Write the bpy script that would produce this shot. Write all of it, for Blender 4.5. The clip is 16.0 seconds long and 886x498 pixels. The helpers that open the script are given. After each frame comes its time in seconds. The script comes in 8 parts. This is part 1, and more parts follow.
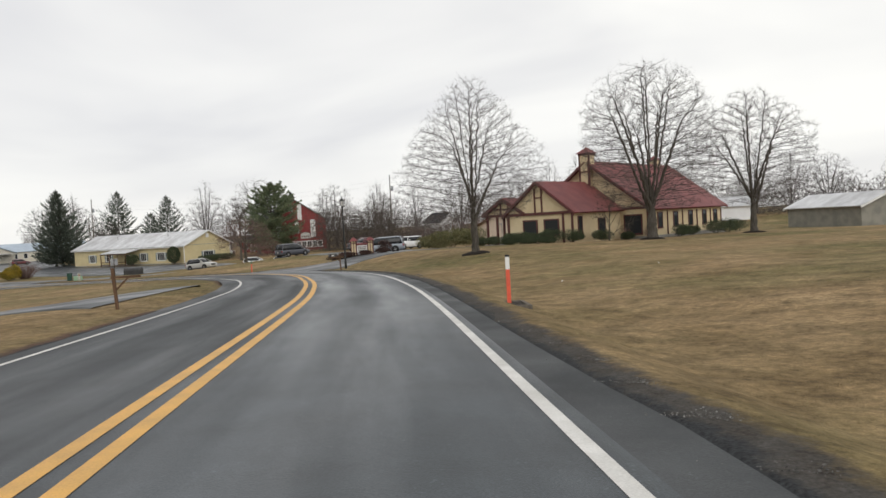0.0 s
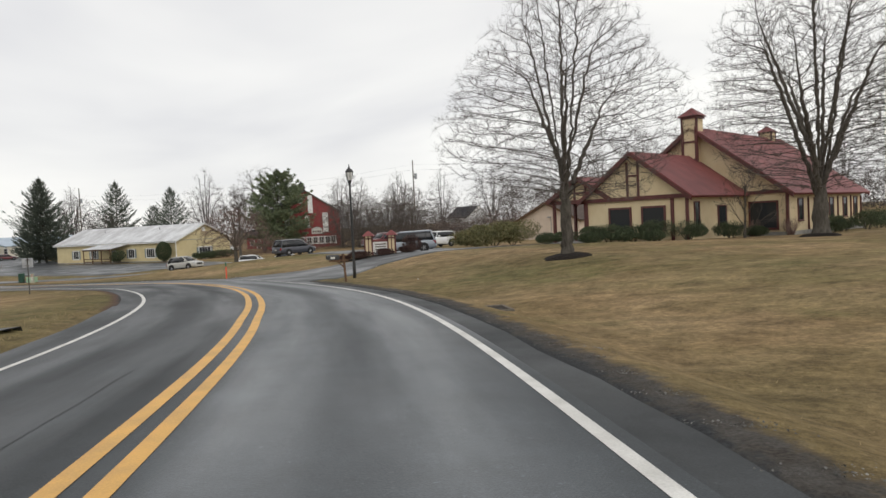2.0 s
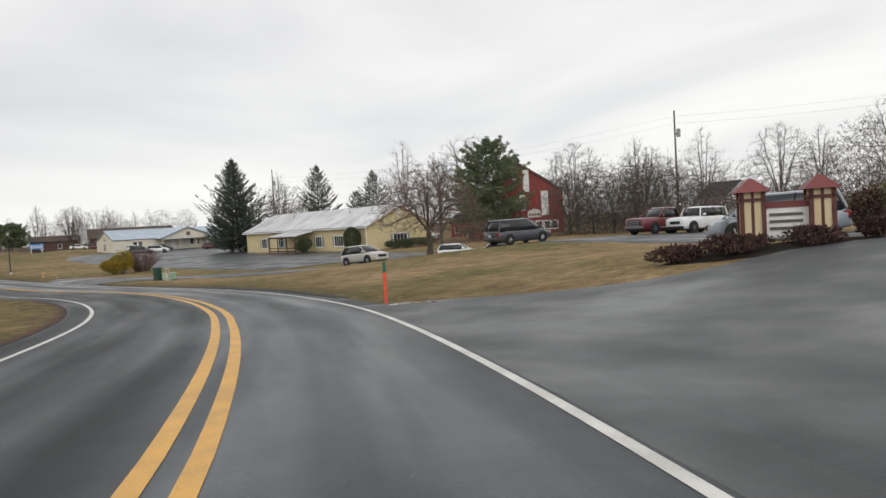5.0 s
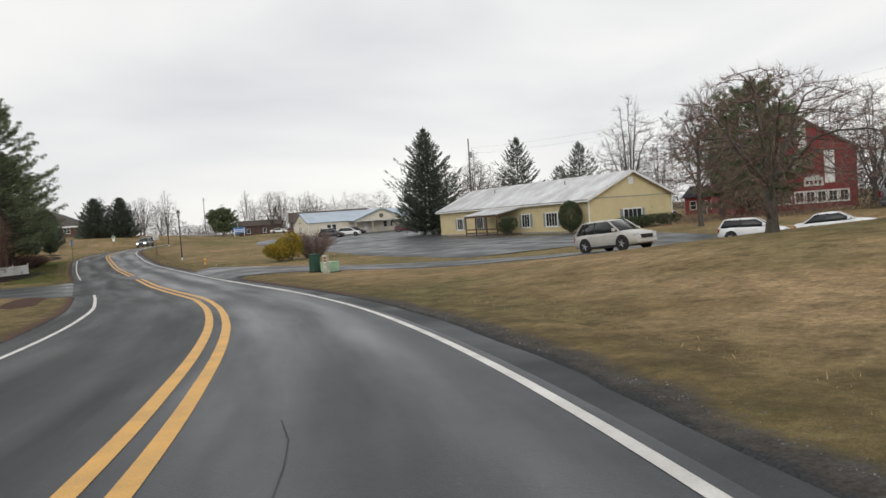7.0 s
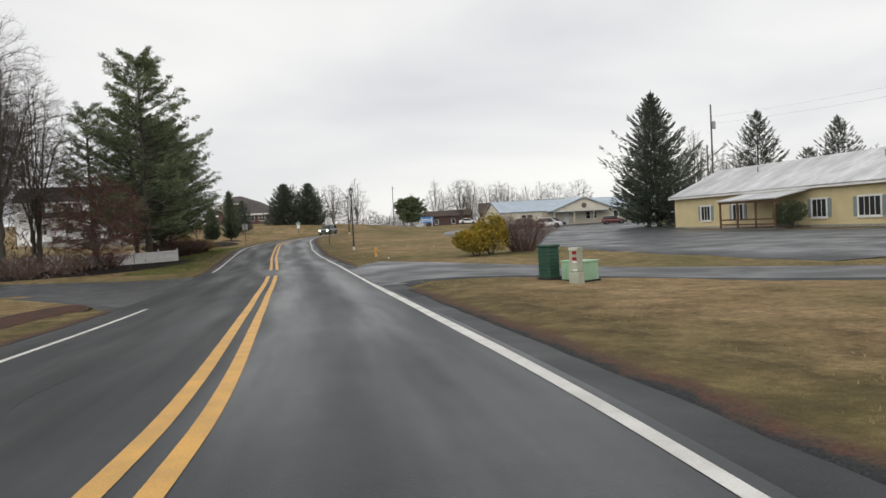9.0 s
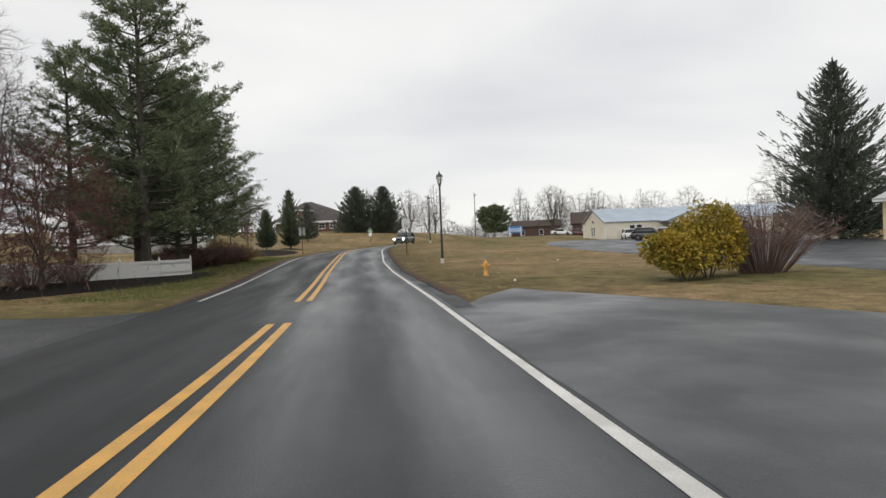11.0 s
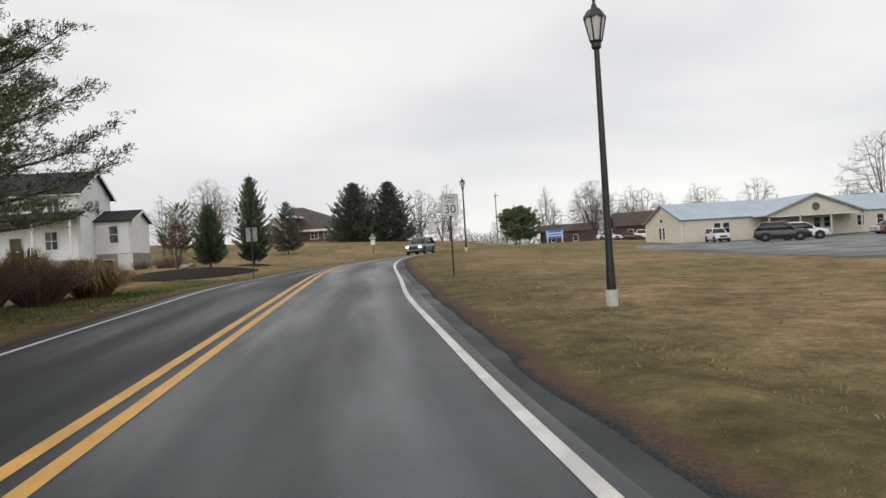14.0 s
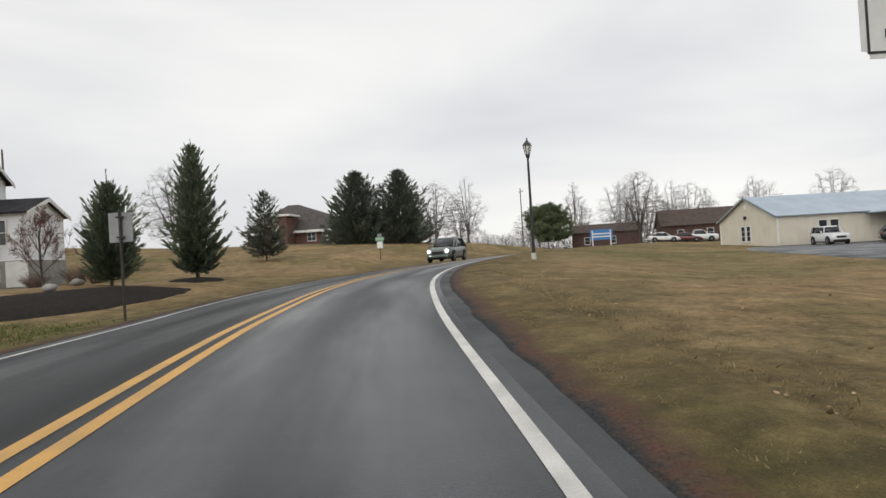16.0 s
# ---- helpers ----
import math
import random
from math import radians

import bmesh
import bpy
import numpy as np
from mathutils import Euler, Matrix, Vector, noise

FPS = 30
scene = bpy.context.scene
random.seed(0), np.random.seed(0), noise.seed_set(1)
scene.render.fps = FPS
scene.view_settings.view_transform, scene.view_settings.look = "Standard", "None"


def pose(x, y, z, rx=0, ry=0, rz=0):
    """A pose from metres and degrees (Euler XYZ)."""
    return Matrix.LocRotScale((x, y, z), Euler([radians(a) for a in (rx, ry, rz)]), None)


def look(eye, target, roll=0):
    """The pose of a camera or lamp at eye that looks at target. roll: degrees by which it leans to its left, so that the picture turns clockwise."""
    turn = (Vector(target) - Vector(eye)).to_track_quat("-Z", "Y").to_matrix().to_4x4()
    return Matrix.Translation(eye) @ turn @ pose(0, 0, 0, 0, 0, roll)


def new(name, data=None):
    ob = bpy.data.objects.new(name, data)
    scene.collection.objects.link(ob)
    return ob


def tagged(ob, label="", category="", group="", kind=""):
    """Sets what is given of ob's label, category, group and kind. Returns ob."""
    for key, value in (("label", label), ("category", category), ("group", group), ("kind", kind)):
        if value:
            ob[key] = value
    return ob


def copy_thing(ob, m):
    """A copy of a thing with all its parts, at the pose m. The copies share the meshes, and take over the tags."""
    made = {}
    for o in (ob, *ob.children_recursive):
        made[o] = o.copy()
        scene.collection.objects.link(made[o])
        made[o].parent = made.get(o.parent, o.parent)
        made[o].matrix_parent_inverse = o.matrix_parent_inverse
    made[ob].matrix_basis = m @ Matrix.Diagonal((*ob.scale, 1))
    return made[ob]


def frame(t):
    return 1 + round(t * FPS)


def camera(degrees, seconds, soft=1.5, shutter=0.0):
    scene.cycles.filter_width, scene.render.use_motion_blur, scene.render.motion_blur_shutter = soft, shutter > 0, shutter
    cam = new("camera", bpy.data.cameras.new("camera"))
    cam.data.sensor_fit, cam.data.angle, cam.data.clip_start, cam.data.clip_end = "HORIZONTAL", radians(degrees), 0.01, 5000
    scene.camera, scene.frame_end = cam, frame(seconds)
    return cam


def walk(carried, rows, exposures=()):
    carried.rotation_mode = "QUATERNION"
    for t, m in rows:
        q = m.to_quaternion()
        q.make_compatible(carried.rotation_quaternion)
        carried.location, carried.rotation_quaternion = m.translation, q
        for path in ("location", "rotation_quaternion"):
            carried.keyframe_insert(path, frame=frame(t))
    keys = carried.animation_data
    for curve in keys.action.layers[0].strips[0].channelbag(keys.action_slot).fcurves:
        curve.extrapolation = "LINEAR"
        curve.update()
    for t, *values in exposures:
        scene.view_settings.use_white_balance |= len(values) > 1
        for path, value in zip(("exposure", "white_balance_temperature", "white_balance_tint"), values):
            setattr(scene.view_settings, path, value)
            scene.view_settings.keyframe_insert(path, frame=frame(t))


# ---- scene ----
cam = camera(66.1, 16.0)
PATH = [
    (0, (8.94, 0.157, -0.716), (8.04, 1.942, -0.79), -3.2),
    (0.5, (6.373, 4.206, -0.907), (5.478, 5.993, -0.98), -3.2),
    (1, (3.78, 8.158, -1.041), (2.88, 9.942, -1.106), -3.0),
    (1.5, (1.108, 12.115, -1.114), (0.197, 13.894, -1.184), -2.7),
    (2, (-1.633, 16.142, -1.21), (-2.58, 17.902, -1.289), -2.8),
    (2.5, (-4.403, 20.062, -1.336), (-5.395, 21.796, -1.427), -3.2),
    (3, (-7.268, 23.775, -1.433), (-8.327, 25.469, -1.524), -3.4),
    (3.5, (-10.437, 27.396, -1.66), (-11.581, 29.034, -1.739), -3.6),
    (6, (-31.448, 44.226, -2.65), (-33.046, 45.424, -2.754), -3.7),
    (6.5, (-36.126, 46.684, -2.898), (-37.807, 47.764, -3.007), -4.2),
    (7, (-41.21, 48.82, -3.121), (-42.964, 49.776, -3.211), -4.1),
    (7.5, (-46.153, 50.468, -3.327), (-47.973, 51.294, -3.41), -3.7),
    (8, (-51.144, 51.802, -3.549), (-53.021, 52.49, -3.621), -3.2),
    (8.5, (-55.919, 52.775, -3.729), (-57.836, 53.342, -3.801), -3.1),
    (9, (-60.538, 53.421, -3.91), (-62.484, 53.876, -3.98), -3.1),
    (9.5, (-65.252, 53.829, -4.048), (-67.218, 54.194, -4.109), -3.0),
    (10, (-70.06, 54.119, -4.169), (-72.035, 54.426, -4.217), -2.9),
    (12.5, (-93.661, 54.671, -4.468), (-95.65, 54.882, -4.481), -1.7),
    (13, (-98.442, 54.75, -4.502), (-100.429, 54.974, -4.521), -2.4),
    (13.5, (-103.545, 54.893, -4.559), (-105.532, 55.124, -4.562), -3.0),
    (14, (-108.544, 54.988, -4.52), (-110.53, 55.224, -4.508), -3.5),
    (14.5, (-113.669, 55.074, -4.471), (-115.657, 55.291, -4.451), -3.5),
    (15, (-118.75, 55.067, -4.355), (-120.74, 55.264, -4.337), -3.6),
    (15.5, (-123.733, 55.07, -4.258), (-125.723, 55.269, -4.235), -3.6),
    (16, (-128.773, 55.286, -4.098), (-130.761, 55.503, -4.077), -3.5),
]
walk(cam, [(t, look(eye, target, roll)) for t, eye, target, roll in PATH])

# ---- light ----
world = bpy.data.worlds.new("overcast_sky")
scene.world = world
world.use_nodes = True
wn, wl = world.node_tree.nodes, world.node_tree.links
wn.clear()
SUN_UP, SUN_ROUND = radians(34), radians(125)


def sky_nodes():
    out = wn.new("ShaderNodeOutputWorld")
    bg = wn.new("ShaderNodeBackground")
    sky = wn.new("ShaderNodeTexSky")
    sky.sky_type, sky.sun_disc = "NISHITA", False
    sky.sun_elevation, sky.sun_rotation = SUN_UP, SUN_ROUND
    dim = wn.new("ShaderNodeMixRGB")
    dim.blend_type = "MULTIPLY"
    dim.inputs[0].default_value = 1.0
    dim.inputs[2].default_value = (0.08, 0.08, 0.08, 1)
    wl.new(sky.outputs[0], dim.inputs[1])
    # layered cloud deck: long flat streaks, two sizes
    co = wn.new("ShaderNodeTexCoord")
    stretch = wn.new("ShaderNodeMapping")
    stretch.inputs["Scale"].default_value = (1.2, 1.2, 4.0)
    wl.new(co.outputs["Generated"], stretch.inputs[0])
    n1 = wn.new("ShaderNodeTexNoise")
    n1.inputs["Scale"].default_value, n1.inputs["Detail"].default_value, n1.inputs["Roughness"].default_value = 1.2, 4, 0.45
    n1.inputs["Distortion"].default_value = 0.5
    wl.new(stretch.outputs[0], n1.inputs["Vector"])
    ramp = wn.new("ShaderNodeValToRGB")
    ramp.color_ramp.elements[0].position, ramp.color_ramp.elements[0].color = 0.30, (0.72, 0.72, 0.75, 1)
    ramp.color_ramp.elements[1].position, ramp.color_ramp.elements[1].color = 0.68, (1.07, 1.06, 1.02, 1)
    wl.new(n1.outputs[0], ramp.inputs[0])
    mix = wn.new("ShaderNodeMixRGB")
    mix.inputs[0].default_value = 0.93
    wl.new(dim.outputs[0], mix.inputs[1])
    wl.new(ramp.outputs[0], mix.inputs[2])
    wl.new(mix.outputs[0], bg.inputs[0])
    bg.inputs[1].default_value = 1.0
    wl.new(bg.outputs[0], out.inputs[0])


sky_nodes()
sun = new("sun", bpy.data.lights.new("sun", "SUN"))
sun.data.energy, sun.data.angle, sun.data.color = 1.2, radians(70), (1.0, 0.97, 0.92)
sun.rotation_euler = (radians(90) - SUN_UP, 0, radians(180) - SUN_ROUND)


# ---- materials ----
def mat(name, col, col2=None, rough=0.8, scale=3.0, mixpos=(0.35, 0.65), bump=0.0, bscale=40.0, metal=0.0, fine=0.12,
        rough2=None, stretch=(1, 1, 1), spec=0.5, island=0.0, objrand=0.0, coords="Object"):
    """Two colours mixed by broad noise, a fine grain on top, and fine relief."""
    m = bpy.data.materials.new(name)
    m.use_nodes = True
    n, l = m.node_tree.nodes, m.node_tree.links
    b = n["Principled BSDF"]
    b.inputs["Metallic"].default_value, b.inputs["Roughness"].default_value = metal, rough
    b.inputs["Specular IOR Level"].default_value = min(spec, 0.15) if rough >= 0.9 else (min(spec, 0.25) if rough >= 0.7 else spec)
    col2 = col2 or tuple(c * 0.8 for c in col)
    tc = n.new("ShaderNodeTexCoord")
    mp = n.new("ShaderNodeMapping")
    mp.inputs["Scale"].default_value = stretch
    l.new(tc.outputs[coords], mp.inputs[0])
    big = n.new("ShaderNodeTexNoise")
    big.inputs["Scale"].default_value, big.inputs["Detail"].default_value = scale, 5
    l.new(mp.outputs[0], big.inputs["Vector"])
    ramp = n.new("ShaderNodeValToRGB")
    e = ramp.color_ramp.elements
    e[0].position, e[0].color = mixpos[0], (*col, 1)
    e[1].position, e[1].color = mixpos[1], (*col2, 1)
    l.new(big.outputs[0], ramp.inputs[0])
    small = n.new("ShaderNodeTexNoise")
    small.inputs["Scale"].default_value, small.inputs["Detail"].default_value = bscale, 3
    l.new(mp.outputs[0], small.inputs["Vector"])
    mr = n.new("ShaderNodeMapRange")
    mr.inputs[1].default_value, mr.inputs[2].default_value = 0.25, 0.75
    mr.inputs[3].default_value, mr.inputs[4].default_value = 1 - fine, 1 + fine
    l.new(small.outputs[0], mr.inputs[0])
    mul = n.new("ShaderNodeVectorMath")
    mul.operation = "MULTIPLY"
    l.new(ramp.outputs[0], mul.inputs[0])
    l.new(mr.outputs[0], mul.inputs[1])
    last = mul.outputs[0]
    for amount, node, socket in ((island, "ShaderNodeNewGeometry", "Random Per Island"), (objrand, "ShaderNodeObjectInfo", "Random")):
        if amount:
            src = n.new(node)
            r2 = n.new("ShaderNodeMapRange")
            r2.inputs[3].default_value, r2.inputs[4].default_value = 1 - amount, 1 + amount
            l.new(src.outputs[socket], r2.inputs[0])
            m2 = n.new("ShaderNodeVectorMath")
            m2.operation = "MULTIPLY"
            l.new(last, m2.inputs[0])
            l.new(r2.outputs[0], m2.inputs[1])
            last = m2.outputs[0]
    l.new(last, b.inputs["Base Color"])
    if rough2 is not None:
        rr = n.new("ShaderNodeMapRange")
        rr.inputs[1].default_value, rr.inputs[2].default_value = 0.35, 0.65
        rr.inputs[3].default_value, rr.inputs[4].default_value = rough, rough2
        l.new(big.outputs[0], rr.inputs[0])
        l.new(rr.outputs[0], b.inputs["Roughness"])
    if bump:
        bp = n.new("ShaderNodeBump")
        bp.inputs["Strength"].default_value, bp.inputs["Distance"].default_value = bump, 0.02
        l.new(small.outputs[0], bp.inputs["Height"])
        l.new(bp.outputs[0], b.inputs["Normal"])
    return m


def glass(name, tint=(0.05, 0.06, 0.07), rough=0.05):
    m = bpy.data.materials.new(name)
    m.use_nodes = True
    b = m.node_tree.nodes["Principled BSDF"]
    b.inputs["Base Color"].default_value = (*tint, 1)
    b.inputs["Roughness"].default_value = rough
    b.inputs["IOR"].default_value = 1.5
    return m


def glow(name, col, strength):
    m = bpy.data.materials.new(name)
    m.use_nodes = True
    b = m.node_tree.nodes["Principled BSDF"]
    b.inputs["Base Color"].default_value = (*col, 1)
    b.inputs["Emission Color"].default_value = (*col, 1)
    b.inputs["Emission Strength"].default_value = strength
    return m


def ground_material(name="winter_lawn", worn=None):
    """Dormant lawn: tan straw, olive patches; worn: colours of the bare strip where it meets the asphalt (UV across it)."""
    m = bpy.data.materials.new(name)
    m.use_nodes = True
    n, l = m.node_tree.nodes, m.node_tree.links
    b = n["Principled BSDF"]
    b.inputs["Roughness"].default_value, b.inputs["Specular IOR Level"].default_value = 0.95, 0.15
    tc = n.new("ShaderNodeTexCoord")

    def noise_node(scale, detail, rough=0.55, off=0.0):
        mp = n.new("ShaderNodeMapping")
        mp.inputs["Location"].default_value = (off, off * 1.7, 0)
        l.new(tc.outputs["Object"], mp.inputs[0])
        t = n.new("ShaderNodeTexNoise")
        t.inputs["Scale"].default_value, t.inputs["Detail"].default_value, t.inputs["Roughness"].default_value = scale, detail, rough
        l.new(mp.outputs[0], t.inputs["Vector"])
        return t.outputs[0]

    def ramp_node(src, stops):
        r = n.new("ShaderNodeValToRGB")
        for i, (p, c) in enumerate(stops):
            e = r.color_ramp.elements[i] if i < 2 else r.color_ramp.elements.new(p)
            e.position, e.color = p, (*c, 1)
        l.new(src, r.inputs[0])
        return r.outputs[0]

    def mixed(f, a, c, kind="MIX"):
        x = n.new("ShaderNodeMixRGB")
        x.blend_type = kind
        if isinstance(f, float):
            x.inputs[0].default_value = f
        else:
            l.new(f, x.inputs[0])
        l.new(a, x.inputs[1])
        l.new(c, x.inputs[2])
        return x.outputs[0]

    straw = ramp_node(noise_node(0.35, 6), [(0.3, (0.225, 0.158, 0.090)), (0.7, (0.375, 0.280, 0.182))])
    olive = ramp_node(noise_node(0.6, 6, off=9.0), [(0.3, (0.115, 0.112, 0.048)), (0.7, (0.20, 0.178, 0.092))])
    col = mixed(ramp_node(noise_node(0.085, 5, 0.6, 3.0), [(0.42, (0, 0, 0)), (0.66, (1, 1, 1))]), straw, olive)
    grain = ramp_node(noise_node(9.0, 4, 0.7), [(0.28, (0.5, 0.48, 0.44)), (0.72, (1.35, 1.32, 1.25))])
    col = mixed(1.0, col, grain, "MULTIPLY")
    green = ramp_node(noise_node(2.2, 6, 0.6, 15.0), [(0.3, (0.075, 0.092, 0.028)), (0.7, (0.15, 0.155, 0.06))])
    col = mixed(ramp_node(noise_node(0.19, 7, 0.68, 21.0), [(0.58, (0, 0, 0)), (0.76, (0.85, 0.85, 0.85))]), col, green)
    # darker olive grass within a few metres of the asphalt, fading out raggedly
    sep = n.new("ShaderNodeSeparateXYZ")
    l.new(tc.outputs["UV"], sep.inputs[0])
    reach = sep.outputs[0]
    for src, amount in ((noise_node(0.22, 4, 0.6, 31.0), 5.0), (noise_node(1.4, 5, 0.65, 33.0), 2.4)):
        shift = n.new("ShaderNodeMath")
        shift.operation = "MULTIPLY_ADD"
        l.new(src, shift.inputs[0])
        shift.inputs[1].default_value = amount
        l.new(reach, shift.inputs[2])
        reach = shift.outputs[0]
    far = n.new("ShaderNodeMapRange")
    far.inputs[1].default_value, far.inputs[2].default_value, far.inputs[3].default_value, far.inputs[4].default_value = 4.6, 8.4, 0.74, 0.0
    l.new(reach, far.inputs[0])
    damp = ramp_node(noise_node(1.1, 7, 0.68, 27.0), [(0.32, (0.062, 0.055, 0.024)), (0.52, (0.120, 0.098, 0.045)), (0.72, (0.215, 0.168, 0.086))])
    # less of the darker olive on the rise by the first house
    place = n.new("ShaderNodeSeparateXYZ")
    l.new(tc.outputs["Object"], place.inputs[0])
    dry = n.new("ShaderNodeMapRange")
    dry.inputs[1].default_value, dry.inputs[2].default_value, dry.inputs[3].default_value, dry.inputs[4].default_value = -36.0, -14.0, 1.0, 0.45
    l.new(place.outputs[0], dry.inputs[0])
    olive_share = n.new("ShaderNodeMath")
    olive_share.operation = "MULTIPLY"
    l.new(far.outputs[0], olive_share.inputs[0])
    l.new(dry.outputs[0], olive_share.inputs[1])
    col = mixed(olive_share.outputs[0], col, damp)
    tuft = ramp_node(noise_node(1.5, 8, 0.68, 12.0), [(0.32, (0.50, 0.50, 0.47)), (0.66, (1.24, 1.23, 1.18))])
    col = mixed(1.0, col, tuft, "MULTIPLY")
    blade = ramp_node(noise_node(55.0, 2, 0.7), [(0.3, (0.7, 0.68, 0.62)), (0.7, (1.25, 1.25, 1.2))])
    col = mixed(1.0, col, blade, "MULTIPLY")
    if worn:
        ragged = sep.outputs[0]
        for src, amount in ((noise_node(0.9, 5, 0.6, 4.0), worn[4] * 1.5), (noise_node(5.0, 6, 0.7, 6.0), worn[4] * 1.3)):
            shift = n.new("ShaderNodeMath")
            shift.operation = "MULTIPLY_ADD"
            l.new(src, shift.inputs[0])
            shift.inputs[1].default_value = amount
            l.new(ragged, shift.inputs[2])
            ragged = shift.outputs[0]
        base = worn[4] * 1.4
        soil = mixed(ramp_node(noise_node(3.5, 5, 0.7, 2.0), [(0.35, (0, 0, 0)), (0.65, (1, 1, 1))]), ramp_node(noise_node(40.0, 3), [(0.3, tuple(v * 0.6 for v in worn[0])), (0.7, tuple(v * 1.3 for v in worn[0]))]), ramp_node(noise_node(30.0, 3), [(0.3, tuple(v * 0.5 for v in worn[1])), (0.7, tuple(v * 1.6 for v in worn[1]))]))
        def mask(lo, hi):
            r = n.new("ShaderNodeMapRange")
            r.inputs[1].default_value, r.inputs[2].default_value = base + lo, base + hi
            l.new(ragged, r.inputs[0])
            return r.outputs[0]
        col = mixed(mask(worn[3] - 0.12, worn[3] + 0.12), soil, col)
        dirt = ramp_node(noise_node(35.0, 3), [(0.3, tuple(v * 0.6 for v in worn[2])), (0.7, tuple(v * 1.5 for v in worn[2]))])
        col = mixed(mask(-0.08, 0.05), dirt, col)
    l.new(col, b.inputs["Base Color"])
    bp = n.new("ShaderNodeBump")
    bp.inputs["Strength"].default_value, bp.inputs["Distance"].default_value = 0.7, 0.06
    l.new(noise_node(14.0, 5, 0.75), bp.inputs["Height"])
    l.new(bp.outputs[0], b.inputs["Normal"])
    return m


def asphalt_material(name, dark, light, patch=0.22, sheen=(0.42, 0.7), along=0.0):
    m = bpy.data.materials.new(name)
    m.use_nodes = True
    n, l = m.node_tree.nodes, m.node_tree.links
    b = n["Principled BSDF"]
    b.inputs["Specular IOR Level"].default_value = 0.42
    tc = n.new("ShaderNodeTexCoord")
    uv = n.new("ShaderNodeMapping")
    uv.inputs["Scale"].default_value = (0.8, 0.09, 1.0) if along else (0.4, 0.4, 0.4)
    l.new(tc.outputs["UV" if along else "Object"], uv.inputs[0])
    broad = n.new("ShaderNodeTexNoise")
    broad.inputs["Scale"].default_value, broad.inputs["Detail"].default_value = 1.1, 4
    l.new(uv.outputs[0], broad.inputs["Vector"])
    ramp = n.new("ShaderNodeValToRGB")
    e = ramp.color_ramp.elements
    e[0].position, e[0].color = 0.28, (*dark, 1)
    e[1].position, e[1].color = 0.74, (*light, 1)
    l.new(broad.outputs[0], ramp.inputs[0])
    grit = n.new("ShaderNodeTexNoise")
    grit.inputs["Scale"].default_value, grit.inputs["Detail"].default_value = 70, 3
    l.new(tc.outputs["Object"], grit.inputs["Vector"])
    gr = n.new("ShaderNodeMapRange")
    gr.inputs[1].default_value, gr.inputs[2].default_value, gr.inputs[3].default_value, gr.inputs[4].default_value = 0.3, 0.7, 0.72, 1.3
    l.new(grit.outputs[0], gr.inputs[0])
    mul = n.new("ShaderNodeVectorMath")
    mul.operation = "MULTIPLY"
    l.new(ramp.outputs[0], mul.inputs[0])
    l.new(gr.outputs[0], mul.inputs[1])
    last = mul.outputs[0]

    def math_node(kind, a, b, c=None):
        q = n.new("ShaderNodeMath")
        q.operation = kind
        for k, v in enumerate((a, b, c)):
            if v is None:
                continue
            if isinstance(v, (int, float)):
                q.inputs[k].default_value = v
            else:
                l.new(v, q.inputs[k])
        return q.outputs[0]

    def shaded(colour, factor):
        q = n.new("ShaderNodeVectorMath")
        q.operation = "MULTIPLY"
        l.new(colour, q.inputs[0])
        l.new(factor, q.inputs[1])
        return q.outputs[0]

    # blotches of uneven binder and pale worn stones
    blotch = n.new("ShaderNodeTexNoise")
    blotch.inputs["Scale"].default_value, blotch.inputs["Detail"].default_value, blotch.inputs["Roughness"].default_value = 1.3, 7, 0.65
    l.new(tc.outputs["Object"], blotch.inputs["Vector"])
    bl = n.new("ShaderNodeMapRange")
    bl.inputs[1].default_value, bl.inputs[2].default_value, bl.inputs[3].default_value, bl.inputs[4].default_value = 0.3, 0.7, 0.74, 1.26
    l.new(blotch.outputs[0], bl.inputs[0])
    last = shaded(last, bl.outputs[0])
    speck = n.new("ShaderNodeTexNoise")
    speck.inputs["Scale"].default_value, speck.inputs["Detail"].default_value = 22, 2
    l.new(tc.outputs["Object"], speck.inputs["Vector"])
    sk = n.new("ShaderNodeMapRange")
    sk.inputs[1].default_value, sk.inputs[2].default_value, sk.inputs[3].default_value, sk.inputs[4].default_value = 0.66, 0.78, 1.0, 1.9
    l.new(speck.outputs[0], sk.inputs[0])
    last = shaded(last, sk.outputs[0])
    polish = None
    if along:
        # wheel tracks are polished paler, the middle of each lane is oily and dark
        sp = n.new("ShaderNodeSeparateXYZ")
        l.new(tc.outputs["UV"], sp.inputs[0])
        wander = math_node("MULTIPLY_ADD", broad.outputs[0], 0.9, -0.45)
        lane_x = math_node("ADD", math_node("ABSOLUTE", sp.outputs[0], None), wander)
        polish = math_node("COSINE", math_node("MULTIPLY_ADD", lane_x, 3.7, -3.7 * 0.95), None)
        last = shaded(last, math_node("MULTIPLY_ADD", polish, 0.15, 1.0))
        # the oncoming lane is darker and rougher
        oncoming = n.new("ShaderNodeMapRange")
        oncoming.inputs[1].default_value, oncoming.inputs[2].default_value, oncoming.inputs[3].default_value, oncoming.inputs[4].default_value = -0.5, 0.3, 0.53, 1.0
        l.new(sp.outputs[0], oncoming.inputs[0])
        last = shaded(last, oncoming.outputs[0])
        # the road turns darker past the first bend
        stretch_tone = n.new("ShaderNodeMapRange")
        stretch_tone.inputs[1].default_value, stretch_tone.inputs[2].default_value, stretch_tone.inputs[3].default_value, stretch_tone.inputs[4].default_value = 62, 125, 1.40, 0.74
        l.new(sp.outputs[1], stretch_tone.inputs[0])
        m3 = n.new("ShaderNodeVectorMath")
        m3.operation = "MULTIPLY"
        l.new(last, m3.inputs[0])
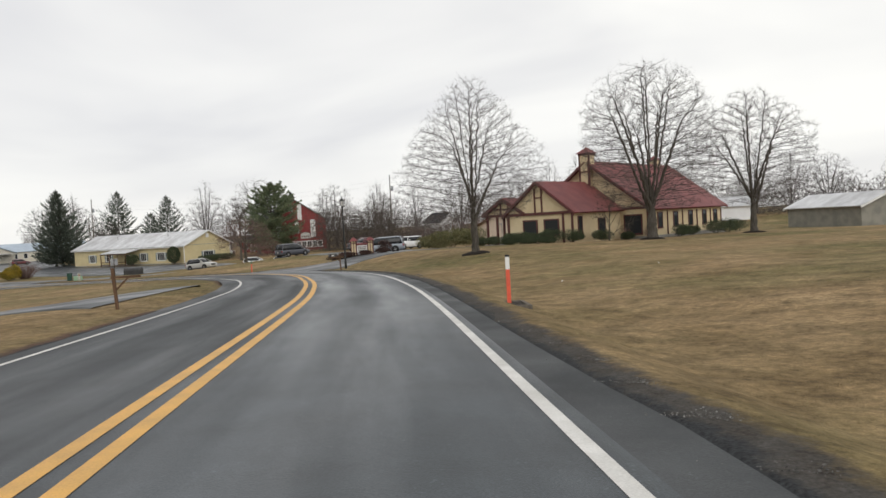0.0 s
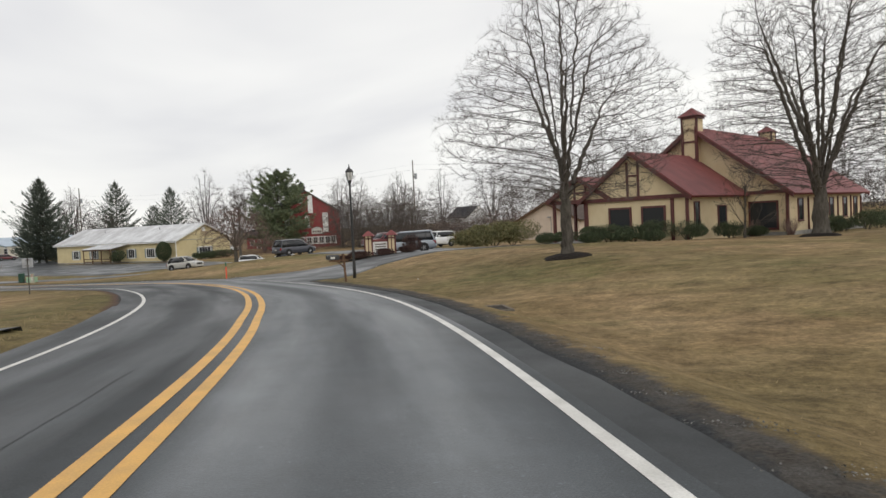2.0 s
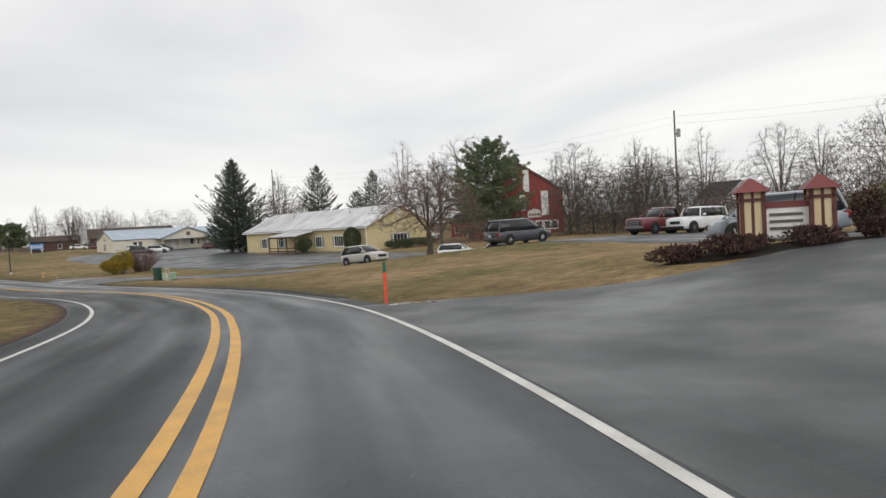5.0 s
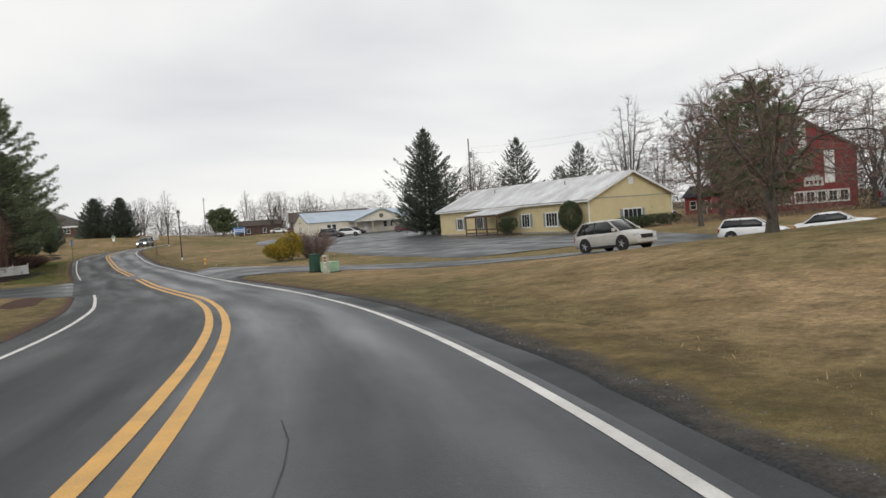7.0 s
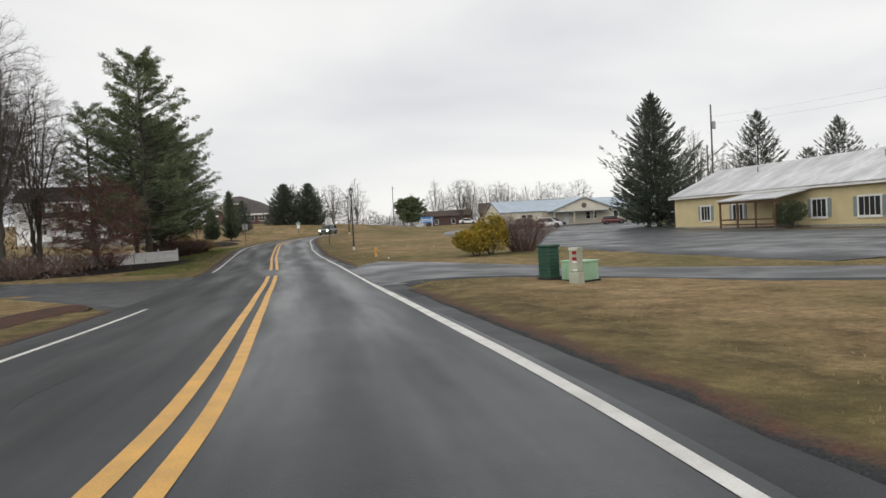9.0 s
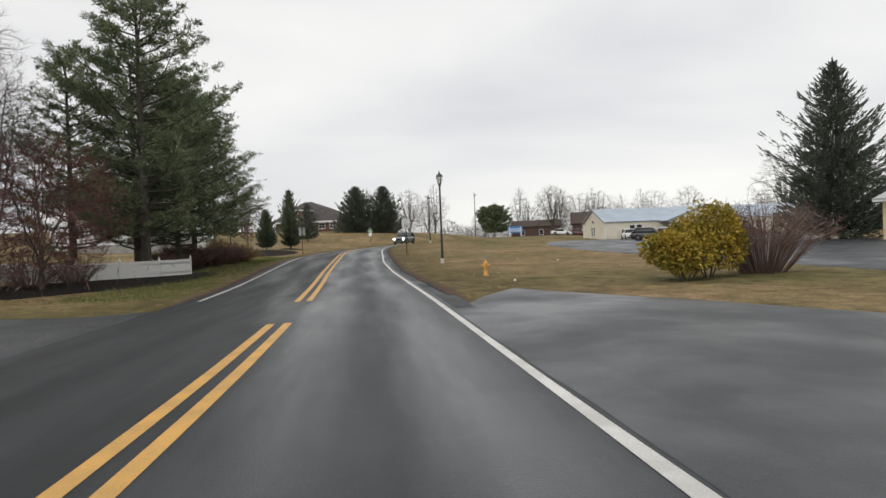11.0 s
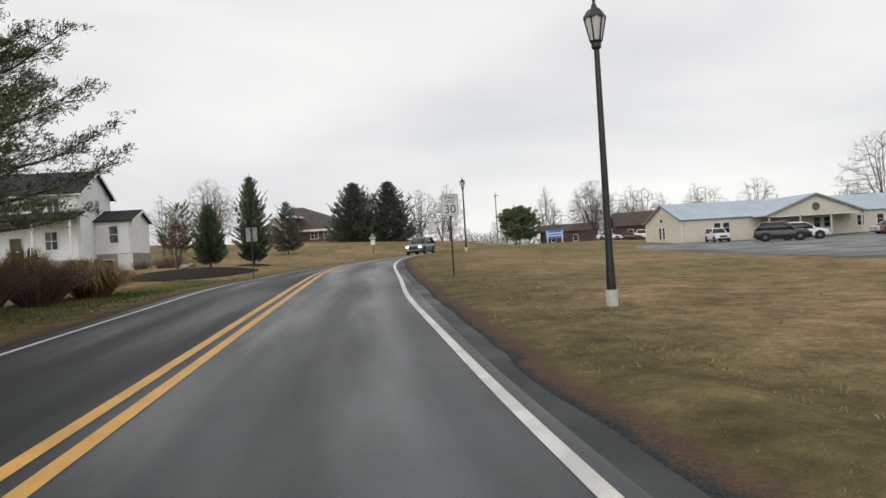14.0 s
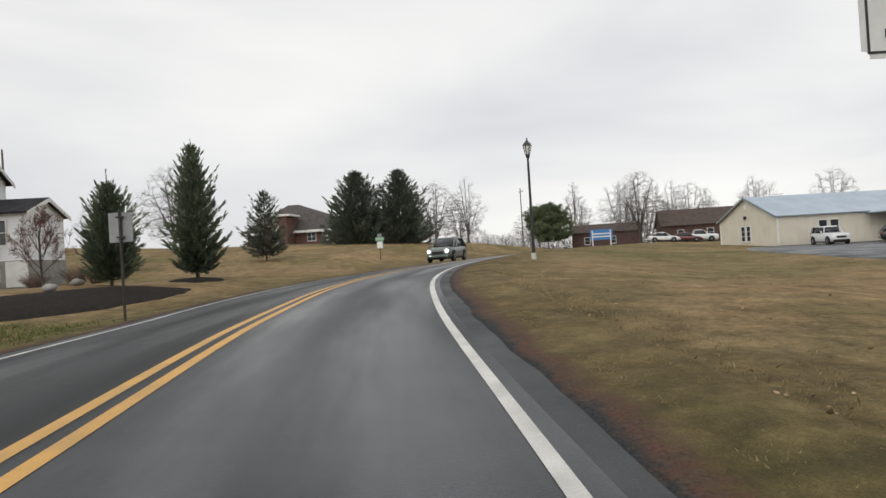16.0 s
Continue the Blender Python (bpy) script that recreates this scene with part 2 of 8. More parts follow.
        l.new(stretch_tone.outputs[0], m3.inputs[1])
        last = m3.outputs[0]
    l.new(last, b.inputs["Base Color"])
    rr = n.new("ShaderNodeMapRange")
    rr.inputs[1].default_value, rr.inputs[2].default_value = 0.36, 0.66
    rr.inputs[3].default_value, rr.inputs[4].default_value = sheen[1], sheen[0]
    l.new(broad.outputs[0], rr.inputs[0])
    rough = rr.outputs[0]
    if along:
        rough = math_node("ADD", math_node("MULTIPLY_ADD", polish, -0.05, rough), math_node("MULTIPLY_ADD", oncoming.outputs[0], -0.3, 0.3))
    l.new(rough, b.inputs["Roughness"])
    bp = n.new("ShaderNodeBump")
    bp.inputs["Strength"].default_value, bp.inputs["Distance"].default_value = 0.35, 0.008
    l.new(grit.outputs[0], bp.inputs["Height"])
    l.new(bp.outputs[0], b.inputs["Normal"])
    return m


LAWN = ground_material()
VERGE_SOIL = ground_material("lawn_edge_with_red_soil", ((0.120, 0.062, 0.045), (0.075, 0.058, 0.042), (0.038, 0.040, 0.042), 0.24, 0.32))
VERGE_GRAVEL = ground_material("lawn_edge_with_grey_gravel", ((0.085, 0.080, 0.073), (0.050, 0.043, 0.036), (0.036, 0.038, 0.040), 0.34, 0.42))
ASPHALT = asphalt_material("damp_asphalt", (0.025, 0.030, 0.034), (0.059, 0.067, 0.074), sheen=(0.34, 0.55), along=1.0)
SHOULDER = asphalt_material("dark_shoulder_asphalt", (0.020, 0.023, 0.025), (0.043, 0.047, 0.050), sheen=(0.55, 0.78))
DRIVE = asphalt_material("driveway_asphalt", (0.031, 0.035, 0.038), (0.070, 0.075, 0.080), sheen=(0.32, 0.55))
GRAVEL = mat("roadside_gravel", (0.08, 0.078, 0.073), (0.23, 0.225, 0.212), 0.9, 3.5, bump=0.8, bscale=30, fine=0.5)
RED_SOIL = mat("reddish_soil", (0.085, 0.040, 0.028), (0.045, 0.034, 0.027), 0.95, 1.6, bump=0.6, bscale=25, fine=0.35)
MULCH = mat("dark_bark_mulch", (0.009, 0.008, 0.007), (0.028, 0.021, 0.017), 0.95, 8, bump=0.9, bscale=35, fine=0.5)
LINE_WHITE = mat("worn_white_line", (0.66, 0.65, 0.62), (0.50, 0.49, 0.46), 0.6, 2.2, bscale=60, fine=0.12)
LINE_YELLOW = mat("worn_yellow_line", (0.66, 0.365, 0.085), (0.52, 0.30, 0.085), 0.6, 2.2, bscale=60, fine=0.12)
WATER = glass("puddle_water", (0.10, 0.10, 0.10), 0.03)
CREAM = mat("cream_stucco", (0.66, 0.55, 0.36), (0.60, 0.49, 0.31), 0.9, 1.2, bump=0.25, bscale=60, fine=0.06)
RED_ROOF = mat("red_metal_roof", (0.135, 0.030, 0.030), (0.185, 0.046, 0.044), 0.62, 0.9, bscale=8, fine=0.12)
RED_TRIM = mat("dark_red_timber", (0.078, 0.022, 0.020), (0.115, 0.034, 0.029), 0.65, 3, bscale=30)
YELLOW_SIDING = mat("pale_yellow_siding", (0.64, 0.55, 0.33), (0.57, 0.485, 0.285), 0.75, 0.8, bscale=20, fine=0.05)
WHITE_PAINT = mat("white_paint", (0.76, 0.76, 0.74), (0.66, 0.66, 0.64), 0.6, 1.5, bscale=20, fine=0.05)
WHITE_SIDING = mat("white_vinyl_siding", (0.82, 0.83, 0.84), (0.76, 0.77, 0.78), 0.6, 0.7, bscale=15, fine=0.05)
PALE_ROOF = mat("weathered_pale_metal_roof", (0.60, 0.61, 0.62), (0.40, 0.40, 0.41), 0.5, 0.5, bscale=3, fine=0.15, stretch=(1, 0.25, 1))
BLUE_ROOF = mat("blue_grey_metal_roof", (0.38, 0.45, 0.52), (0.32, 0.38, 0.45), 0.5, 0.5, bscale=6, fine=0.1)
BEIGE_SIDING = mat("beige_metal_siding", (0.66, 0.62, 0.52), (0.60, 0.56, 0.47), 0.7, 0.7, bscale=10, fine=0.05)
# barn red with less saturation, the haze of distance mixed into the board colour
BARN_RED = mat("haze_paled_red_barn_board", (0.27, 0.058, 0.056), (0.19, 0.048, 0.048), 0.85, 0.8, bscale=12, fine=0.2, stretch=(6, 6, 0.6))
DARK_SHINGLE = mat("charcoal_shingle", (0.024, 0.025, 0.030), (0.045, 0.045, 0.05), 0.9, 1.5, bscale=14, fine=0.3)
BROWN_SHINGLE = mat("brown_shingle", (0.070, 0.054, 0.047), (0.100, 0.078, 0.068), 0.9, 1.5, bscale=14, fine=0.3)
BRICK = mat("red_brown_brick", (0.12, 0.066, 0.056), (0.155, 0.090, 0.076), 0.9, 2, bscale=14, fine=0.25)
DULL_BRICK = mat("dull_brown_brick", (0.085, 0.054, 0.047), (0.115, 0.074, 0.064), 0.9, 2, bscale=14, fine=0.25)
HALL_SHINGLE = mat("grey_brown_shingle", (0.070, 0.062, 0.060), (0.105, 0.094, 0.090), 0.9, 1.5, bscale=14, fine=0.25)
PALE_RENDER = mat("pale_arch_render", (0.52, 0.48, 0.44), (0.45, 0.42, 0.38), 0.9, 1.2, fine=0.06)
CONCRETE = mat("grey_concrete", (0.32, 0.31, 0.29), (0.24, 0.235, 0.22), 0.9, 2, bscale=30, fine=0.15, bump=0.3)
GREY_WOOD = mat("weathered_grey_wood", (0.17, 0.15, 0.125), (0.11, 0.095, 0.08), 0.9, 3, bscale=20, fine=0.3, stretch=(5, 5, 0.5))
BROWN_WOOD = mat("brown_post_wood", (0.15, 0.09, 0.055), (0.09, 0.055, 0.035), 0.9, 4, bscale=30, fine=0.3, stretch=(5, 5, 0.5))
BARK = mat("grey_brown_bark", (0.108, 0.098, 0.082), (0.060, 0.053, 0.045), 0.95, 5, bump=0.7, bscale=25, fine=0.35, stretch=(2, 2, 0.5))
TWIG = mat("dark_twigs", (0.125, 0.108, 0.097), (0.085, 0.073, 0.067), 0.95, 3, fine=0.2)
# paler and greyer than TWIG: distance haze put into the colour
TWIG_FAR = mat("haze_grey_distant_twigs", (0.145, 0.131, 0.127), (0.105, 0.094, 0.090), 0.95, 1, fine=0.2)
SPRUCE = mat("dark_spruce_needles", (0.072, 0.090, 0.074), (0.122, 0.140, 0.108), 0.8, 1.2, fine=0.2, island=0.22)
PINE = mat("green_pine_needles", (0.098, 0.132, 0.078), (0.194, 0.222, 0.122), 0.75, 0.8, fine=0.2, island=0.3)
BOXWOOD = mat("dark_evergreen_hedge_leaves", (0.045, 0.062, 0.033), (0.08, 0.098, 0.05), 0.7, 2, fine=0.2, island=0.4)
YOUNG_SPRUCE = mat("green_young_spruce_needles", (0.088, 0.118, 0.080), (0.150, 0.178, 0.115), 0.8, 1.2, fine=0.2, island=0.25)
BARBERRY = mat("dark_red_brown_twiggy_leaves", (0.050, 0.030, 0.027), (0.085, 0.052, 0.044), 0.9, 1.5, fine=0.2, island=0.35)
SHUTTER_GREY = mat("blue_grey_shutter_paint", (0.26, 0.30, 0.31), (0.20, 0.24, 0.25), 0.7, 3, fine=0.08)
JUNIPER = mat("olive_juniper_leaves", (0.095, 0.100, 0.046), (0.195, 0.176, 0.084), 0.8, 1.0, fine=0.2, island=0.4)
GOLD = mat("golden_cypress_leaves", (0.34, 0.235, 0.03), (0.20, 0.17, 0.03), 0.75, 1.2, fine=0.2, island=0.4)
PURPLE_TWIG = mat("purple_brown_twigs", (0.195, 0.132, 0.112), (0.135, 0.092, 0.082), 0.95, 2, fine=0.2, island=0.3)
RED_TWIG = mat("reddish_bud_twigs", (0.155, 0.080, 0.068), (0.105, 0.060, 0.054), 0.95, 2, fine=0.2, island=0.3)
DRY_GRASS = mat("dry_tan_grass", (0.30, 0.215, 0.11), (0.20, 0.14, 0.07), 0.95, 3, fine=0.2, island=0.35)
LAWN_BLADE = mat("tan_grass_blades", (0.34, 0.255, 0.15), (0.22, 0.19, 0.09), 0.95, 0.4, fine=0.2, island=0.4)
GREEN_BLADE = mat("green_grass_blades", (0.095, 0.130, 0.040), (0.165, 0.175, 0.065), 0.95, 0.5, fine=0.2, island=0.4)
LEAF_LITTER = mat("dead_brown_leaves", (0.25, 0.165, 0.09), (0.38, 0.28, 0.165), 0.9, 3, fine=0.3, island=0.5)
BLACK_METAL = mat("black_painted_metal", (0.016, 0.016, 0.017), (0.03, 0.03, 0.03), 0.45, 6, bscale=40)
GALV = mat("galvanised_steel", (0.34, 0.35, 0.36), (0.25, 0.26, 0.27), 0.5, 4, metal=0.6, bscale=30)
RUSTY_POST = mat("weathered_steel_post", (0.085, 0.075, 0.065), (0.05, 0.045, 0.04), 0.7, 5, metal=0.4, bscale=30)
SIGN_WHITE = mat("reflective_white_sheet", (0.78, 0.79, 0.77), (0.70, 0.71, 0.70), 0.45, 2, bscale=30, fine=0.04)
SIGN_BLACK = mat("black_sign_ink", (0.02, 0.02, 0.02), (0.03, 0.03, 0.03), 0.5, 4)
SIGN_BLUE = mat("blue_sign", (0.04, 0.17, 0.42), (0.05, 0.2, 0.46), 0.5, 4)
ORANGE = mat("orange_fibreglass", (0.72, 0.10, 0.045), (0.60, 0.09, 0.05), 0.55, 4, bscale=30)
POST_GREEN = mat("green_post_sleeve", (0.02, 0.14, 0.075), (0.03, 0.11, 0.06), 0.5, 4)
CAB_GREEN = mat("dark_green_cabinet", (0.012, 0.052, 0.034), (0.02, 0.07, 0.045), 0.55, 3, bscale=20)
PALE_GREEN = mat("pale_green_cabinet", (0.32, 0.50, 0.34), (0.27, 0.42, 0.29), 0.6, 3, bscale=20)
PED_GREY = mat("grey_green_pedestal", (0.40, 0.42, 0.34), (0.33, 0.35, 0.28), 0.65, 3, bscale=20)
HYD_YELLOW = mat("faded_orange_yellow_hydrant_paint", (0.66, 0.36, 0.09), (0.55, 0.29, 0.08), 0.6, 6, bscale=30, bump=0.2)
TYRE = mat("tyre_rubber", (0.018, 0.018, 0.019), (0.03, 0.03, 0.03), 0.85, 8)
RIM = mat("alloy_rim", (0.36, 0.36, 0.37), (0.28, 0.28, 0.29), 0.35, 8, metal=0.8)
CAR_GLASS = glass("tinted_car_glass", (0.018, 0.02, 0.022), 0.04)
PANE = glass("window_pane", (0.030, 0.034, 0.038), 0.06)
PANE.node_tree.nodes["Principled BSDF"].inputs["Specular IOR Level"].default_value = 0.3
LAMP_PANE = glass("frosted_lantern_pane", (0.68, 0.68, 0.66), 0.35)
TAIL = mat("red_tail_lamp", (0.22, 0.008, 0.01), (0.3, 0.012, 0.012), 0.25, 8)
HEAD = mat("clear_head_lamp", (0.6, 0.62, 0.64), (0.5, 0.52, 0.54), 0.15, 8, metal=0.3)
HEAD_LIT = glow("lit_head_lamp", (0.95, 0.97, 1.0), 24.0)
BLACK_TRIM = mat("black_plastic_trim", (0.018, 0.018, 0.018), (0.028, 0.028, 0.028), 0.7, 6)
PLATE = mat("number_plate_blank", (0.6, 0.6, 0.55), (0.5, 0.5, 0.46), 0.5, 6)


def paint(name, col):
    m = mat(name, col, tuple(c * 0.9 for c in col), 0.28, 2, fine=0.03)
    m.node_tree.nodes["Principled BSDF"].inputs["Coat Weight"].default_value = 0.5
    return m


# ---- mesh helpers ----
def part(name, bm, material, parent=None, label="", smooth=False):
    """Links a bmesh as one mesh object, under its thing if given."""
    me = bpy.data.meshes.new(name)
    bm.normal_update()
    bm.to_mesh(me)
    bm.free()
    if smooth:
        me.shade_smooth()
    me.materials.append(material)
    ob = new(name, me)
    if parent is not None:
        ob.parent = parent
    if label:
        ob["label"] = label
    return ob


def raw(name, verts, faces, material, parent=None, label="", smooth=False):
    me = bpy.data.meshes.new(name)
    me.from_pydata(verts, [], faces)
    me.update()
    if smooth:
        me.shade_smooth()
    me.materials.append(material)
    ob = new(name, me)
    if parent is not None:
        ob.parent = parent
    if label:
        ob["label"] = label
    return ob


def thing(name, x, y, z, yaw=0.0, label="", category="", group="", kind=""):
    ob = new(name)
    ob.empty_display_size = 0.3
    ob.matrix_basis = pose(x, y, z, 0, 0, yaw)
    return tagged(ob, label, category, group, kind)


def box(bm, x0, x1, y0, y1, z0, z1, bevel=0.0):
    c = bmesh.ops.create_cube(bm, size=1.0, matrix=Matrix.Translation(((x0 + x1) / 2, (y0 + y1) / 2, (z0 + z1) / 2)) @ Matrix.Diagonal((abs(x1 - x0), abs(y1 - y0), abs(z1 - z0), 1)))
    if bevel:
        es = list({e for v in c["verts"] for e in v.link_edges})
        bmesh.ops.bevel(bm, geom=es, offset=bevel, segments=1, affect="EDGES")
    return bm


def boxed(*a, **k):
    return box(bmesh.new(), *a, **k)


def tube(bm, p, q, r0, r1, sides=8, caps=True):
    p, q = Vector(p), Vector(q)
    d = q - p
    m = Matrix.Translation((p + q) / 2) @ d.to_track_quat("Z", "Y").to_matrix().to_4x4()
    bmesh.ops.create_cone(bm, cap_ends=caps, segments=sides, radius1=r0, radius2=r1, depth=d.length, matrix=m)
    return bm


def lathe(bm, prof, sides=16):
    """Turned shape from (radius, height) pairs."""
    rings = []
    for r, z in prof:
        rings.append([bm.verts.new((r * math.cos(2 * math.pi * k / sides), r * math.sin(2 * math.pi * k / sides), z)) for k in range(sides)])
    for a, b in zip(rings, rings[1:]):
        for k in range(sides):
            bm.faces.new((a[k], a[(k + 1) % sides], b[(k + 1) % sides], b[k]))
    bm.faces.new(rings[0][::-1])
    bm.faces.new(rings[-1])
    return bm


def slab(bm, pts, direction, thick):
    """A flat polygon given thickness along direction."""
    d = Vector(direction).normalized() * thick
    a = [bm.verts.new(p) for p in pts]
    b = [bm.verts.new(Vector(p) + d) for p in pts]
    bm.faces.new(a)
    bm.faces.new(b[::-1])
    for i in range(len(pts)):
        j = (i + 1) % len(pts)
        bm.faces.new((a[j], a[i], b[i], b[j]))
    bmesh.ops.recalc_face_normals(bm, faces=bm.faces)
    return bm


# ---- lie of the land ----
ROAD = [
    (24, -28, -1.75), (14.5, -13, -1.85), (5.27, 1.8, -2.16), (-5.09, 17.78, -2.71), (-13.95, 28.89, -3.18), (-23.9, 37.3, -3.68), (-34.94, 44.12, -4.16), (-44.65, 48.27, -4.63), (-54.3, 50.85, -5.03), (-64.09, 52.19, -5.36), (-73.37, 52.6, -5.59), (-85, 52.75, -5.76), (-97.17, 52.83, -5.83), (-107, 52.75, -5.83), (-117.19, 52.64, -5.74), (-132.3, 52.81, -5.34), (-142, 53.05, -4.98), (-151, 53.95, -4.74), (-160, 56, -4.55), (-169, 59.1, -4.4), (-180, 63.5, -4.25), (-200, 73, -4.1), (-225, 87, -4.05), (-260, 104, -4)]
LAND = [-5.7830, 1.0625, -0.0302, 3.3569, 0.6903, 0.5229, -0.5683, -0.7896, 0.0881, -0.0191, -0.8953]
SWELLS = [(-13, 50, 15, 0.485), (-28, 58, 15, 0.614), (-53, 78, 16, 0.829), (-72, 74, 11, -0.340), (-80, 62, 12, -0.30), (-119, 45, 12, 0.143), (-157, 43, 13, 0.407), (-178, 33, 18, -0.977), (-217, 55, 24, 0.780), (-195, 98, 28, -0.796), (-68, 90, 11, -0.9), (24, 106, 30, -1.3)]


def spline(rows, n):
    p = np.array(rows, float)
    q = np.vstack([2 * p[0] - p[1], p, 2 * p[-1] - p[-2]])
    out = []
    for i in range(1, len(q) - 2):
        a, b, c, d = q[i - 1:i + 3]
        for k in range(n):
            u = k / n
            out.append(0.5 * (2 * b + (c - a) * u + (2 * a - 5 * b + 4 * c - d) * u * u + (3 * b - a - 3 * c + d) * u ** 3))
    out.append(p[-1])
    return np.array(out)


MID = spline(ROAD, 16)
TAN = np.gradient(MID[:, :2], axis=0)
TAN /= np.linalg.norm(TAN, axis=1)[:, None]
RIGHT = np.stack([TAN[:, 1], -TAN[:, 0]], 1)
ALONG = np.concatenate([[0], np.cumsum(np.linalg.norm(np.diff(MID[:, :2], axis=0), axis=1))])


def road_place(x, y):
    """Distance to the right of the road's middle, the road's height there, and the plain distance."""
    d = (MID[:, 0] - x) ** 2 + (MID[:, 1] - y) ** 2
    i = int(d.argmin())
    vx, vy = x - MID[i, 0], y - MID[i, 1]
    al = vx * TAN[i, 0] + vy * TAN[i, 1]
    j = min(i + 1, len(MID) - 1) if al > 0 else max(i - 1, 0)
    step = math.hypot(MID[j, 0] - MID[i, 0], MID[j, 1] - MID[i, 1]) + 1e-9
    return vx * RIGHT[i, 0] + vy * RIGHT[i, 1], MID[i, 2] + (MID[j, 2] - MID[i, 2]) * min(1, abs(al) / step), math.sqrt(d[i])


def ease(a, b, x):
    u = min(1.0, max(0.0, (x - a) / (b - a)))
    return u * u * (3 - 2 * u)


def land(x, y):
    """Height of the open land: a gentle polynomial with a few swells."""
    u, v = (min(60, max(-250, x)) + 90) / 100, (min(150, max(0, y)) - 65) / 60
    c = LAND
    z = (c[0] + c[1] * u + c[2] * v + c[3] * u * u + c[4] * u * v + c[5] * v * v + c[6] * u ** 3 + c[7] * u * u * v
         + c[8] * u * v * v + c[9] * v ** 3 + c[10] * u ** 4)
    for a, b, r, h in SWELLS:
        z += h * math.exp(-((x - a) ** 2 + (y - b) ** 2) / (r * r))
    return z


def bank(x):
    """Cross fall of the road from its right edge to its left edge."""
    return -0.005 + 0.018 * ease(-18, -8, x) - 0.012 * ease(-42, -56, x) + 0.035 * ease(-62, -88, x) - 0.014 * ease(-105, -125, x) + 0.05 * ease(-131, -147, x)


def crown(x, lat):
    """The road is crowned, more so in the first bends."""
    return (0.05 - 0.035 * ease(-62, -88, x)) * max(0.0, 1 - (lat / 3.6) ** 2)


def ground(x, y):
    lat, zr, d = road_place(x, y)
    z = zr + bank(x) * (min(5.0, max(-6.0, lat)) - 3.49) + crown(x, lat) - 0.36 * ease(4.4, 6.0, lat) * ease(-26, -10, x)
    w = ease(4.5, 15, d)
    return z * (1 - w) + land(x, y) * w


def at_road(i, lat, dz=0.0):
    return (MID[i, 0] + RIGHT[i, 0] * lat, MID[i, 1] + RIGHT[i, 1] * lat, MID[i, 2] + bank(MID[i, 0]) * (lat - 3.49) + crown(MID[i, 0], lat) + dz)


# ---- ground, road, drives ----
def spread(lo, hi, step, far):
    core = list(np.arange(lo, hi + 0.01, step))
    out, s = [], step
    x = hi
    while x < far:
        s *= 1.35
        x += s
        out.append(x)
    back, s, x = [], step, lo
    while x > -far:
        s *= 1.35
        x -= s
        back.append(x)
    return back[::-1] + core + out


def build_ground():
    xs, ys = spread(-230, 30, 1.0, 2500), spread(-6, 120, 1.0, 2500)
    verts, off = [], []
    for y in ys:
        for x in xs:
            lat, zr, d = road_place(x, y)
            off.append(d - (edge_right(x) if lat > 0 else 4.0))
            z = ground(x, y)
            if d < 60:
                z += 0.05 * noise.noise(Vector((x * 0.35, y * 0.35, 0))) * ease(5.5, 9, d)
            z -= 0.20 * (1 - ease(4.4, 5.4, d))
            if d > 7:
                z += 0.03 * noise.noise(Vector((x * 1.3, y * 1.3, 5)))
            verts.append((x, y, z))
    w = len(xs)
    faces = [(j * w + i, j * w + i + 1, (j + 1) * w + i + 1, (j + 1) * w + i) for j in range(len(ys) - 1) for i in range(w - 1)]
    ob = raw("ground", verts, faces, LAWN, smooth=True)
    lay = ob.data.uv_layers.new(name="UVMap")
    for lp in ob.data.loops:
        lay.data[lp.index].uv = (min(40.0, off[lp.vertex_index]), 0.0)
    tagged(ob, "dormant tan and olive winter lawn over gently rolling land", "lawn", kind="structure")


def edge_right(x):
    """Offset of the shoulder's outer edge, which narrows past the drives."""
    worn = 0.10 * noise.noise(Vector((x * 0.3, 2.0, 0))) + 0.07 * noise.noise(Vector((x * 0.95, 7.0, 0)))
    return worn + 4.30 - 0.12 * ease(6, 0, x) + 0.06 * ease(-2, -9, x) - 0.10 * ease(-25, -40, x) + 0.2 * ease(-44, -56, x) - 0.12 * ease(-60, -70, x) - 0.17 * ease(-80, -110, x)


MOUTHS = {1: ((-40.5, -23.0), (-98.0, -80.0)), -1: ((-102.0, -81.5), (-21.0, -7.5))}


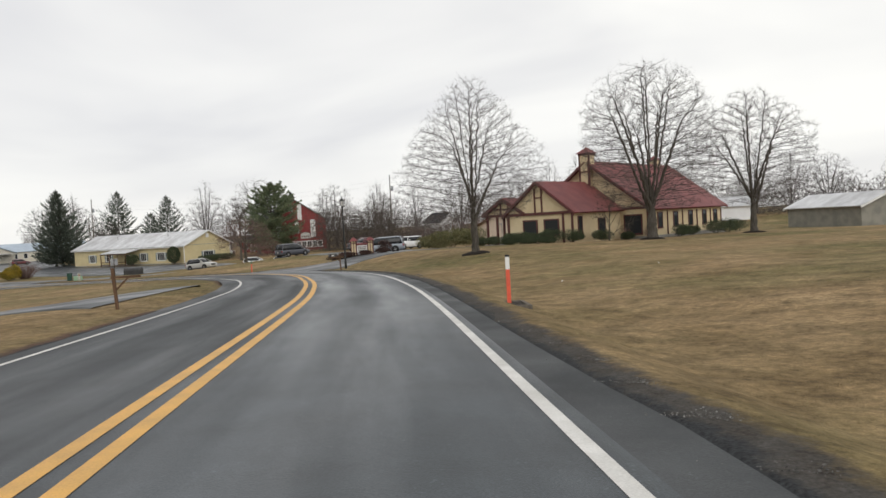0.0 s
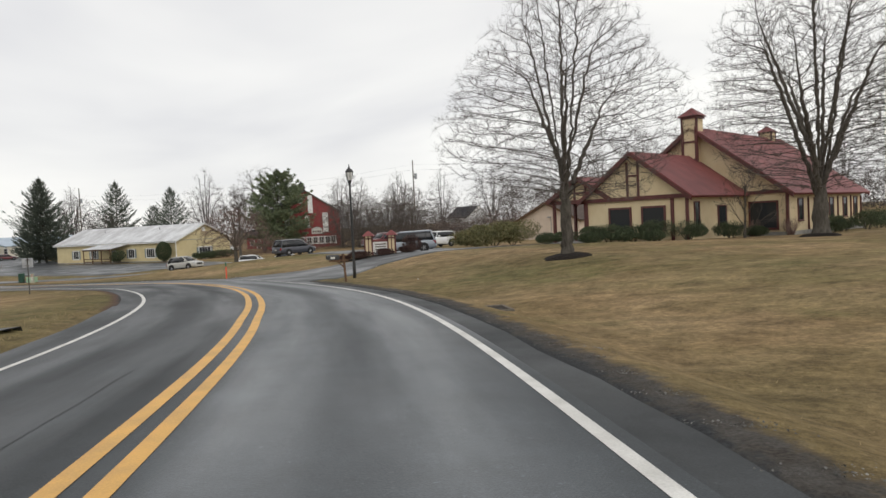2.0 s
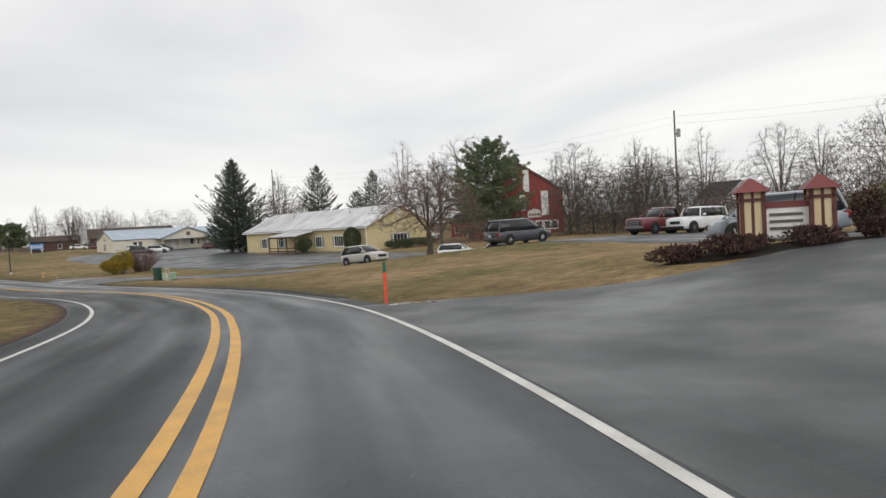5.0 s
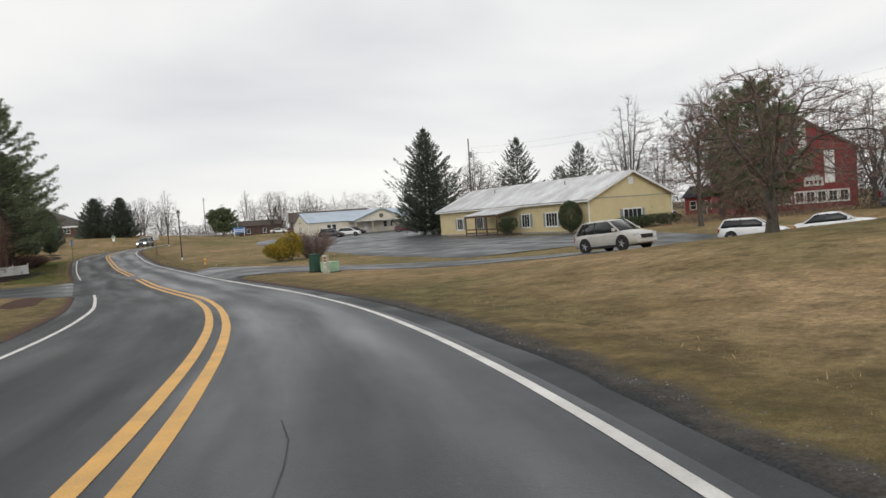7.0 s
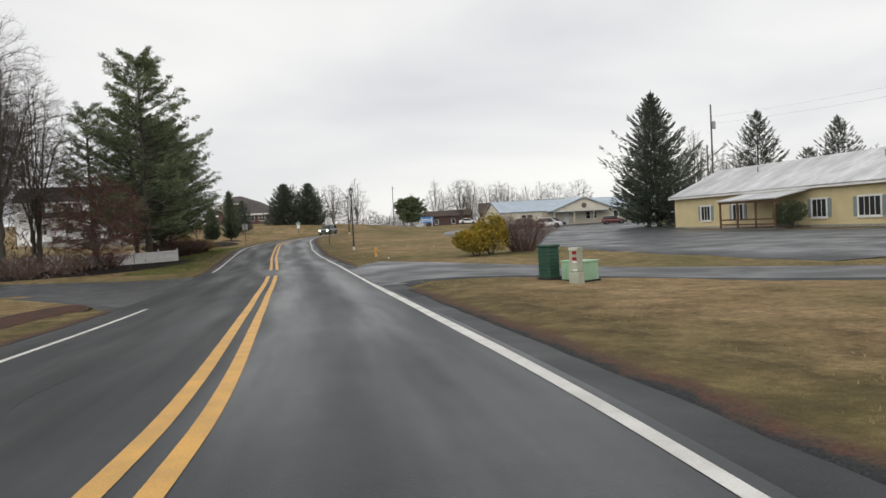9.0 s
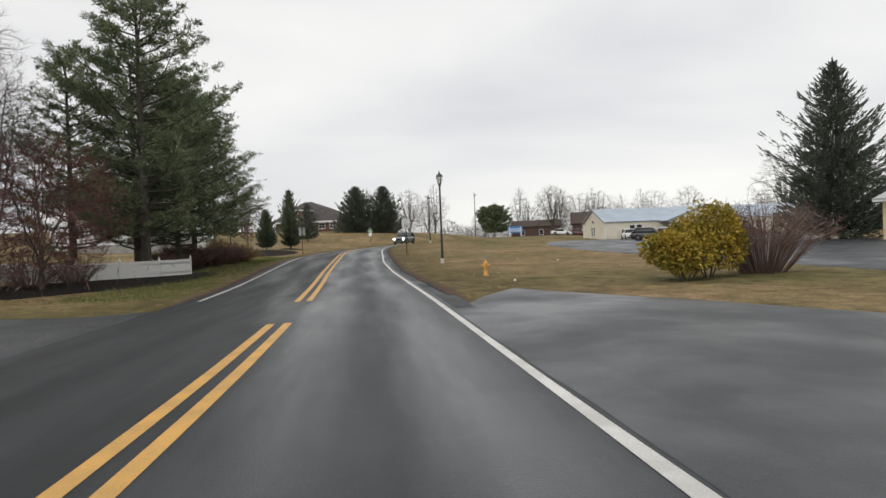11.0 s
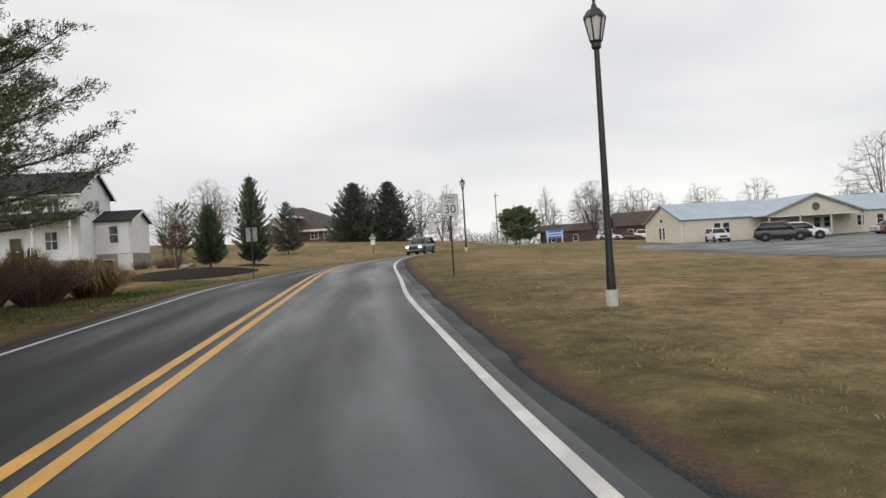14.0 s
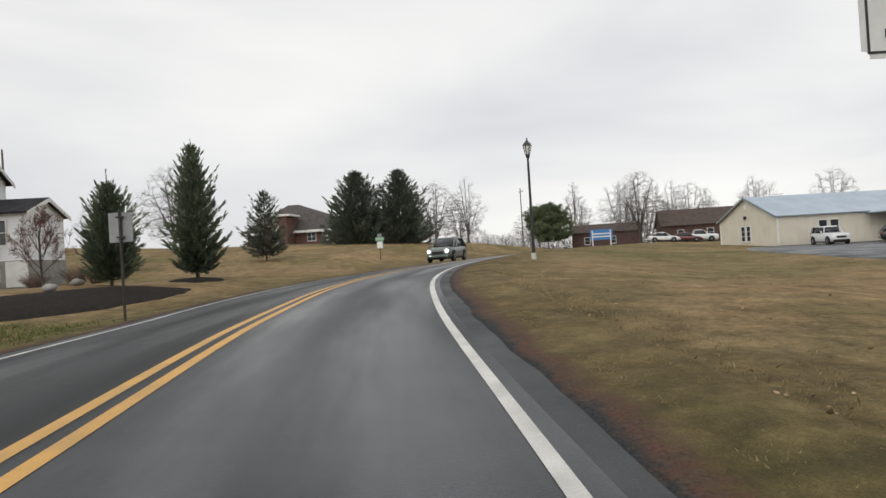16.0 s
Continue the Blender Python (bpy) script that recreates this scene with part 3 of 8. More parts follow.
def verge(name, i0, i1, material, side=1, reach=1.7):
    """The lawn's worn edge against the asphalt, rising to the lawn with an uneven lip."""
    rows, uvs, cols = [], [], (-0.14, -0.07, 0.0, 0.15, 0.35, 0.6, 0.9, 1.3, reach)
    cross = len(cols)
    for i in range(i0, i1 + 1):
        e = edge_right(MID[i, 0]) if side > 0 else 4.0
        for k, u in enumerate(cols):
            lat = side * (e + u)
            x, y, zr = at_road(i, lat)
            w = ease(0.0, 0.8, u)
            z = (zr + (0.004 if u > -0.1 else -0.03)) * (1 - w) + (ground(x, y) + 0.035) * w
            z += 0.05 * noise.noise(Vector((x * 0.9, y * 0.9, 4))) * ease(0.1, 0.5, u) * (1 - ease(0.9, reach, u))
            z -= sum(0.16 * ease(lo - 0.5, lo + 1.5, x) * ease(hi + 0.5, hi - 1.5, x) for lo, hi in MOUTHS[side])
            rows.append((x, y, z - (0.13 if k == cross - 1 else 0)))
            uvs.append((u, ALONG[i]))
    n = i1 - i0 + 1
    faces = [(j * cross + k, (j + 1) * cross + k, (j + 1) * cross + k + 1, j * cross + k + 1) for j in range(n - 1) for k in range(cross - 1)]
    ob = raw(name, rows, faces, material, smooth=True)
    lay = ob.data.uv_layers.new(name="UVMap")
    for lp in ob.data.loops:
        lay.data[lp.index].uv = uvs[lp.vertex_index]
    if ob.data.polygons[0].normal.z < 0:
        ob.data.flip_normals()
    tagged(ob, "worn ragged edge of the lawn along the asphalt", "verge", kind="structure")


def strip(name, lat0, lat1, material, dz, i0=0, i1=None, cross=2, label="", category="road", drop=0.0, wob0=0.0, wob1=0.0):
    """A band that follows the road between two offsets; wob: uneven edges; drop: the outer side bends down."""
    i1 = len(MID) - 1 if i1 is None else i1
    verts, uvs = [], []
    for i in range(i0, i1 + 1):
        s = ALONG[i]
        la = lat0(MID[i, 0]) if callable(lat0) else lat0
        lb = lat1(MID[i, 0]) if callable(lat1) else lat1
        a = la + wob0 * noise.noise(Vector((s * 0.6, 1.3, 1)))
        b = lb + wob1 * (noise.noise(Vector((s * 0.5, 4.3, 2))) + 0.5 * noise.noise(Vector((s * 1.7, 4.3, 3))))
        for k in range(cross):
            u = k / (cross - 1)
            lat = a + (b - a) * u
            verts.append(at_road(i, lat, dz - drop * (u if abs(b) > abs(a) else 1 - u)))
            uvs.append((lat, s))
    n = i1 - i0 + 1
    faces = [(j * cross + k, j * cross + k + 1, (j + 1) * cross + k + 1, (j + 1) * cross + k) for j in range(n - 1) for k in range(cross - 1)]
    faces = [f[::-1] for f in faces]
    ob = raw(name, verts, faces, material)
    me = ob.data
    lay = me.uv_layers.new(name="UVMap")
    for lp in me.loops:
        lay.data[lp.index].uv = uvs[lp.vertex_index]
    if me.polygons[0].normal.z < 0:
        me.flip_normals()
    return tagged(ob, label, category, kind="structure")


def index_at(x, y):
    return int(((MID[:, 0] - x) ** 2 + (MID[:, 1] - y) ** 2).argmin())


def lane_top(x, y, dz):
    lat, _, d = road_place(x, y)
    e = edge_right(x) if lat > 0 else 4.0
    dive = 1 - ease(e - 0.2, e + 0.6, d)
    return ground(x, y) + dz * (1 - dive) - 0.03 * dive


def lane(name, rows, material, dz, label, n=14, category="driveway", cross=15):
    """A paved band draped over the land; rows: x, y, half-width."""
    p = spline([(x, y, w) for x, y, w in rows], n)
    t = np.gradient(p[:, :2], axis=0)
    t /= np.linalg.norm(t, axis=1)[:, None]
    verts = []
    for (x, y, w), (tx, ty) in zip(p, t):
        for k in range(cross):
            o = w * (2 * k / (cross - 1) - 1)
            if k in (1, cross - 2):
                o = math.copysign(w - 0.15, o)
            o += 0.12 * noise.noise(Vector((x * 0.8, y * 0.8, k))) * (k in (0, cross - 1))
            px, py = x + ty * o, y - tx * o
            verts.append((px, py, lane_top(px, py, dz) - (0.3 if k in (0, cross - 1) else 0)))
    faces = [(j * cross + k, j * cross + k + 1, (j + 1) * cross + k + 1, (j + 1) * cross + k) for j in range(len(p) - 1) for k in range(cross - 1)]
    ob = raw(name, verts, [f[::-1] for f in faces], material, smooth=True)
    if ob.data.polygons[0].normal.z < 0:
        ob.data.flip_normals()
    return tagged(ob, label, category, kind="structure")


def patch(name, x, y, rx, ry, material, dz, yaw=0.0, label="", category="", kind="structure", dome=0.0, rings=5, sides=28, rag=0.12, flat=None, lip=0.06):
    """An uneven rounded patch lying on the land."""
    verts, c, s = [(x, y, (ground(x, y) if flat is None else flat(x, y)) + dz + dome)], math.cos(radians(yaw)), math.sin(radians(yaw))
    for i in range(1, rings + 1):
        for k in range(sides):
            a = 2 * math.pi * k / sides
            r = i / rings * (1 + rag * noise.noise(Vector((math.cos(a) * 1.5, math.sin(a) * 1.5, x))) + 0.5 * rag * noise.noise(Vector((math.cos(a) * 5, math.sin(a) * 5, y))))
            u, v = rx * r * math.cos(a), ry * r * math.sin(a)
            px, py = x + c * u - s * v, y + s * u + c * v
            verts.append((px, py, (ground(px, py) if flat is None else flat(px, py)) + dz + dome * (1 - (i / rings) ** 2) - (lip if i == rings else 0)))
    faces = [(0, 1 + k, 1 + (k + 1) % sides) for k in range(sides)]
    for i in range(rings - 1):
        a, b = 1 + i * sides, 1 + (i + 1) * sides
        faces += [(a + k, b + k, b + (k + 1) % sides, a + (k + 1) % sides) for k in range(sides)]
    return tagged(raw(name, verts, faces, material, smooth=True), label, category, kind=kind)


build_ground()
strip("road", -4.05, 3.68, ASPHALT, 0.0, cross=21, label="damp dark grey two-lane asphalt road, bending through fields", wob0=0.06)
strip("road_shoulder_right", 3.6, lambda x: edge_right(x) + 0.1, SHOULDER, -0.004, cross=4, label="dark asphalt shoulder with a crumbling edge", category="shoulder", drop=0.012)
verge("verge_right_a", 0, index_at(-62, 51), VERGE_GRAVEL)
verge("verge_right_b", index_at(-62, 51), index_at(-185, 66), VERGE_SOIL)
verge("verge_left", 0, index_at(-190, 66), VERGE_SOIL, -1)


def centre_drift(x):
    """The painted centre line wanders in the first bends."""
    return float(np.interp(-x, (-8, 3.5, 8, 12, 14, 16, 18, 20, 23, 27, 31, 36, 42, 49, 57, 61, 66, 70, 75, 82, 88, 95), (0.1, 0.14, 0.05, -0.06, 0.01, 0.08, 0.2, 0.32, 0.48, 0.5, 0.38, 0.22, 0.19, 0.15, 0.22, 0.27, 0.25, 0.14, 0.03, -0.02, 0.01, 0)))


def left_line(x):
    """Offset of the left edge line's middle, nearer to the centre in the first bends."""
    return float(np.interp(-x, (0, 9, 23, 56, 68, 82), (-3.4, -3.15, -3.14, -3.16, -3.09, -3.03)))


END_A, END_B = index_at(-93.7, 52.9), index_at(-99.3, 52.9)
for name, lat in (("yellow_line_1", -0.17), ("yellow_line_2", 0.17)):
    for a, b, tag in ((0, END_A, "a"), (END_B, len(MID) - 1, "b")):
        strip(name + tag, lambda x, o=lat - 0.083: o + centre_drift(x), lambda x, o=lat + 0.083: o + centre_drift(x), LINE_YELLOW, 0.005, a, b, label="solid yellow centre line, lightly worn", category="road marking")
strip("white_line_right", lambda x: 3.42 - 0.14 * math.exp(-((x + 125.5) / 5.5) ** 2) - 0.05 * math.exp(-((x + 74) / 9) ** 4), lambda x: 3.545 - 0.14 * math.exp(-((x + 125.5) / 5.5) ** 2) + 0.02 * math.exp(-((x + 74) / 9) ** 4), LINE_WHITE, 0.005, label="solid white edge line, lightly worn", category="road marking")
strip("white_line_left_a", lambda x: left_line(x) - 0.06, lambda x: left_line(x) + 0.06, LINE_WHITE, 0.005, 0, index_at(-80.7, 52.8), label="solid white edge line ending at a side road", category="road marking")
strip("white_line_left_b", -3.56, -3.44, LINE_WHITE, 0.005, index_at(-102, 52.9), label="solid white edge line, lightly worn", category="road marking")
# hairline cracks with a dark tar fill
for x0, x1, off, tag in ((-12.5, -20.5, -1.35, "1"), (-2.0, -8.5, -0.95, "2"), (-25.0, -31.0, -1.7, "3"), (-39.0, -47.0, 1.25, "4"), (-63.0, -70.0, -1.5, "5"), (-104.0, -113.0, -1.2, "6"), (-121.0, -128.0, 1.9, "7"), (-132.0, -141.0, -1.6, "8")):
    i0, i1 = sorted(int(abs(MID[:, 0] - x).argmin()) for x in (x0, x1))
    wave = lambda x, o=off: o + 0.16 * noise.noise(Vector((x * 0.7, o, 0))) + 0.05 * noise.noise(Vector((x * 3.1, o, 4)))
    strip("pavement_crack_" + tag, lambda x, w=wave: w(x) - 0.006, lambda x, w=wave: w(x) + 0.006, SHOULDER, 0.004, i0, i1, label="narrow dark crack along the worn asphalt", category="crack")
for a, b, tag in ((-23.5, -38.2, "1"), (-82.0, -94.0, "2")):
    i0, i1 = sorted(int(abs(MID[:, 0] - x).argmin()) for x in (a, b))
    strip("driveway_apron_" + tag, 3.6, lambda x: edge_right(x) + 0.25, DRIVE, 0.003, i0, i1, cross=4, label="damp grey asphalt apron where a driveway meets the road", category="driveway", drop=0.008, wob0=0.04)
lane("driveway_1", [(-31.3, 42.0, 8.2), (-28.8, 46.6, 7.2), (-26.6, 51.0, 3.6), (-24.4, 56.5, 3.0), (-22.0, 61.5, 3.2), (-19.8, 67, 4), (-19.5, 76, 5), (-20, 90, 5)], DRIVE, 0.05,
     "damp grey asphalt driveway climbing from the road to a house", n=26, cross=45)
lane("parking_lot_1", [(-24, 60, 2.0), (-30, 68, 3.4), (-38, 75.5, 5.0), (-48, 81, 5.5), (-58, 84.5, 5.0), (-68, 86.0, 4.5), (-80, 87.5, 5.0), (-92, 88, 6.0)], DRIVE, 0.06,
     "damp grey asphalt parking strip behind a lawn", category="parking lot")
lane("driveway_2", [(-90, 54.0, 10.0), (-87.5, 58.5, 6.2), (-84.5, 63.0, 3.2), (-79.5, 67.8, 2.4), (-74, 72.0, 2.6), (-71, 77, 3.0), (-72.5, 84, 4)], DRIVE, 0.055,
     "damp grey asphalt driveway curving off the road", n=26, cross=45)
lane("parking_lot_2", [(-80, 82, 10), (-95, 83, 12), (-110, 83.5, 10.5), (-125, 84.5, 11), (-140, 88, 14), (-155, 92, 16), (-172, 100, 17), (-182, 110, 17), (-186, 130, 8), (-187, 150, 7)], DRIVE, 0.045,
     "wide damp grey asphalt parking lot", category="parking lot")
lane("driveway_3", [(-14.5, 20.0, 6.0), (-19, 17.5, 3.2), (-27, 15.5, 2.3), (-45, 12, 2.3), (-75, 6, 2.3)], DRIVE, 0.03, "damp grey asphalt driveway off the bend", n=26, cross=45)
lane("side_road", [(-92, 51.5, 10.5), (-93.5, 46.5, 6.0), (-95.5, 41, 3.6), (-96.5, 30, 3.1), (-96, 5, 3.1), (-92, -40, 3.1)], DRIVE, 0.02, "damp grey asphalt side road joining the bend", category="road", n=26, cross=45)
patch("puddle", -34.98, 49.47, 0.84, 0.24, WATER, 0.0, yaw=12, label="shallow pale puddle at a driveway mouth", category="puddle", kind="structure", rag=0.14, rings=14, sides=48, lip=0.03, flat=lambda x, y: lane_top(x, y, 0.05) + 0.008)


# ---- building helpers ----
def gable(parent, x0, x1, y0, y1, h, rise, wallm, roofm, over=0.45, thick=0.14, base=0.0, ridge="x", roof_name="roof", wall_name="wall", fascia=None):
    """A gabled block: pentagon walls, two roof slabs with thickness, fascia boards on the rakes."""
    bm = bmesh.new()
    if ridge == "x":
        m = (y0 + y1) / 2
        prof = [(y0, base), (y1, base), (y1, h), (m, h + rise), (y0, h)]
        pts = [(x0, y, z) for y, z in prof]
        slab(bm, pts, (1, 0, 0), x1 - x0)
        half = (y1 - y0) / 2
    else:
        m = (x0 + x1) / 2
        prof = [(x0, base), (x1, base), (x1, h), (m, h + rise), (x0, h)]
        pts = [(x, y0, z) for x, z in prof]
        slab(bm, pts, (0, 1, 0), y1 - y0)
        half = (x1 - x0) / 2
    part(wall_name, bm, wallm, parent)
    k = rise / half
    for sgn in (-1, 1):
        e, zt, ze = half + over, h + rise + 0.03, h - over * k + 0.03
        bm = bmesh.new()
        nrm = Vector((0, sgn * rise, half)) if ridge == "x" else Vector((sgn * rise, 0, half))
        if ridge == "x":
            pts = [(x0 - over, m, zt), (x1 + over, m, zt), (x1 + over, m + sgn * e, ze), (x0 - over, m + sgn * e, ze)]
        else:
            pts = [(m, y0 - over, zt), (m, y1 + over, zt), (m + sgn * e, y1 + over, ze), (m + sgn * e, y0 - over, ze)]
        slab(bm, pts, nrm, thick)
        part(roof_name, bm, roofm, parent)
        if fascia:
            for end in (0, 1):
                bm = bmesh.new()
                if ridge == "x":
                    xx = (x0 - over - 0.05) if end == 0 else (x1 + over - 0.01)
                    pts = [(xx, m, zt - 0.16), (xx, m, zt + thick * 0.7), (xx, m + sgn * e, ze + thick * 0.7), (xx, m + sgn * e, ze - 0.16)]
                    slab(bm, pts, (1, 0, 0), 0.06)
                else:
                    yy = (y0 - over - 0.05) if end == 0 else (y1 + over - 0.01)
                    pts = [(m, yy, zt - 0.16), (m, yy, zt + thick * 0.7), (m + sgn * e, yy, ze + thick * 0.7), (m + sgn * e, yy, ze - 0.16)]
                    slab(bm, pts, (0, 1, 0), 0.06)
                part("fascia_board", bm, fascia, parent)


def loft_rings(bm, rings):
    """Joins closed rings of points one above the other and caps both ends."""
    made = [[bm.verts.new(p) for p in r] for r in rings]
    n = len(made[0])
    for a, b in zip(made, made[1:]):
        for k in range(n):
            bm.faces.new((a[k], a[(k + 1) % n], b[(k + 1) % n], b[k]))
    bm.faces.new(made[0][::-1])
    bm.faces.new(made[-1])
    bmesh.ops.recalc_face_normals(bm, faces=bm.faces)
    return bm


def window(parent, x, y, z, yaw, w, h, frame_m, bars=(1, 1), shutters=None, depth=0.07, fw=0.08, name="window"):
    """A framed window on a wall; its own -y faces out. bars: columns and rows of panes."""
    fr = bmesh.new()
    rim = lambda d, y: [(-w / 2 - d, y, -d), (w / 2 + d, y, -d), (w / 2 + d, y, h + d), (-w / 2 - d, y, h + d)]
    ring = [[fr.verts.new(p) for p in rim(d, y)] for d, y in ((0.0, 0.02), (0.0, -depth), (fw, -depth), (fw, 0.02))]
    for p, q in zip(ring, ring[1:]):
        for k in range(4):
            fr.faces.new((p[k], q[k], q[(k + 1) % 4], p[(k + 1) % 4]))
    bmesh.ops.recalc_face_normals(fr, faces=fr.faces)
    ob = part(name, fr, frame_m, parent)
    ob.matrix_basis = pose(x, y, z, 0, 0, yaw)
    part("sill", boxed(-w / 2 - fw - 0.03, w / 2 + fw + 0.03, -depth - 0.04, 0.0, -fw - 0.04, -fw), frame_m, ob)
    for i in range(1, bars[0]):
        part("muntin", boxed(-w / 2 + w * i / bars[0] - 0.025, -w / 2 + w * i / bars[0] + 0.025, -depth + 0.02, 0.0, 0, h), frame_m, ob)
    for i in range(1, bars[1]):
        part("muntin", boxed(-w / 2, w / 2, -depth + 0.024, -0.004, h * i / bars[1] - 0.025, h * i / bars[1] + 0.025), frame_m, ob)
    part("pane", boxed(-w / 2, w / 2, -0.03, -0.015, 0, h), PANE, ob)
    if shutters:
        for s in (-1, 1):
            bm = bmesh.new()
            cx = s * (w / 2 + fw + 0.2)
            box(bm, cx - 0.19, cx + 0.19, -0.05, 0.01, -0.05, h + 0.05)
            for k in range(6):
                box(bm, cx - 0.15, cx + 0.15, -0.065, -0.05, 0.02 + k * h / 6, 0.02 + (k + 0.75) * h / 6)
            part("shutter", bm, shutters, ob)
    return ob


def door(parent, x, y, z, yaw, w, h, leaf_m, frame_m):
    fr = bmesh.new()
    box(fr, -w / 2 - 0.1, w / 2 + 0.1, -0.06, 0.02, h, h + 0.1)
    box(fr, -w / 2 - 0.1, -w / 2, -0.06, 0.02, 0, h)
    box(fr, w / 2, w / 2 + 0.1, -0.06, 0.02, 0, h)
    ob = part("door", fr, frame_m, parent)
    ob.matrix_basis = pose(x, y, z, 0, 0, yaw)
    lf = boxed(-w / 2, w / 2, -0.04, -0.005, 0, h)
    for zz in (0.15, h * 0.55):
        box(lf, -w * 0.35, w * 0.35, -0.052, -0.04, zz, zz + h * 0.33)
    leaf = part("door_leaf", lf, leaf_m, ob)
    bm = bmesh.new()
    bmesh.ops.create_uvsphere(bm, u_segments=8, v_segments=6, radius=0.035, matrix=Matrix.Translation((w * 0.4, -0.075, h * 0.47)))
    part("handle", bm, GALV, ob)
    return ob


def post(parent, x, y, z0, z1, w, m, name="post"):
    return part(name, boxed(x - w / 2, x + w / 2, y - w / 2, y + w / 2, z0, z1, bevel=0.012), m, parent)


def beam(parent, p, q, w, h, m, name="beam"):
    """A timber between two points, w across and h deep."""
    p, q = Vector(p), Vector(q)
    d = q - p
    ob = part(name, boxed(-w / 2, w / 2, -h / 2, h / 2, 0, d.length), m, parent)
    ob.matrix_basis = Matrix.Translation(p) @ d.to_track_quat("Z", "Y").to_matrix().to_4x4()
    return ob


def cupola(parent, x, y, z, w, h, wall_m, roof_m, trim_m, spire=0.55):
    ob = part("cupola", boxed(x - w / 2, x + w / 2, y - w / 2, y + w / 2, z, z + h), wall_m, parent)
    for sx in (-1, 1):
        for sy in (-1, 1):
            part("corner_board", boxed(x + sx * w / 2 - 0.06, x + sx * w / 2 + 0.06, y + sy * w / 2 - 0.06, y + sy * w / 2 + 0.06, z, z + h), trim_m, ob)
    bm = bmesh.new()
    bmesh.ops.create_cone(bm, cap_ends=True, segments=4, radius1=w * 1.02, radius2=0.05, depth=w * spire, matrix=Matrix.Translation((x, y, z + h + w * spire / 2)) @ Matrix.Rotation(radians(45), 4, "Z"))
    part("cupola_roof", bm, roof_m, ob)


# ---- cream house with red roofs ----
def red_roof_house():
    gx, gy = -11.76, 60.91
    gz = -3.15
    h = thing("house", gx, gy, gz, -16.8, "cream stucco house with dark red timber trim and red metal roofs", "house")
    part("foundation", boxed(-6.5, 6.9, 8.9, 27.2, -0.8, 0.15), CONCRETE, h)
    gable(h, -6.3, 6.6, 9.1, 27.0, 3.0, 4.85, CREAM, RED_ROOF, over=0.55, thick=0.16, base=-0.4, ridge="y", fascia=RED_TRIM)
    gable(h, -3.65, 3.65, 0.45, 9.05, 3.0, 2.75, CREAM, RED_ROOF, over=0.45, thick=0.15, base=-0.4, ridge="y", roof_name="wing_roof", wall_name="wing_wall", fascia=RED_TRIM)
    # porch with its own small gable on posts
    for sgn in (-1, 1):
        bm = bmesh.new()
        slab(bm, [(-4.3, 0.3, 4.5), (-4.3, 6.0, 4.5), (-4.3 + sgn * 2.6, 6.0, 2.9), (-4.3 + sgn * 2.6, 0.3, 2.9)], (sgn * 1.6, 0, 2.6), 0.14)
        part("porch_roof", bm, RED_ROOF, h)
        beam(h, (-4.3 + sgn * 0.02, 0.3, 4.5), (-4.3 + sgn * 2.6, 0.3, 2.92), 0.08, 0.3, RED_TRIM, "rake_board")
    bm = bmesh.new()
    slab(bm, [(-6.5, 0.75, 3.0), (-2.1, 0.75, 3.0), (-4.3, 0.75, 4.38)], (0, 1, 0), 0.1)
    part("porch_gable", bm, CREAM, h)
    for bx in (-4.75, -3.85):
        beam(h, (bx, 0.7, 3.0), (bx, 0.7, 4.05), 0.14, 0.08, RED_TRIM, "stud")
    beam(h, (-5.6, 0.7, 3.5), (-3.0, 0.7, 3.5), 0.08, 0.12, RED_TRIM, "rail_board")
    beam(h, (-6.8, 0.65, 2.9), (-1.8, 0.65, 2.9), 0.16, 0.26, RED_TRIM)
    beam(h, (-6.6, 0.6, 2.9), (-6.6, 6.0, 2.9), 0.16, 0.26, RED_TRIM)
    for px, py in ((-6.55, 0.75), (-5.3, 0.75), (-3.9, 0.75), (-2.3, 0.75), (-6.55, 3.4), (-6.55, 5.8)):
        post(h, px, py, -0.35, 2.8, 0.2, RED_TRIM)
    part("porch_floor", boxed(-6.9, -1.9, 0.5, 6.2, -0.6, 0.04), CONCRETE, h)
    part("porch_back_wall", boxed(-6.4, -3.7, 5.9, 6.1, 0.0, 3.0), CREAM, h)
    door(h, -4.6, 5.88, 0.05, 0, 0.95, 2.1, PANE, RED_TRIM)
    window(h, -5.7, 5.88, 0.7, 0, 0.7, 1.4, RED_TRIM)
    # wing front: windows and boards
    for wx in (-1.05, 1.35):
        window(h, wx, 0.44, 0.85, 0, 1.45, 1.35, RED_TRIM, (1, 1), fw=0.12)
    beam(h, (-4.0, 0.36, 2.86), (4.0, 0.36, 2.86), 0.12, 0.26, RED_TRIM)
    for bx in (-0.42, 0.36):
        beam(h, (bx, 0.40, 2.95), (bx, 0.40, 5.25), 0.15, 0.07, RED_TRIM, "stud")
    beam(h, (-0.42, 0.39, 4.35), (0.36, 0.39, 4.35), 0.08, 0.12, RED_TRIM, "rail_board")
    for bx in (-3.6, 2.65, 3.62):
        beam(h, (bx, 0.40, -0.3), (bx, 0.40, 2.8), 0.2, 0.1, RED_TRIM, "corner_board")
    window(h, 3.66, 1.6, 0.5, 90, 0.6, 1.9, RED_TRIM)
    window(h, 3.66, 5.4, 0.8, 90, 1.2, 1.3, RED_TRIM)
    # main gable front
    beam(h, (3.7, 9.04, 2.92), (6.9, 9.04, 2.92), 0.12, 0.24, RED_TRIM)
    beam(h, (6.58, 9.05, -0.3), (6.58, 9.05, 2.9), 0.2, 0.14, RED_TRIM, "corner_board")
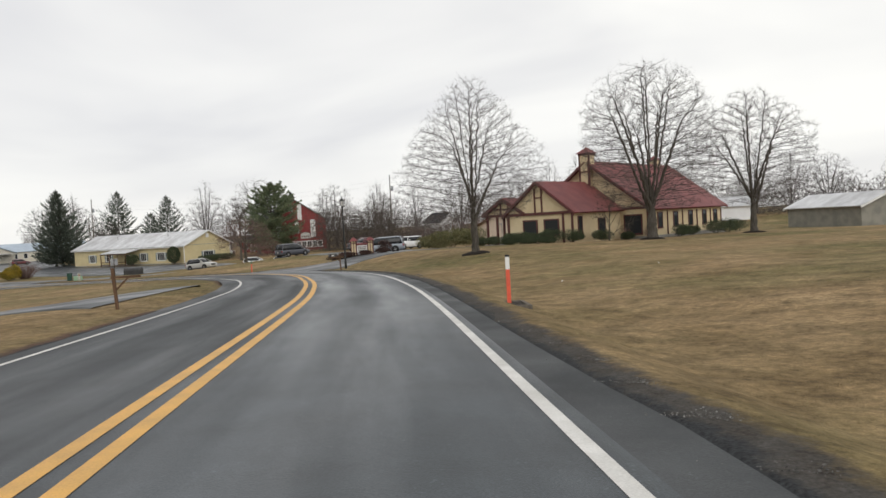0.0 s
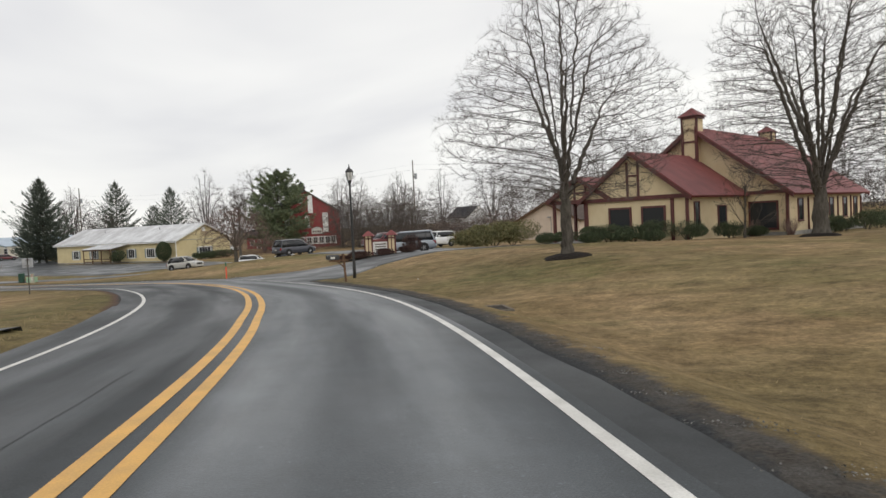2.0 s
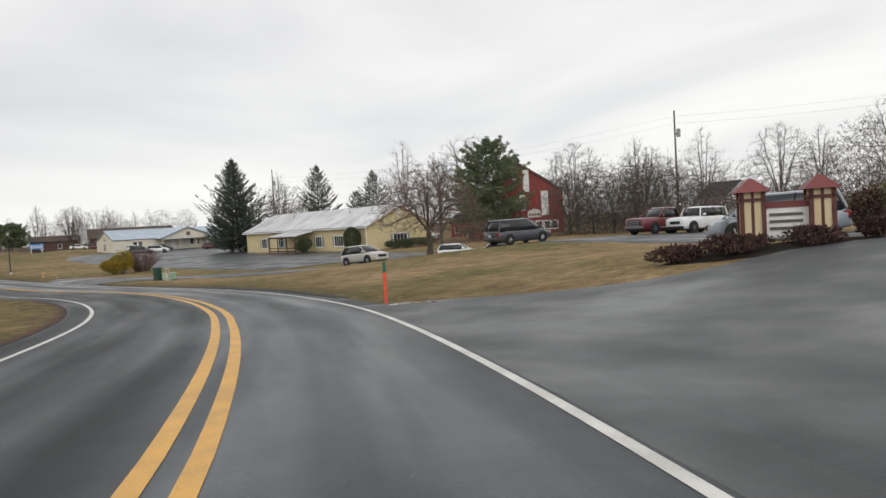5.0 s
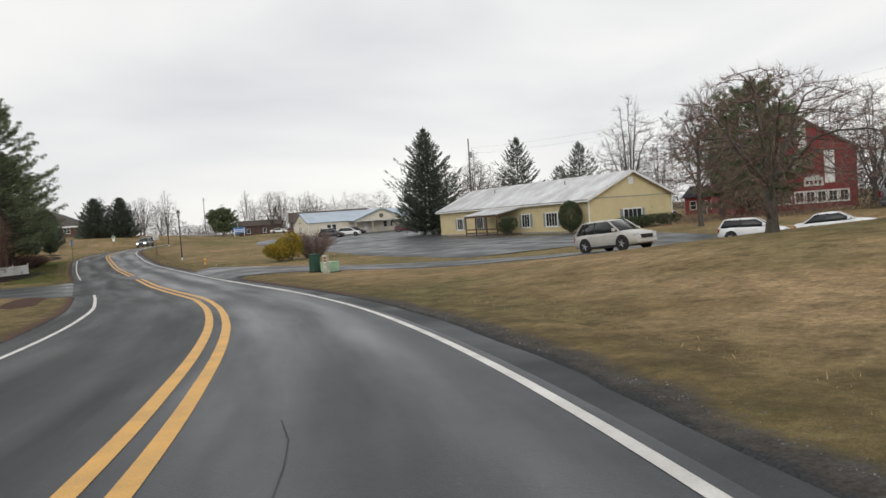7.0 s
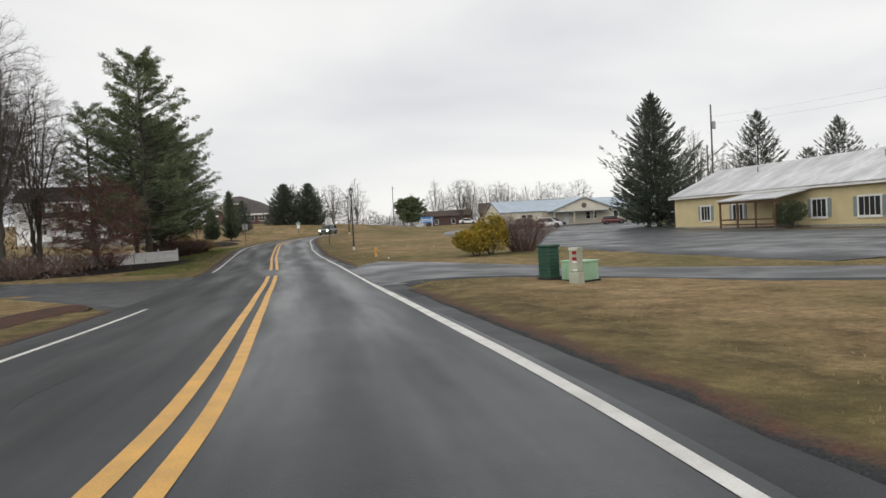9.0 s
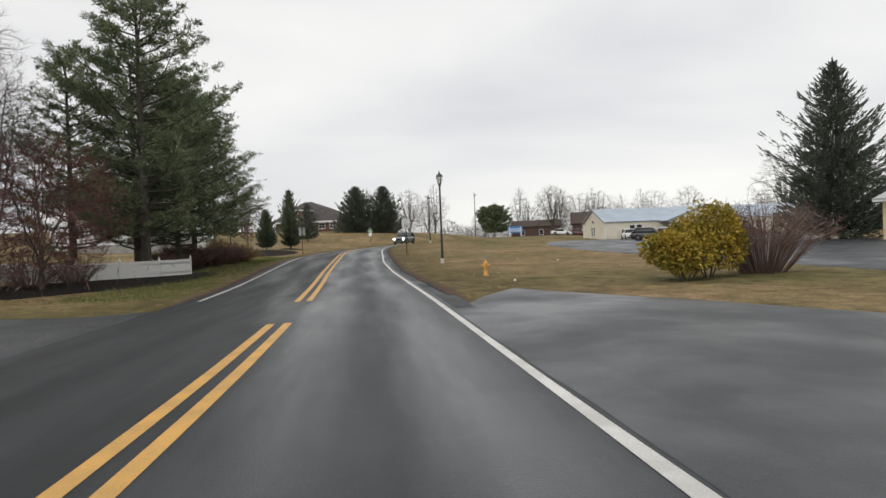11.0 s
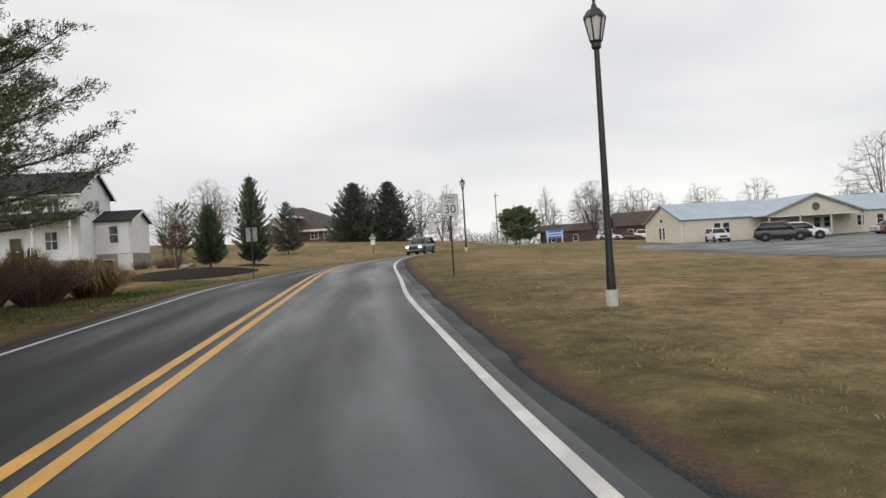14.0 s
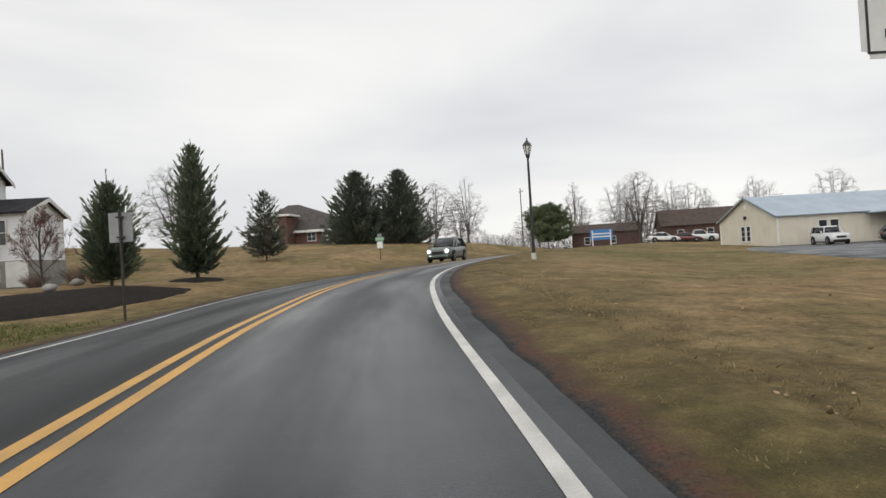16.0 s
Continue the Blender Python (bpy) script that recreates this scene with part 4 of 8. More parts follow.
    window(h, 5.0, 9.09, 0.45, 0, 1.75, 1.75, RED_TRIM, (1, 1), fw=0.12)
    for bx in (-0.35, 0.65):
        beam(h, (bx, 8.45, 4.6), (bx, 8.45, 8.0), 0.15, 0.09, RED_TRIM, "stud")
    for zz in (5.6, 6.9):
        beam(h, (-0.35, 8.44, zz), (0.65, 8.44, zz), 0.08, 0.12, RED_TRIM, "rail_board")
    ch = part("chimney", boxed(-0.4, 0.7, 8.5, 9.6, 4.0, 8.75), CREAM, h)
    for sx in (-0.4, 0.7):
        part("corner_board", boxed(sx - 0.07, sx + 0.07, 8.46, 8.6, 4.6, 8.75), RED_TRIM, ch)
    part("cap_band", boxed(-0.5, 0.8, 8.4, 9.7, 8.6, 8.78), RED_TRIM, ch)
    bm = bmesh.new()
    bmesh.ops.create_cone(bm, cap_ends=True, segments=4, radius1=1.15, radius2=0.06, depth=0.65, matrix=Matrix.Translation((0.15, 9.05, 9.1)) @ Matrix.Rotation(radians(45), 4, "Z"))
    part("chimney_cap", bm, RED_ROOF, ch)
    cupola(h, 0.15, 24.0, 7.5, 1.0, 1.0, CREAM, RED_ROOF, RED_TRIM)
    # long side wall
    for k, wy in enumerate((11.5, 15.0, 18.6, 22.2, 25.2)):
        window(h, 6.61, wy, 0.9, 90, 0.95, 1.45, RED_TRIM)
        beam(h, (6.64, wy + 1.6, -0.3), (6.64, wy + 1.6, 2.5), 0.16, 0.06, RED_TRIM, "corner_board")
    # raised seams on the slopes toward the road
    bm = bmesh.new()
    for k in range(1, 36):
        y = 8.6 + k * 0.53
        p, q = Vector((0.2, y, 8.05)), Vector((7.1, y, 2.78))
        tube(bm, p, q, 0.022, 0.022, 4, caps=False)
    tagged(part("roof_seam", bm, RED_ROOF, h), kind="stuff")
    bm = bmesh.new()
    for k in range(1, 16):
        y = 0.1 + k * 0.55
        tube(bm, (0.06, y, 5.93), (4.05, y, 2.85), 0.022, 0.022, 4, caps=False)
    tagged(part("roof_seam", bm, RED_ROOF, h), kind="stuff")


red_roof_house()


# ---- long pale yellow building ----
def yellow_building():
    x0, y0, gz = -131.6, 98.0, -5.85
    b = thing("long_building", x0, y0, gz, 0.3, "long pale yellow building with weathered white metal roof and porch", "building")
    L, D, H = 33.3, 12.7, 3.75
    gable(b, 0, L, 0, D, H, 2.75, YELLOW_SIDING, PALE_ROOF, over=0.5, thick=0.12, base=-0.5, ridge="x", fascia=WHITE_PAINT)
    part("foundation", boxed(-0.05, L + 0.05, -0.05, D + 0.05, -0.8, 0.25), CONCRETE, b)
    bm = bmesh.new()
    for k in range(1, 14):
        z = 0.3 + k * 0.255
        box(bm, -0.02, L + 0.02, -0.018, 0.0, z, z + 0.02)
        box(bm, L, L + 0.018, 0, D, z, z + 0.02)
    tagged(part("siding_lap", bm, YELLOW_SIDING, b), kind="stuff")
    part("eave_board", boxed(-0.5, L + 0.5, -0.52, -0.46, H - 0.36, H - 0.2), WHITE_PAINT, b)
    part("soffit", boxed(-0.45, L + 0.45, -0.46, -0.01, H - 0.33, H - 0.28), GREY_WOOD, b)
    bm = bmesh.new()
    for k in range(1, 42):
        x = -0.5 + k * 0.82
        tube(bm, (x, D / 2 - 0.05, H + 2.75 + 0.15), (x, -0.5, H - 0.22 + 0.15), 0.02, 0.02, 4, caps=False)
    tagged(part("roof_rib", bm, PALE_ROOF, b), kind="stuff")
    for wx in (5.9, 11.2, 21.8, 26.9):
        wide = 2.0 if wx > 26 else 1.5
        window(b, wx, -0.02, 0.95, 0, wide, 1.45, WHITE_PAINT, (4 if wx > 26 else 3, 1), shutters=SHUTTER_GREY, fw=0.16)
    window(b, L + 0.02, 6.4, 1.0, 90, 2.6, 1.25, WHITE_PAINT, (4, 1), shutters=SHUTTER_GREY, fw=0.16)
    part("gable_band", boxed(L, L + 0.03, 0.1, D - 0.1, H - 0.06, H + 0.02), SHUTTER_GREY, b)
    part("gable_vent", boxed(L + 0.01, L + 0.06, D / 2 - 0.4, D / 2 + 0.4, H + 1.35, H + 2.15), WHITE_PAINT, b)
    for y in (0.02, D - 0.02):
        part("corner_board", boxed(L - 0.02, L + 0.05, y - 0.08, y + 0.08, 0, H), WHITE_PAINT, b)
    for vx in (9.0, 24.5):
        part("vent_pipe", tube(bmesh.new(), (vx, 4.2, H + 1.5), (vx, 4.2, H + 2.5), 0.07, 0.07, 8), GALV, b)
    # lean-to porch
    bm = bmesh.new()
    slab(bm, [(12.9, 0.0, 3.35), (20.9, 0.0, 3.35), (20.9, -3.7, 2.68), (12.9, -3.7, 2.68)], (0, -0.67, 3.7), 0.1)
    part("porch_roof", bm, PALE_ROOF, b)
    beam(b, (13.0, -3.5, 2.56), (20.8, -3.5, 2.56), 0.15, 0.22, BROWN_WOOD)
    part("porch_deck", boxed(13.0, 20.8, -3.6, 0, -0.3, 0.16), GREY_WOOD, b)
    for px in (13.2, 15.7, 18.2, 20.6):
        post(b, px, -3.5, -0.2, 2.5, 0.15, BROWN_WOOD)
    for xa, xb in ((13.2, 15.7), (15.7, 18.2), (18.2, 20.6)):
        for zz in (0.5, 0.95):
            beam(b, (xa, -3.5, zz), (xb, -3.5, zz), 0.05, 0.15, BROWN_WOOD, "porch_rail")
    door(b, 17.0, -0.02, 0.16, 0, 0.95, 2.05, GREY_WOOD, WHITE_PAINT)
    part("porch_bench", boxed(18.4, 19.7, -1.2, -0.7, 0.16, 0.62, bevel=0.03), GREY_WOOD, b)


yellow_building()


# ---- beige metal building with a blue-grey roof ----
def metal_building():
    b = thing("metal_building", -206.8, 97.6, -5.0, 0, "long low beige metal building with blue-grey roof, gabled entry", "building")
    W, L, H = 11.5, 52.0, 2.95
    gable(b, 0, W, 0, L, H, 2.35, BEIGE_SIDING, BLUE_ROOF, over=0.3, thick=0.1, base=-0.5, ridge="y", fascia=SHUTTER_GREY)
    # entry gable facing the lot
    bm = bmesh.new()
    slab(bm, [(W + 3.2, 10.2, H - 0.25), (W + 3.2, 24.2, H - 0.25), (W + 3.2, 17.2, H + 2.3)], (-1, 0, 0), 0.15)
    part("entry_gable", bm, BEIGE_SIDING, b)
    for sgn in (-1, 1):
        bm = bmesh.new()
        slab(bm, [(W / 2, 17.2, H + 2.4), (W + 3.5, 17.2, H + 2.4), (W + 3.5, 17.2 + sgn * 7.3, H - 0.27), (W - 0.5, 17.2 + sgn * 7.3, H - 0.27)], (0, sgn * 2.7, 7.3), 0.1)
        part("entry_roof", bm, BLUE_ROOF, b)
        beam(b, (W + 3.52, 17.2, H + 2.38), (W + 3.52, 17.2 + sgn * 7.3, H - 0.3), 0.06, 0.24, SHUTTER_GREY, "fascia_board")
    for py in (10.6, 15.0, 19.4, 23.8):
        post(b, W + 3.1, py, 0, H - 0.2, 0.16, BEIGE_SIDING)
    beam(b, (W + 3.1, 10.2, H - 0.35), (W + 3.1, 24.2, H - 0.35), 0.16, 0.2, WHITE_PAINT)
    lg = bmesh.new()
    bmesh.ops.create_cone(lg, cap_ends=True, segments=20, radius1=0.55, radius2=0.55, depth=0.06, matrix=Matrix.Translation((W + 3.24, 17.2, H + 0.7)) @ Matrix.Rotation(radians(90), 4, "Y"))
    part("round_emblem", lg, GREY_WOOD, b)
    for wy, ww in ((5.0, 0.9), (6.3, 0.9), (19.5, 0.9), (21.0, 0.9), (26.0, 1.0), (29.0, 1.0), (33.0, 1.0), (40.0, 1.0)):
        window(b, W + 0.02, wy, 0.9, 90, ww, 1.35, WHITE_PAINT, (1, 2))
    door(b, W + 0.02, 14.5, 0.05, 90, 1.0, 2.1, WHITE_PAINT, WHITE_PAINT)
    window(b, 5.0, -0.02, 0.5, 0, 0.7, 1.6, WHITE_PAINT, (1, 3))
    window(b, 6.1, -0.02, 0.5, 0, 0.7, 1.6, WHITE_PAINT, (1, 3))
    part("wall_lamp", boxed(5.35, 5.75, -0.2, 0.0, 2.9, 3.3, bevel=0.05), BLACK_METAL, b)
    part("gable_vent", boxed(5.3, 5.8, -0.05, 0.0, 4.1, 4.6), WHITE_PAINT, b)
    for c in ((0, 0), (W, 0)):
        part("corner_board", boxed(c[0] - 0.1, c[0] + 0.1, -0.05, 0.06, 0, H), WHITE_PAINT, b)
    bm = bmesh.new()
    for k in range(56):
        box(bm, W, W + 0.025, 0.4 + k * 0.92, 0.46 + k * 0.92, 0, H - 0.1)
    for k in range(12):
        box(bm, 0.45 + k * 0.95, 0.51 + k * 0.95, -0.025, 0, 0, H + 0.2)
    tagged(part("siding_rib", bm, BEIGE_SIDING, b), kind="stuff")
    # side annex with a grey gable at the far end of the lot
    gable(b, W, W + 8, 34.5, 43.5, 2.8, 1.9, WHITE_SIDING, BLUE_ROOF, over=0.3, thick=0.1, base=-0.5, ridge="x", roof_name="annex_roof", wall_name="annex_wall", fascia=WHITE_PAINT)


metal_building()


# ---- white two-storey house ----
def white_house():
    b = thing("house", -170.6, 31.0, -4.1, 0, "white vinyl-sided two-storey house with charcoal shingle roofs and a low wing", "house")
    gable(b, -7.4, 0, -15, 0, 6.8, 2.1, WHITE_SIDING, DARK_SHINGLE, over=0.4, thick=0.14, base=-0.6, ridge="y", fascia=WHITE_PAINT)
    gable(b, -8.6, -3.1, -1.2, 3.1, 4.35, 1.0, WHITE_SIDING, DARK_SHINGLE, over=0.35, thick=0.12, base=-0.6, ridge="y", roof_name="wing_roof", wall_name="wing_wall", fascia=WHITE_PAINT)
    part("foundation", boxed(-8.65, -3.05, 0.05, 3.15, -0.8, 1.35), CONCRETE, b)
    bm = bmesh.new()
    for k in range(1, 36):
        z = 0.2 + k * 0.19
        box(bm, 0, 0.015, -15, 0, z, z + 0.015)
        if z > 1.4 and z < 4.3:
            box(bm, -3.1, -3.085, -0.1, 3.1, z, z + 0.015)
            box(bm, -8.6, -3.1, 3.1, 3.115, z, z + 0.015)
        if z > 4.6:
            box(bm, -7.4, 0, 0, 0.015, z, z + 0.015)
    tagged(part("siding_lap", bm, WHITE_SIDING, b), kind="stuff")
    for wy in (-2.1, -3.4, -8, -11.5):
        window(b, 0.02, wy, 4.85, 90, 0.95, 1.5, WHITE_PAINT, (2, 2))
    for wy in (-2.4, -8, -11.5):
        window(b, 0.02, wy, 1.9, 90, 0.95, 1.5, WHITE_PAINT, (2, 2))
    for wy in (-0.35, 1.65):
        window(b, -3.08, wy, 2.35, 90, 0.72, 1.5, WHITE_PAINT, (1, 2))
    window(b, -3.9, 0.02, 5.1, 180, 0.7, 1.2, WHITE_PAINT, (1, 2))
    window(b, -3.02, 1.1, 0.2, 90, 0.8, 0.6, WHITE_PAINT, (1, 1))
    part("lattice_skirt", boxed(-3.1, -3.0, 1.9, 3.2, -0.3, 1.3), WHITE_PAINT, b)
    part("downpipe", tube(bmesh.new(), (0.1, -0.15, 0), (0.1, -0.15, 6.7), 0.05, 0.05, 8), WHITE_PAINT, b)
    part("downpipe", tube(bmesh.new(), (-3.0, 3.0, 0), (-3.0, 3.0, 4.2), 0.05, 0.05, 8), WHITE_PAINT, b)
    part("gutter", boxed(0.36, 0.48, -15.3, 0.3, 6.5, 6.62), WHITE_PAINT, b)
    # front porch
    bm = bmesh.new()
    slab(bm, [(0, -12, 5.0), (0, 0.5, 5.0), (2.4, 0.5, 4.25), (2.4, -12, 4.25)], (0.75, 0, 2.4), 0.12)
    part("porch_roof", bm, DARK_SHINGLE, b)
    part("porch_deck", boxed(0, 2.2, -12, 0.2, -0.5, 0.9), CONCRETE, b)
    for py in (0.0, -3.0, -6.0, -9.0, -12):
        post(b, 2.15, py, 0.9, 4.25, 0.14, WHITE_PAINT)
    for ya, yb in ((0, -3), (-3, -6), (-9, -12)):
        beam(b, (2.15, ya, 1.8), (2.15, yb, 1.8), 0.06, 0.08, WHITE_PAINT, "porch_rail")
    door(b, 0.02, -5.3, 0.9, 90, 0.95, 2.1, GREY_WOOD, WHITE_PAINT)
    bm = bmesh.new()
    for k in range(5):
        box(bm, 2.2 + k * 0.28, 2.5 + k * 0.28, -1.9, -0.6, -0.5, 0.75 - k * 0.17)
    part("step", bm, CONCRETE, b)
    for yy in (-0.6, -1.9):
        beam(b, (2.2, yy, 1.8), (3.7, yy, 0.9), 0.06, 0.06, WHITE_PAINT, "stair_rail")


white_house()


# ---- red barn ----
def red_barn():
    b = thing("barn", -101.25, 125.7, -4.7, 48, "tall haze-paled red barn with white doors and white-trimmed windows", "barn")
    W = 14.5
    gable(b, 0, W, 0, 20, 6.9, 4.7, BARN_RED, DARK_SHINGLE, over=0.3, thick=0.14, base=-0.8, ridge="y", fascia=GREY_WOOD)
    for wx in (1.7, 3.2, 4.7, 6.2, 7.7, 9.0, 10.3, 11.6, 12.9):
        window(b, wx, -0.02, 0.35, 0, 0.85, 1.2, WHITE_PAINT, (2, 2), fw=0.2)
    for x0, x1, z0, z1 in ((7.75, 8.75, 6.8, 10.6), (10.75, 11.95, 2.6, 6.8), (7.0, 7.95, 3.6, 6.3), (5.9, 6.7, 8.9, 10.0), (2.6, 3.7, 2.6, 6.6)):
        panel = part("hay_door", boxed(x0, x1, -0.10, 0.0, z0, z1), WHITE_PAINT, b, "weathered white hay door")
        for zz in (z0 + 0.25, z1 - 0.35):
            part("batten", boxed(x0 + 0.04, x1 - 0.04, -0.13, -0.10, zz, zz + 0.14), WHITE_PAINT, panel)
    bm = bmesh.new()
    slab(bm, [(8.25, -0.12, 2.3), (10.6, -0.12, 2.3), (10.5, -0.12, 3.5), (9.4, -0.12, 3.85), (8.3, -0.12, 3.4)], (0, 1, 0), 0.1)
    sign = part("painted_sign", bm, PLATE, b, "faded white painted sign")
    for k in range(4):
        part("text_bar", boxed(8.5 + 0.5 * k, 8.8 + 0.5 * k, -0.14, -0.12, 2.6, 3.0), RED_TRIM, sign)
    bm = bmesh.new()
    for k in range(46):
        box(bm, 0.3 + k * 0.31, 0.32 + k * 0.31, -0.015, 0, -0.2, 6.8)
    tagged(part("board_batten", bm, BARN_RED, b), kind="stuff")
    cupola(b, W / 2, 5.0, 11.2, 1.3, 1.2, GREY_WOOD, DARK_SHINGLE, GREY_WOOD, spire=1.2)
    cupola(b, W / 2, 13.0, 11.2, 1.3, 1.2, GREY_WOOD, DARK_SHINGLE, GREY_WOOD, spire=1.2)


red_barn()


def small_building(name, x, y, yaw, L, D, H, rise, wall_m, roof_m, label, windows=(), over=0.4, category="building", doors=()):
    b = thing(name, x, y, ground(x, y) - 0.05, yaw, label, category)
    gable(b, 0, L, 0, D, H, rise, wall_m, roof_m, over=over, thick=0.12, base=-1.2, ridge="x", fascia=WHITE_PAINT if wall_m is not DULL_BRICK else BROWN_SHINGLE)
    for kind, u in windows:
        if kind == "f":
            window(b, u, -0.02, 0.9, 0, 1.0, 1.3, WHITE_PAINT, (1, 2))
        else:
            window(b, L + 0.02, u, 0.9, 90, 1.0, 1.3, WHITE_PAINT, (1, 2))
    for u in doors:
        door(b, u, -0.02, 0.05, 0, 0.95, 2.05, GREY_WOOD, WHITE_PAINT)
    return b


# tan building behind the cream house: its gable faces the drive
t = thing("outbuilding", -35.5, 100.5, ground(-33, 101) - 0.2, -16, "pale pinkish stucco outbuilding with a brown shingle roof", "building")
gable(t, 0, 9.4, 0, 22, 2.6, 2.2, mat("pale_stucco", (0.64, 0.53, 0.43), (0.57, 0.47, 0.38), 0.9, 1, fine=0.06), BROWN_SHINGLE, over=0.5, thick=0.14, base=-1.0, ridge="y", fascia=BROWN_WOOD)
door(t, 9.42, 3.0, 0.0, 90, 1.0, 2.05, WHITE_PAINT, WHITE_PAINT)
for wy in (6.0, 9.0, 12.0, 15.0):
    window(t, 9.42, wy, 0.9, 90, 1.3, 1.2, WHITE_PAINT, (2, 1))
part("wall_lamp", boxed(4.9, 5.3, -0.35, -0.02, 2.9, 3.05), GALV, t)
part("lamp_bracket", tube(bmesh.new(), (5.3, -0.1, 0.3), (5.3, -0.1, 3.0), 0.04, 0.04, 6), GALV, t)

small_building("shed", 9.3, 100.2, -54, 12.5, 7, 2.5, 1.45, mat("grey_green_shed_siding", (0.27, 0.26, 0.22), (0.2, 0.195, 0.17), 0.8, 1), PALE_ROOF, "long grey metal-sided shed with a pale roof", category="shed")
small_building("shed", -12.0, 128.0, 0, 16, 8, 2.6, 1.6, WHITE_SIDING, PALE_ROOF, "low white shed with a pale metal roof", windows=(("f", 3), ("f", 10)), category="shed")
small_building("cottage", -84.0, 173.0, -25, 8, 7, 4.6, 2.6, WHITE_SIDING, DARK_SHINGLE, "small white gabled cottage among bare trees", windows=(("f", 2), ("f", 5), ("s", 2), ("s", 5)), category="house", doors=(3.5,))
small_building("garden_shed", -121.0, 138.5, 10, 7, 5, 3.0, 1.6, BARN_RED, DARK_SHINGLE, "small red shed with white-trimmed openings", windows=(("f", 1.5), ("f", 5.2)), category="shed", doors=(3.4,))
small_building("brick_building", -246.0, 108.0, 72, 24, 12, 3.1, 2.9, DULL_BRICK, BROWN_SHINGLE, "low brick building with a brown shingle roof", windows=(("f", 3), ("f", 8), ("f", 14), ("f", 20)))
small_building("brick_building", -262.0, 96.0, 72, 13, 9, 3.2, 1.6, DULL_BRICK, BROWN_SHINGLE, "low brick building with a flat brown roof", windows=(("f", 3), ("f", 8)))


# brick building with hipped roof on the rise
def hip_building():
    b = thing("brick_hall", -256.3, 44.3, land(-240, 42) + 0.35, 74, "red brick hall with a sweeping brown-grey hipped roof and pale arch", "building")
    L, D, H = 17, 14, 2.5
    part("wall", boxed(-L / 2, L / 2, -D / 2, D / 2, -1, H), BRICK, b)
    bm = bmesh.new()
    e = 0.9
    low = [(-L / 2 - e, -D / 2 - e, H), (L / 2 + e, -D / 2 - e, H), (L / 2 + e, D / 2 + e, H), (-L / 2 - e, D / 2 + e, H)]
    mid = [(-L / 4 - 1.2, -D / 4, H + 3.45), (L / 4 - 1.2, -D / 4, H + 3.45), (L / 4 - 1.2, D / 4, H + 3.45), (-L / 4 - 1.2, D / 4, H + 3.45)]
    top = [(-3.4, -0.05, H + 5.25), (-1.4, -0.05, H + 5.25), (-1.4, 0.05, H + 5.25), (-3.4, 0.05, H + 5.25)]
    loft_rings(bm, [low, mid, top])
    part("roof", bm, HALL_SHINGLE, b)
    for x0, x1, y0, y1 in ((-L / 2 - e, L / 2 + e, -D / 2 - e - 0.05, -D / 2 - e), (L / 2 + e, L / 2 + e + 0.05, -D / 2 - e, D / 2 + e), (-L / 2 - e - 0.05, -L / 2 - e, -D / 2 - e, D / 2 + e)):
        part("fascia_board", boxed(x0, x1, y0, y1, H - 0.35, H + 0.05), WHITE_PAINT, b)
    for wx in (3.4, 6.2):
        window(b, wx, -D / 2 - 0.02, 0.7, 0, 1.5, 1.4, WHITE_PAINT, (2, 2))
    # brick entrance tower with a flat pale cornice and an arch open to one side
    t0, t1, f = -4.6, 0.4, -D / 2 - 3.4
    part("tower_wall", boxed(t1 - 1.5, t1, f, -D / 2 + 2, -1, H + 2.5), BRICK, b)
    part("tower_wall", boxed(t0, t1 - 1.5, f + 1.2, -D / 2 + 2, -1, H + 2.5), BRICK, b)
    part("cornice", boxed(t0 - 0.5, t1 + 0.7, f - 0.5, -D / 2 + 1, H + 2.5, H + 2.85), WHITE_PAINT, b)
    arch = bmesh.new()
    outer = [(t1 - 1.55, f - 0.06, -0.5), (t1 - 1.55, f - 0.06, H + 2.4), (t0, f - 0.06, H + 2.4), (t0, f - 0.06, H + 1.3)]
    curve = [(t0 + (t1 - 2.2 - t0) * math.sin(k * math.pi / 16), f - 0.06, H + 1.3 - 3.2 * (1 - math.cos(k * math.pi / 16))) for k in range(1, 8)]
    slab(arch, outer + curve + [(t1 - 2.2, f - 0.06, -0.5)], (0, 1, 0), 0.4)
    part("entrance_arch", arch, PALE_RENDER, b, "pale rendered arch")


hip_building()


# ---- plants ----
def tube_rows(pts, rad, sides, verts, faces):
    """Appends a bent tapered tube to plain lists."""
    base = len(verts)
    ref = Vector((0.31, 0.17, 0.93))
    for i, (p, r) in enumerate(zip(pts, rad)):
        d = (pts[min(i + 1, len(pts) - 1)] - pts[max(i - 1, 0)]).normalized()
        a = d.cross(ref)
        if a.length < 1e-3:
            a = d.cross(Vector((1, 0, 0)))
        a.normalize()
        b = d.cross(a)
        for k in range(sides):
            t = 2 * math.pi * k / sides
            verts.append(p + a * (r * math.cos(t)) + b * (r * math.sin(t)))
    for i in range(len(pts) - 1):
        for k in range(sides):
            u, v = base + i * sides + k, base + i * sides + (k + 1) % sides
            faces.append((u, v, v + sides, u + sides))


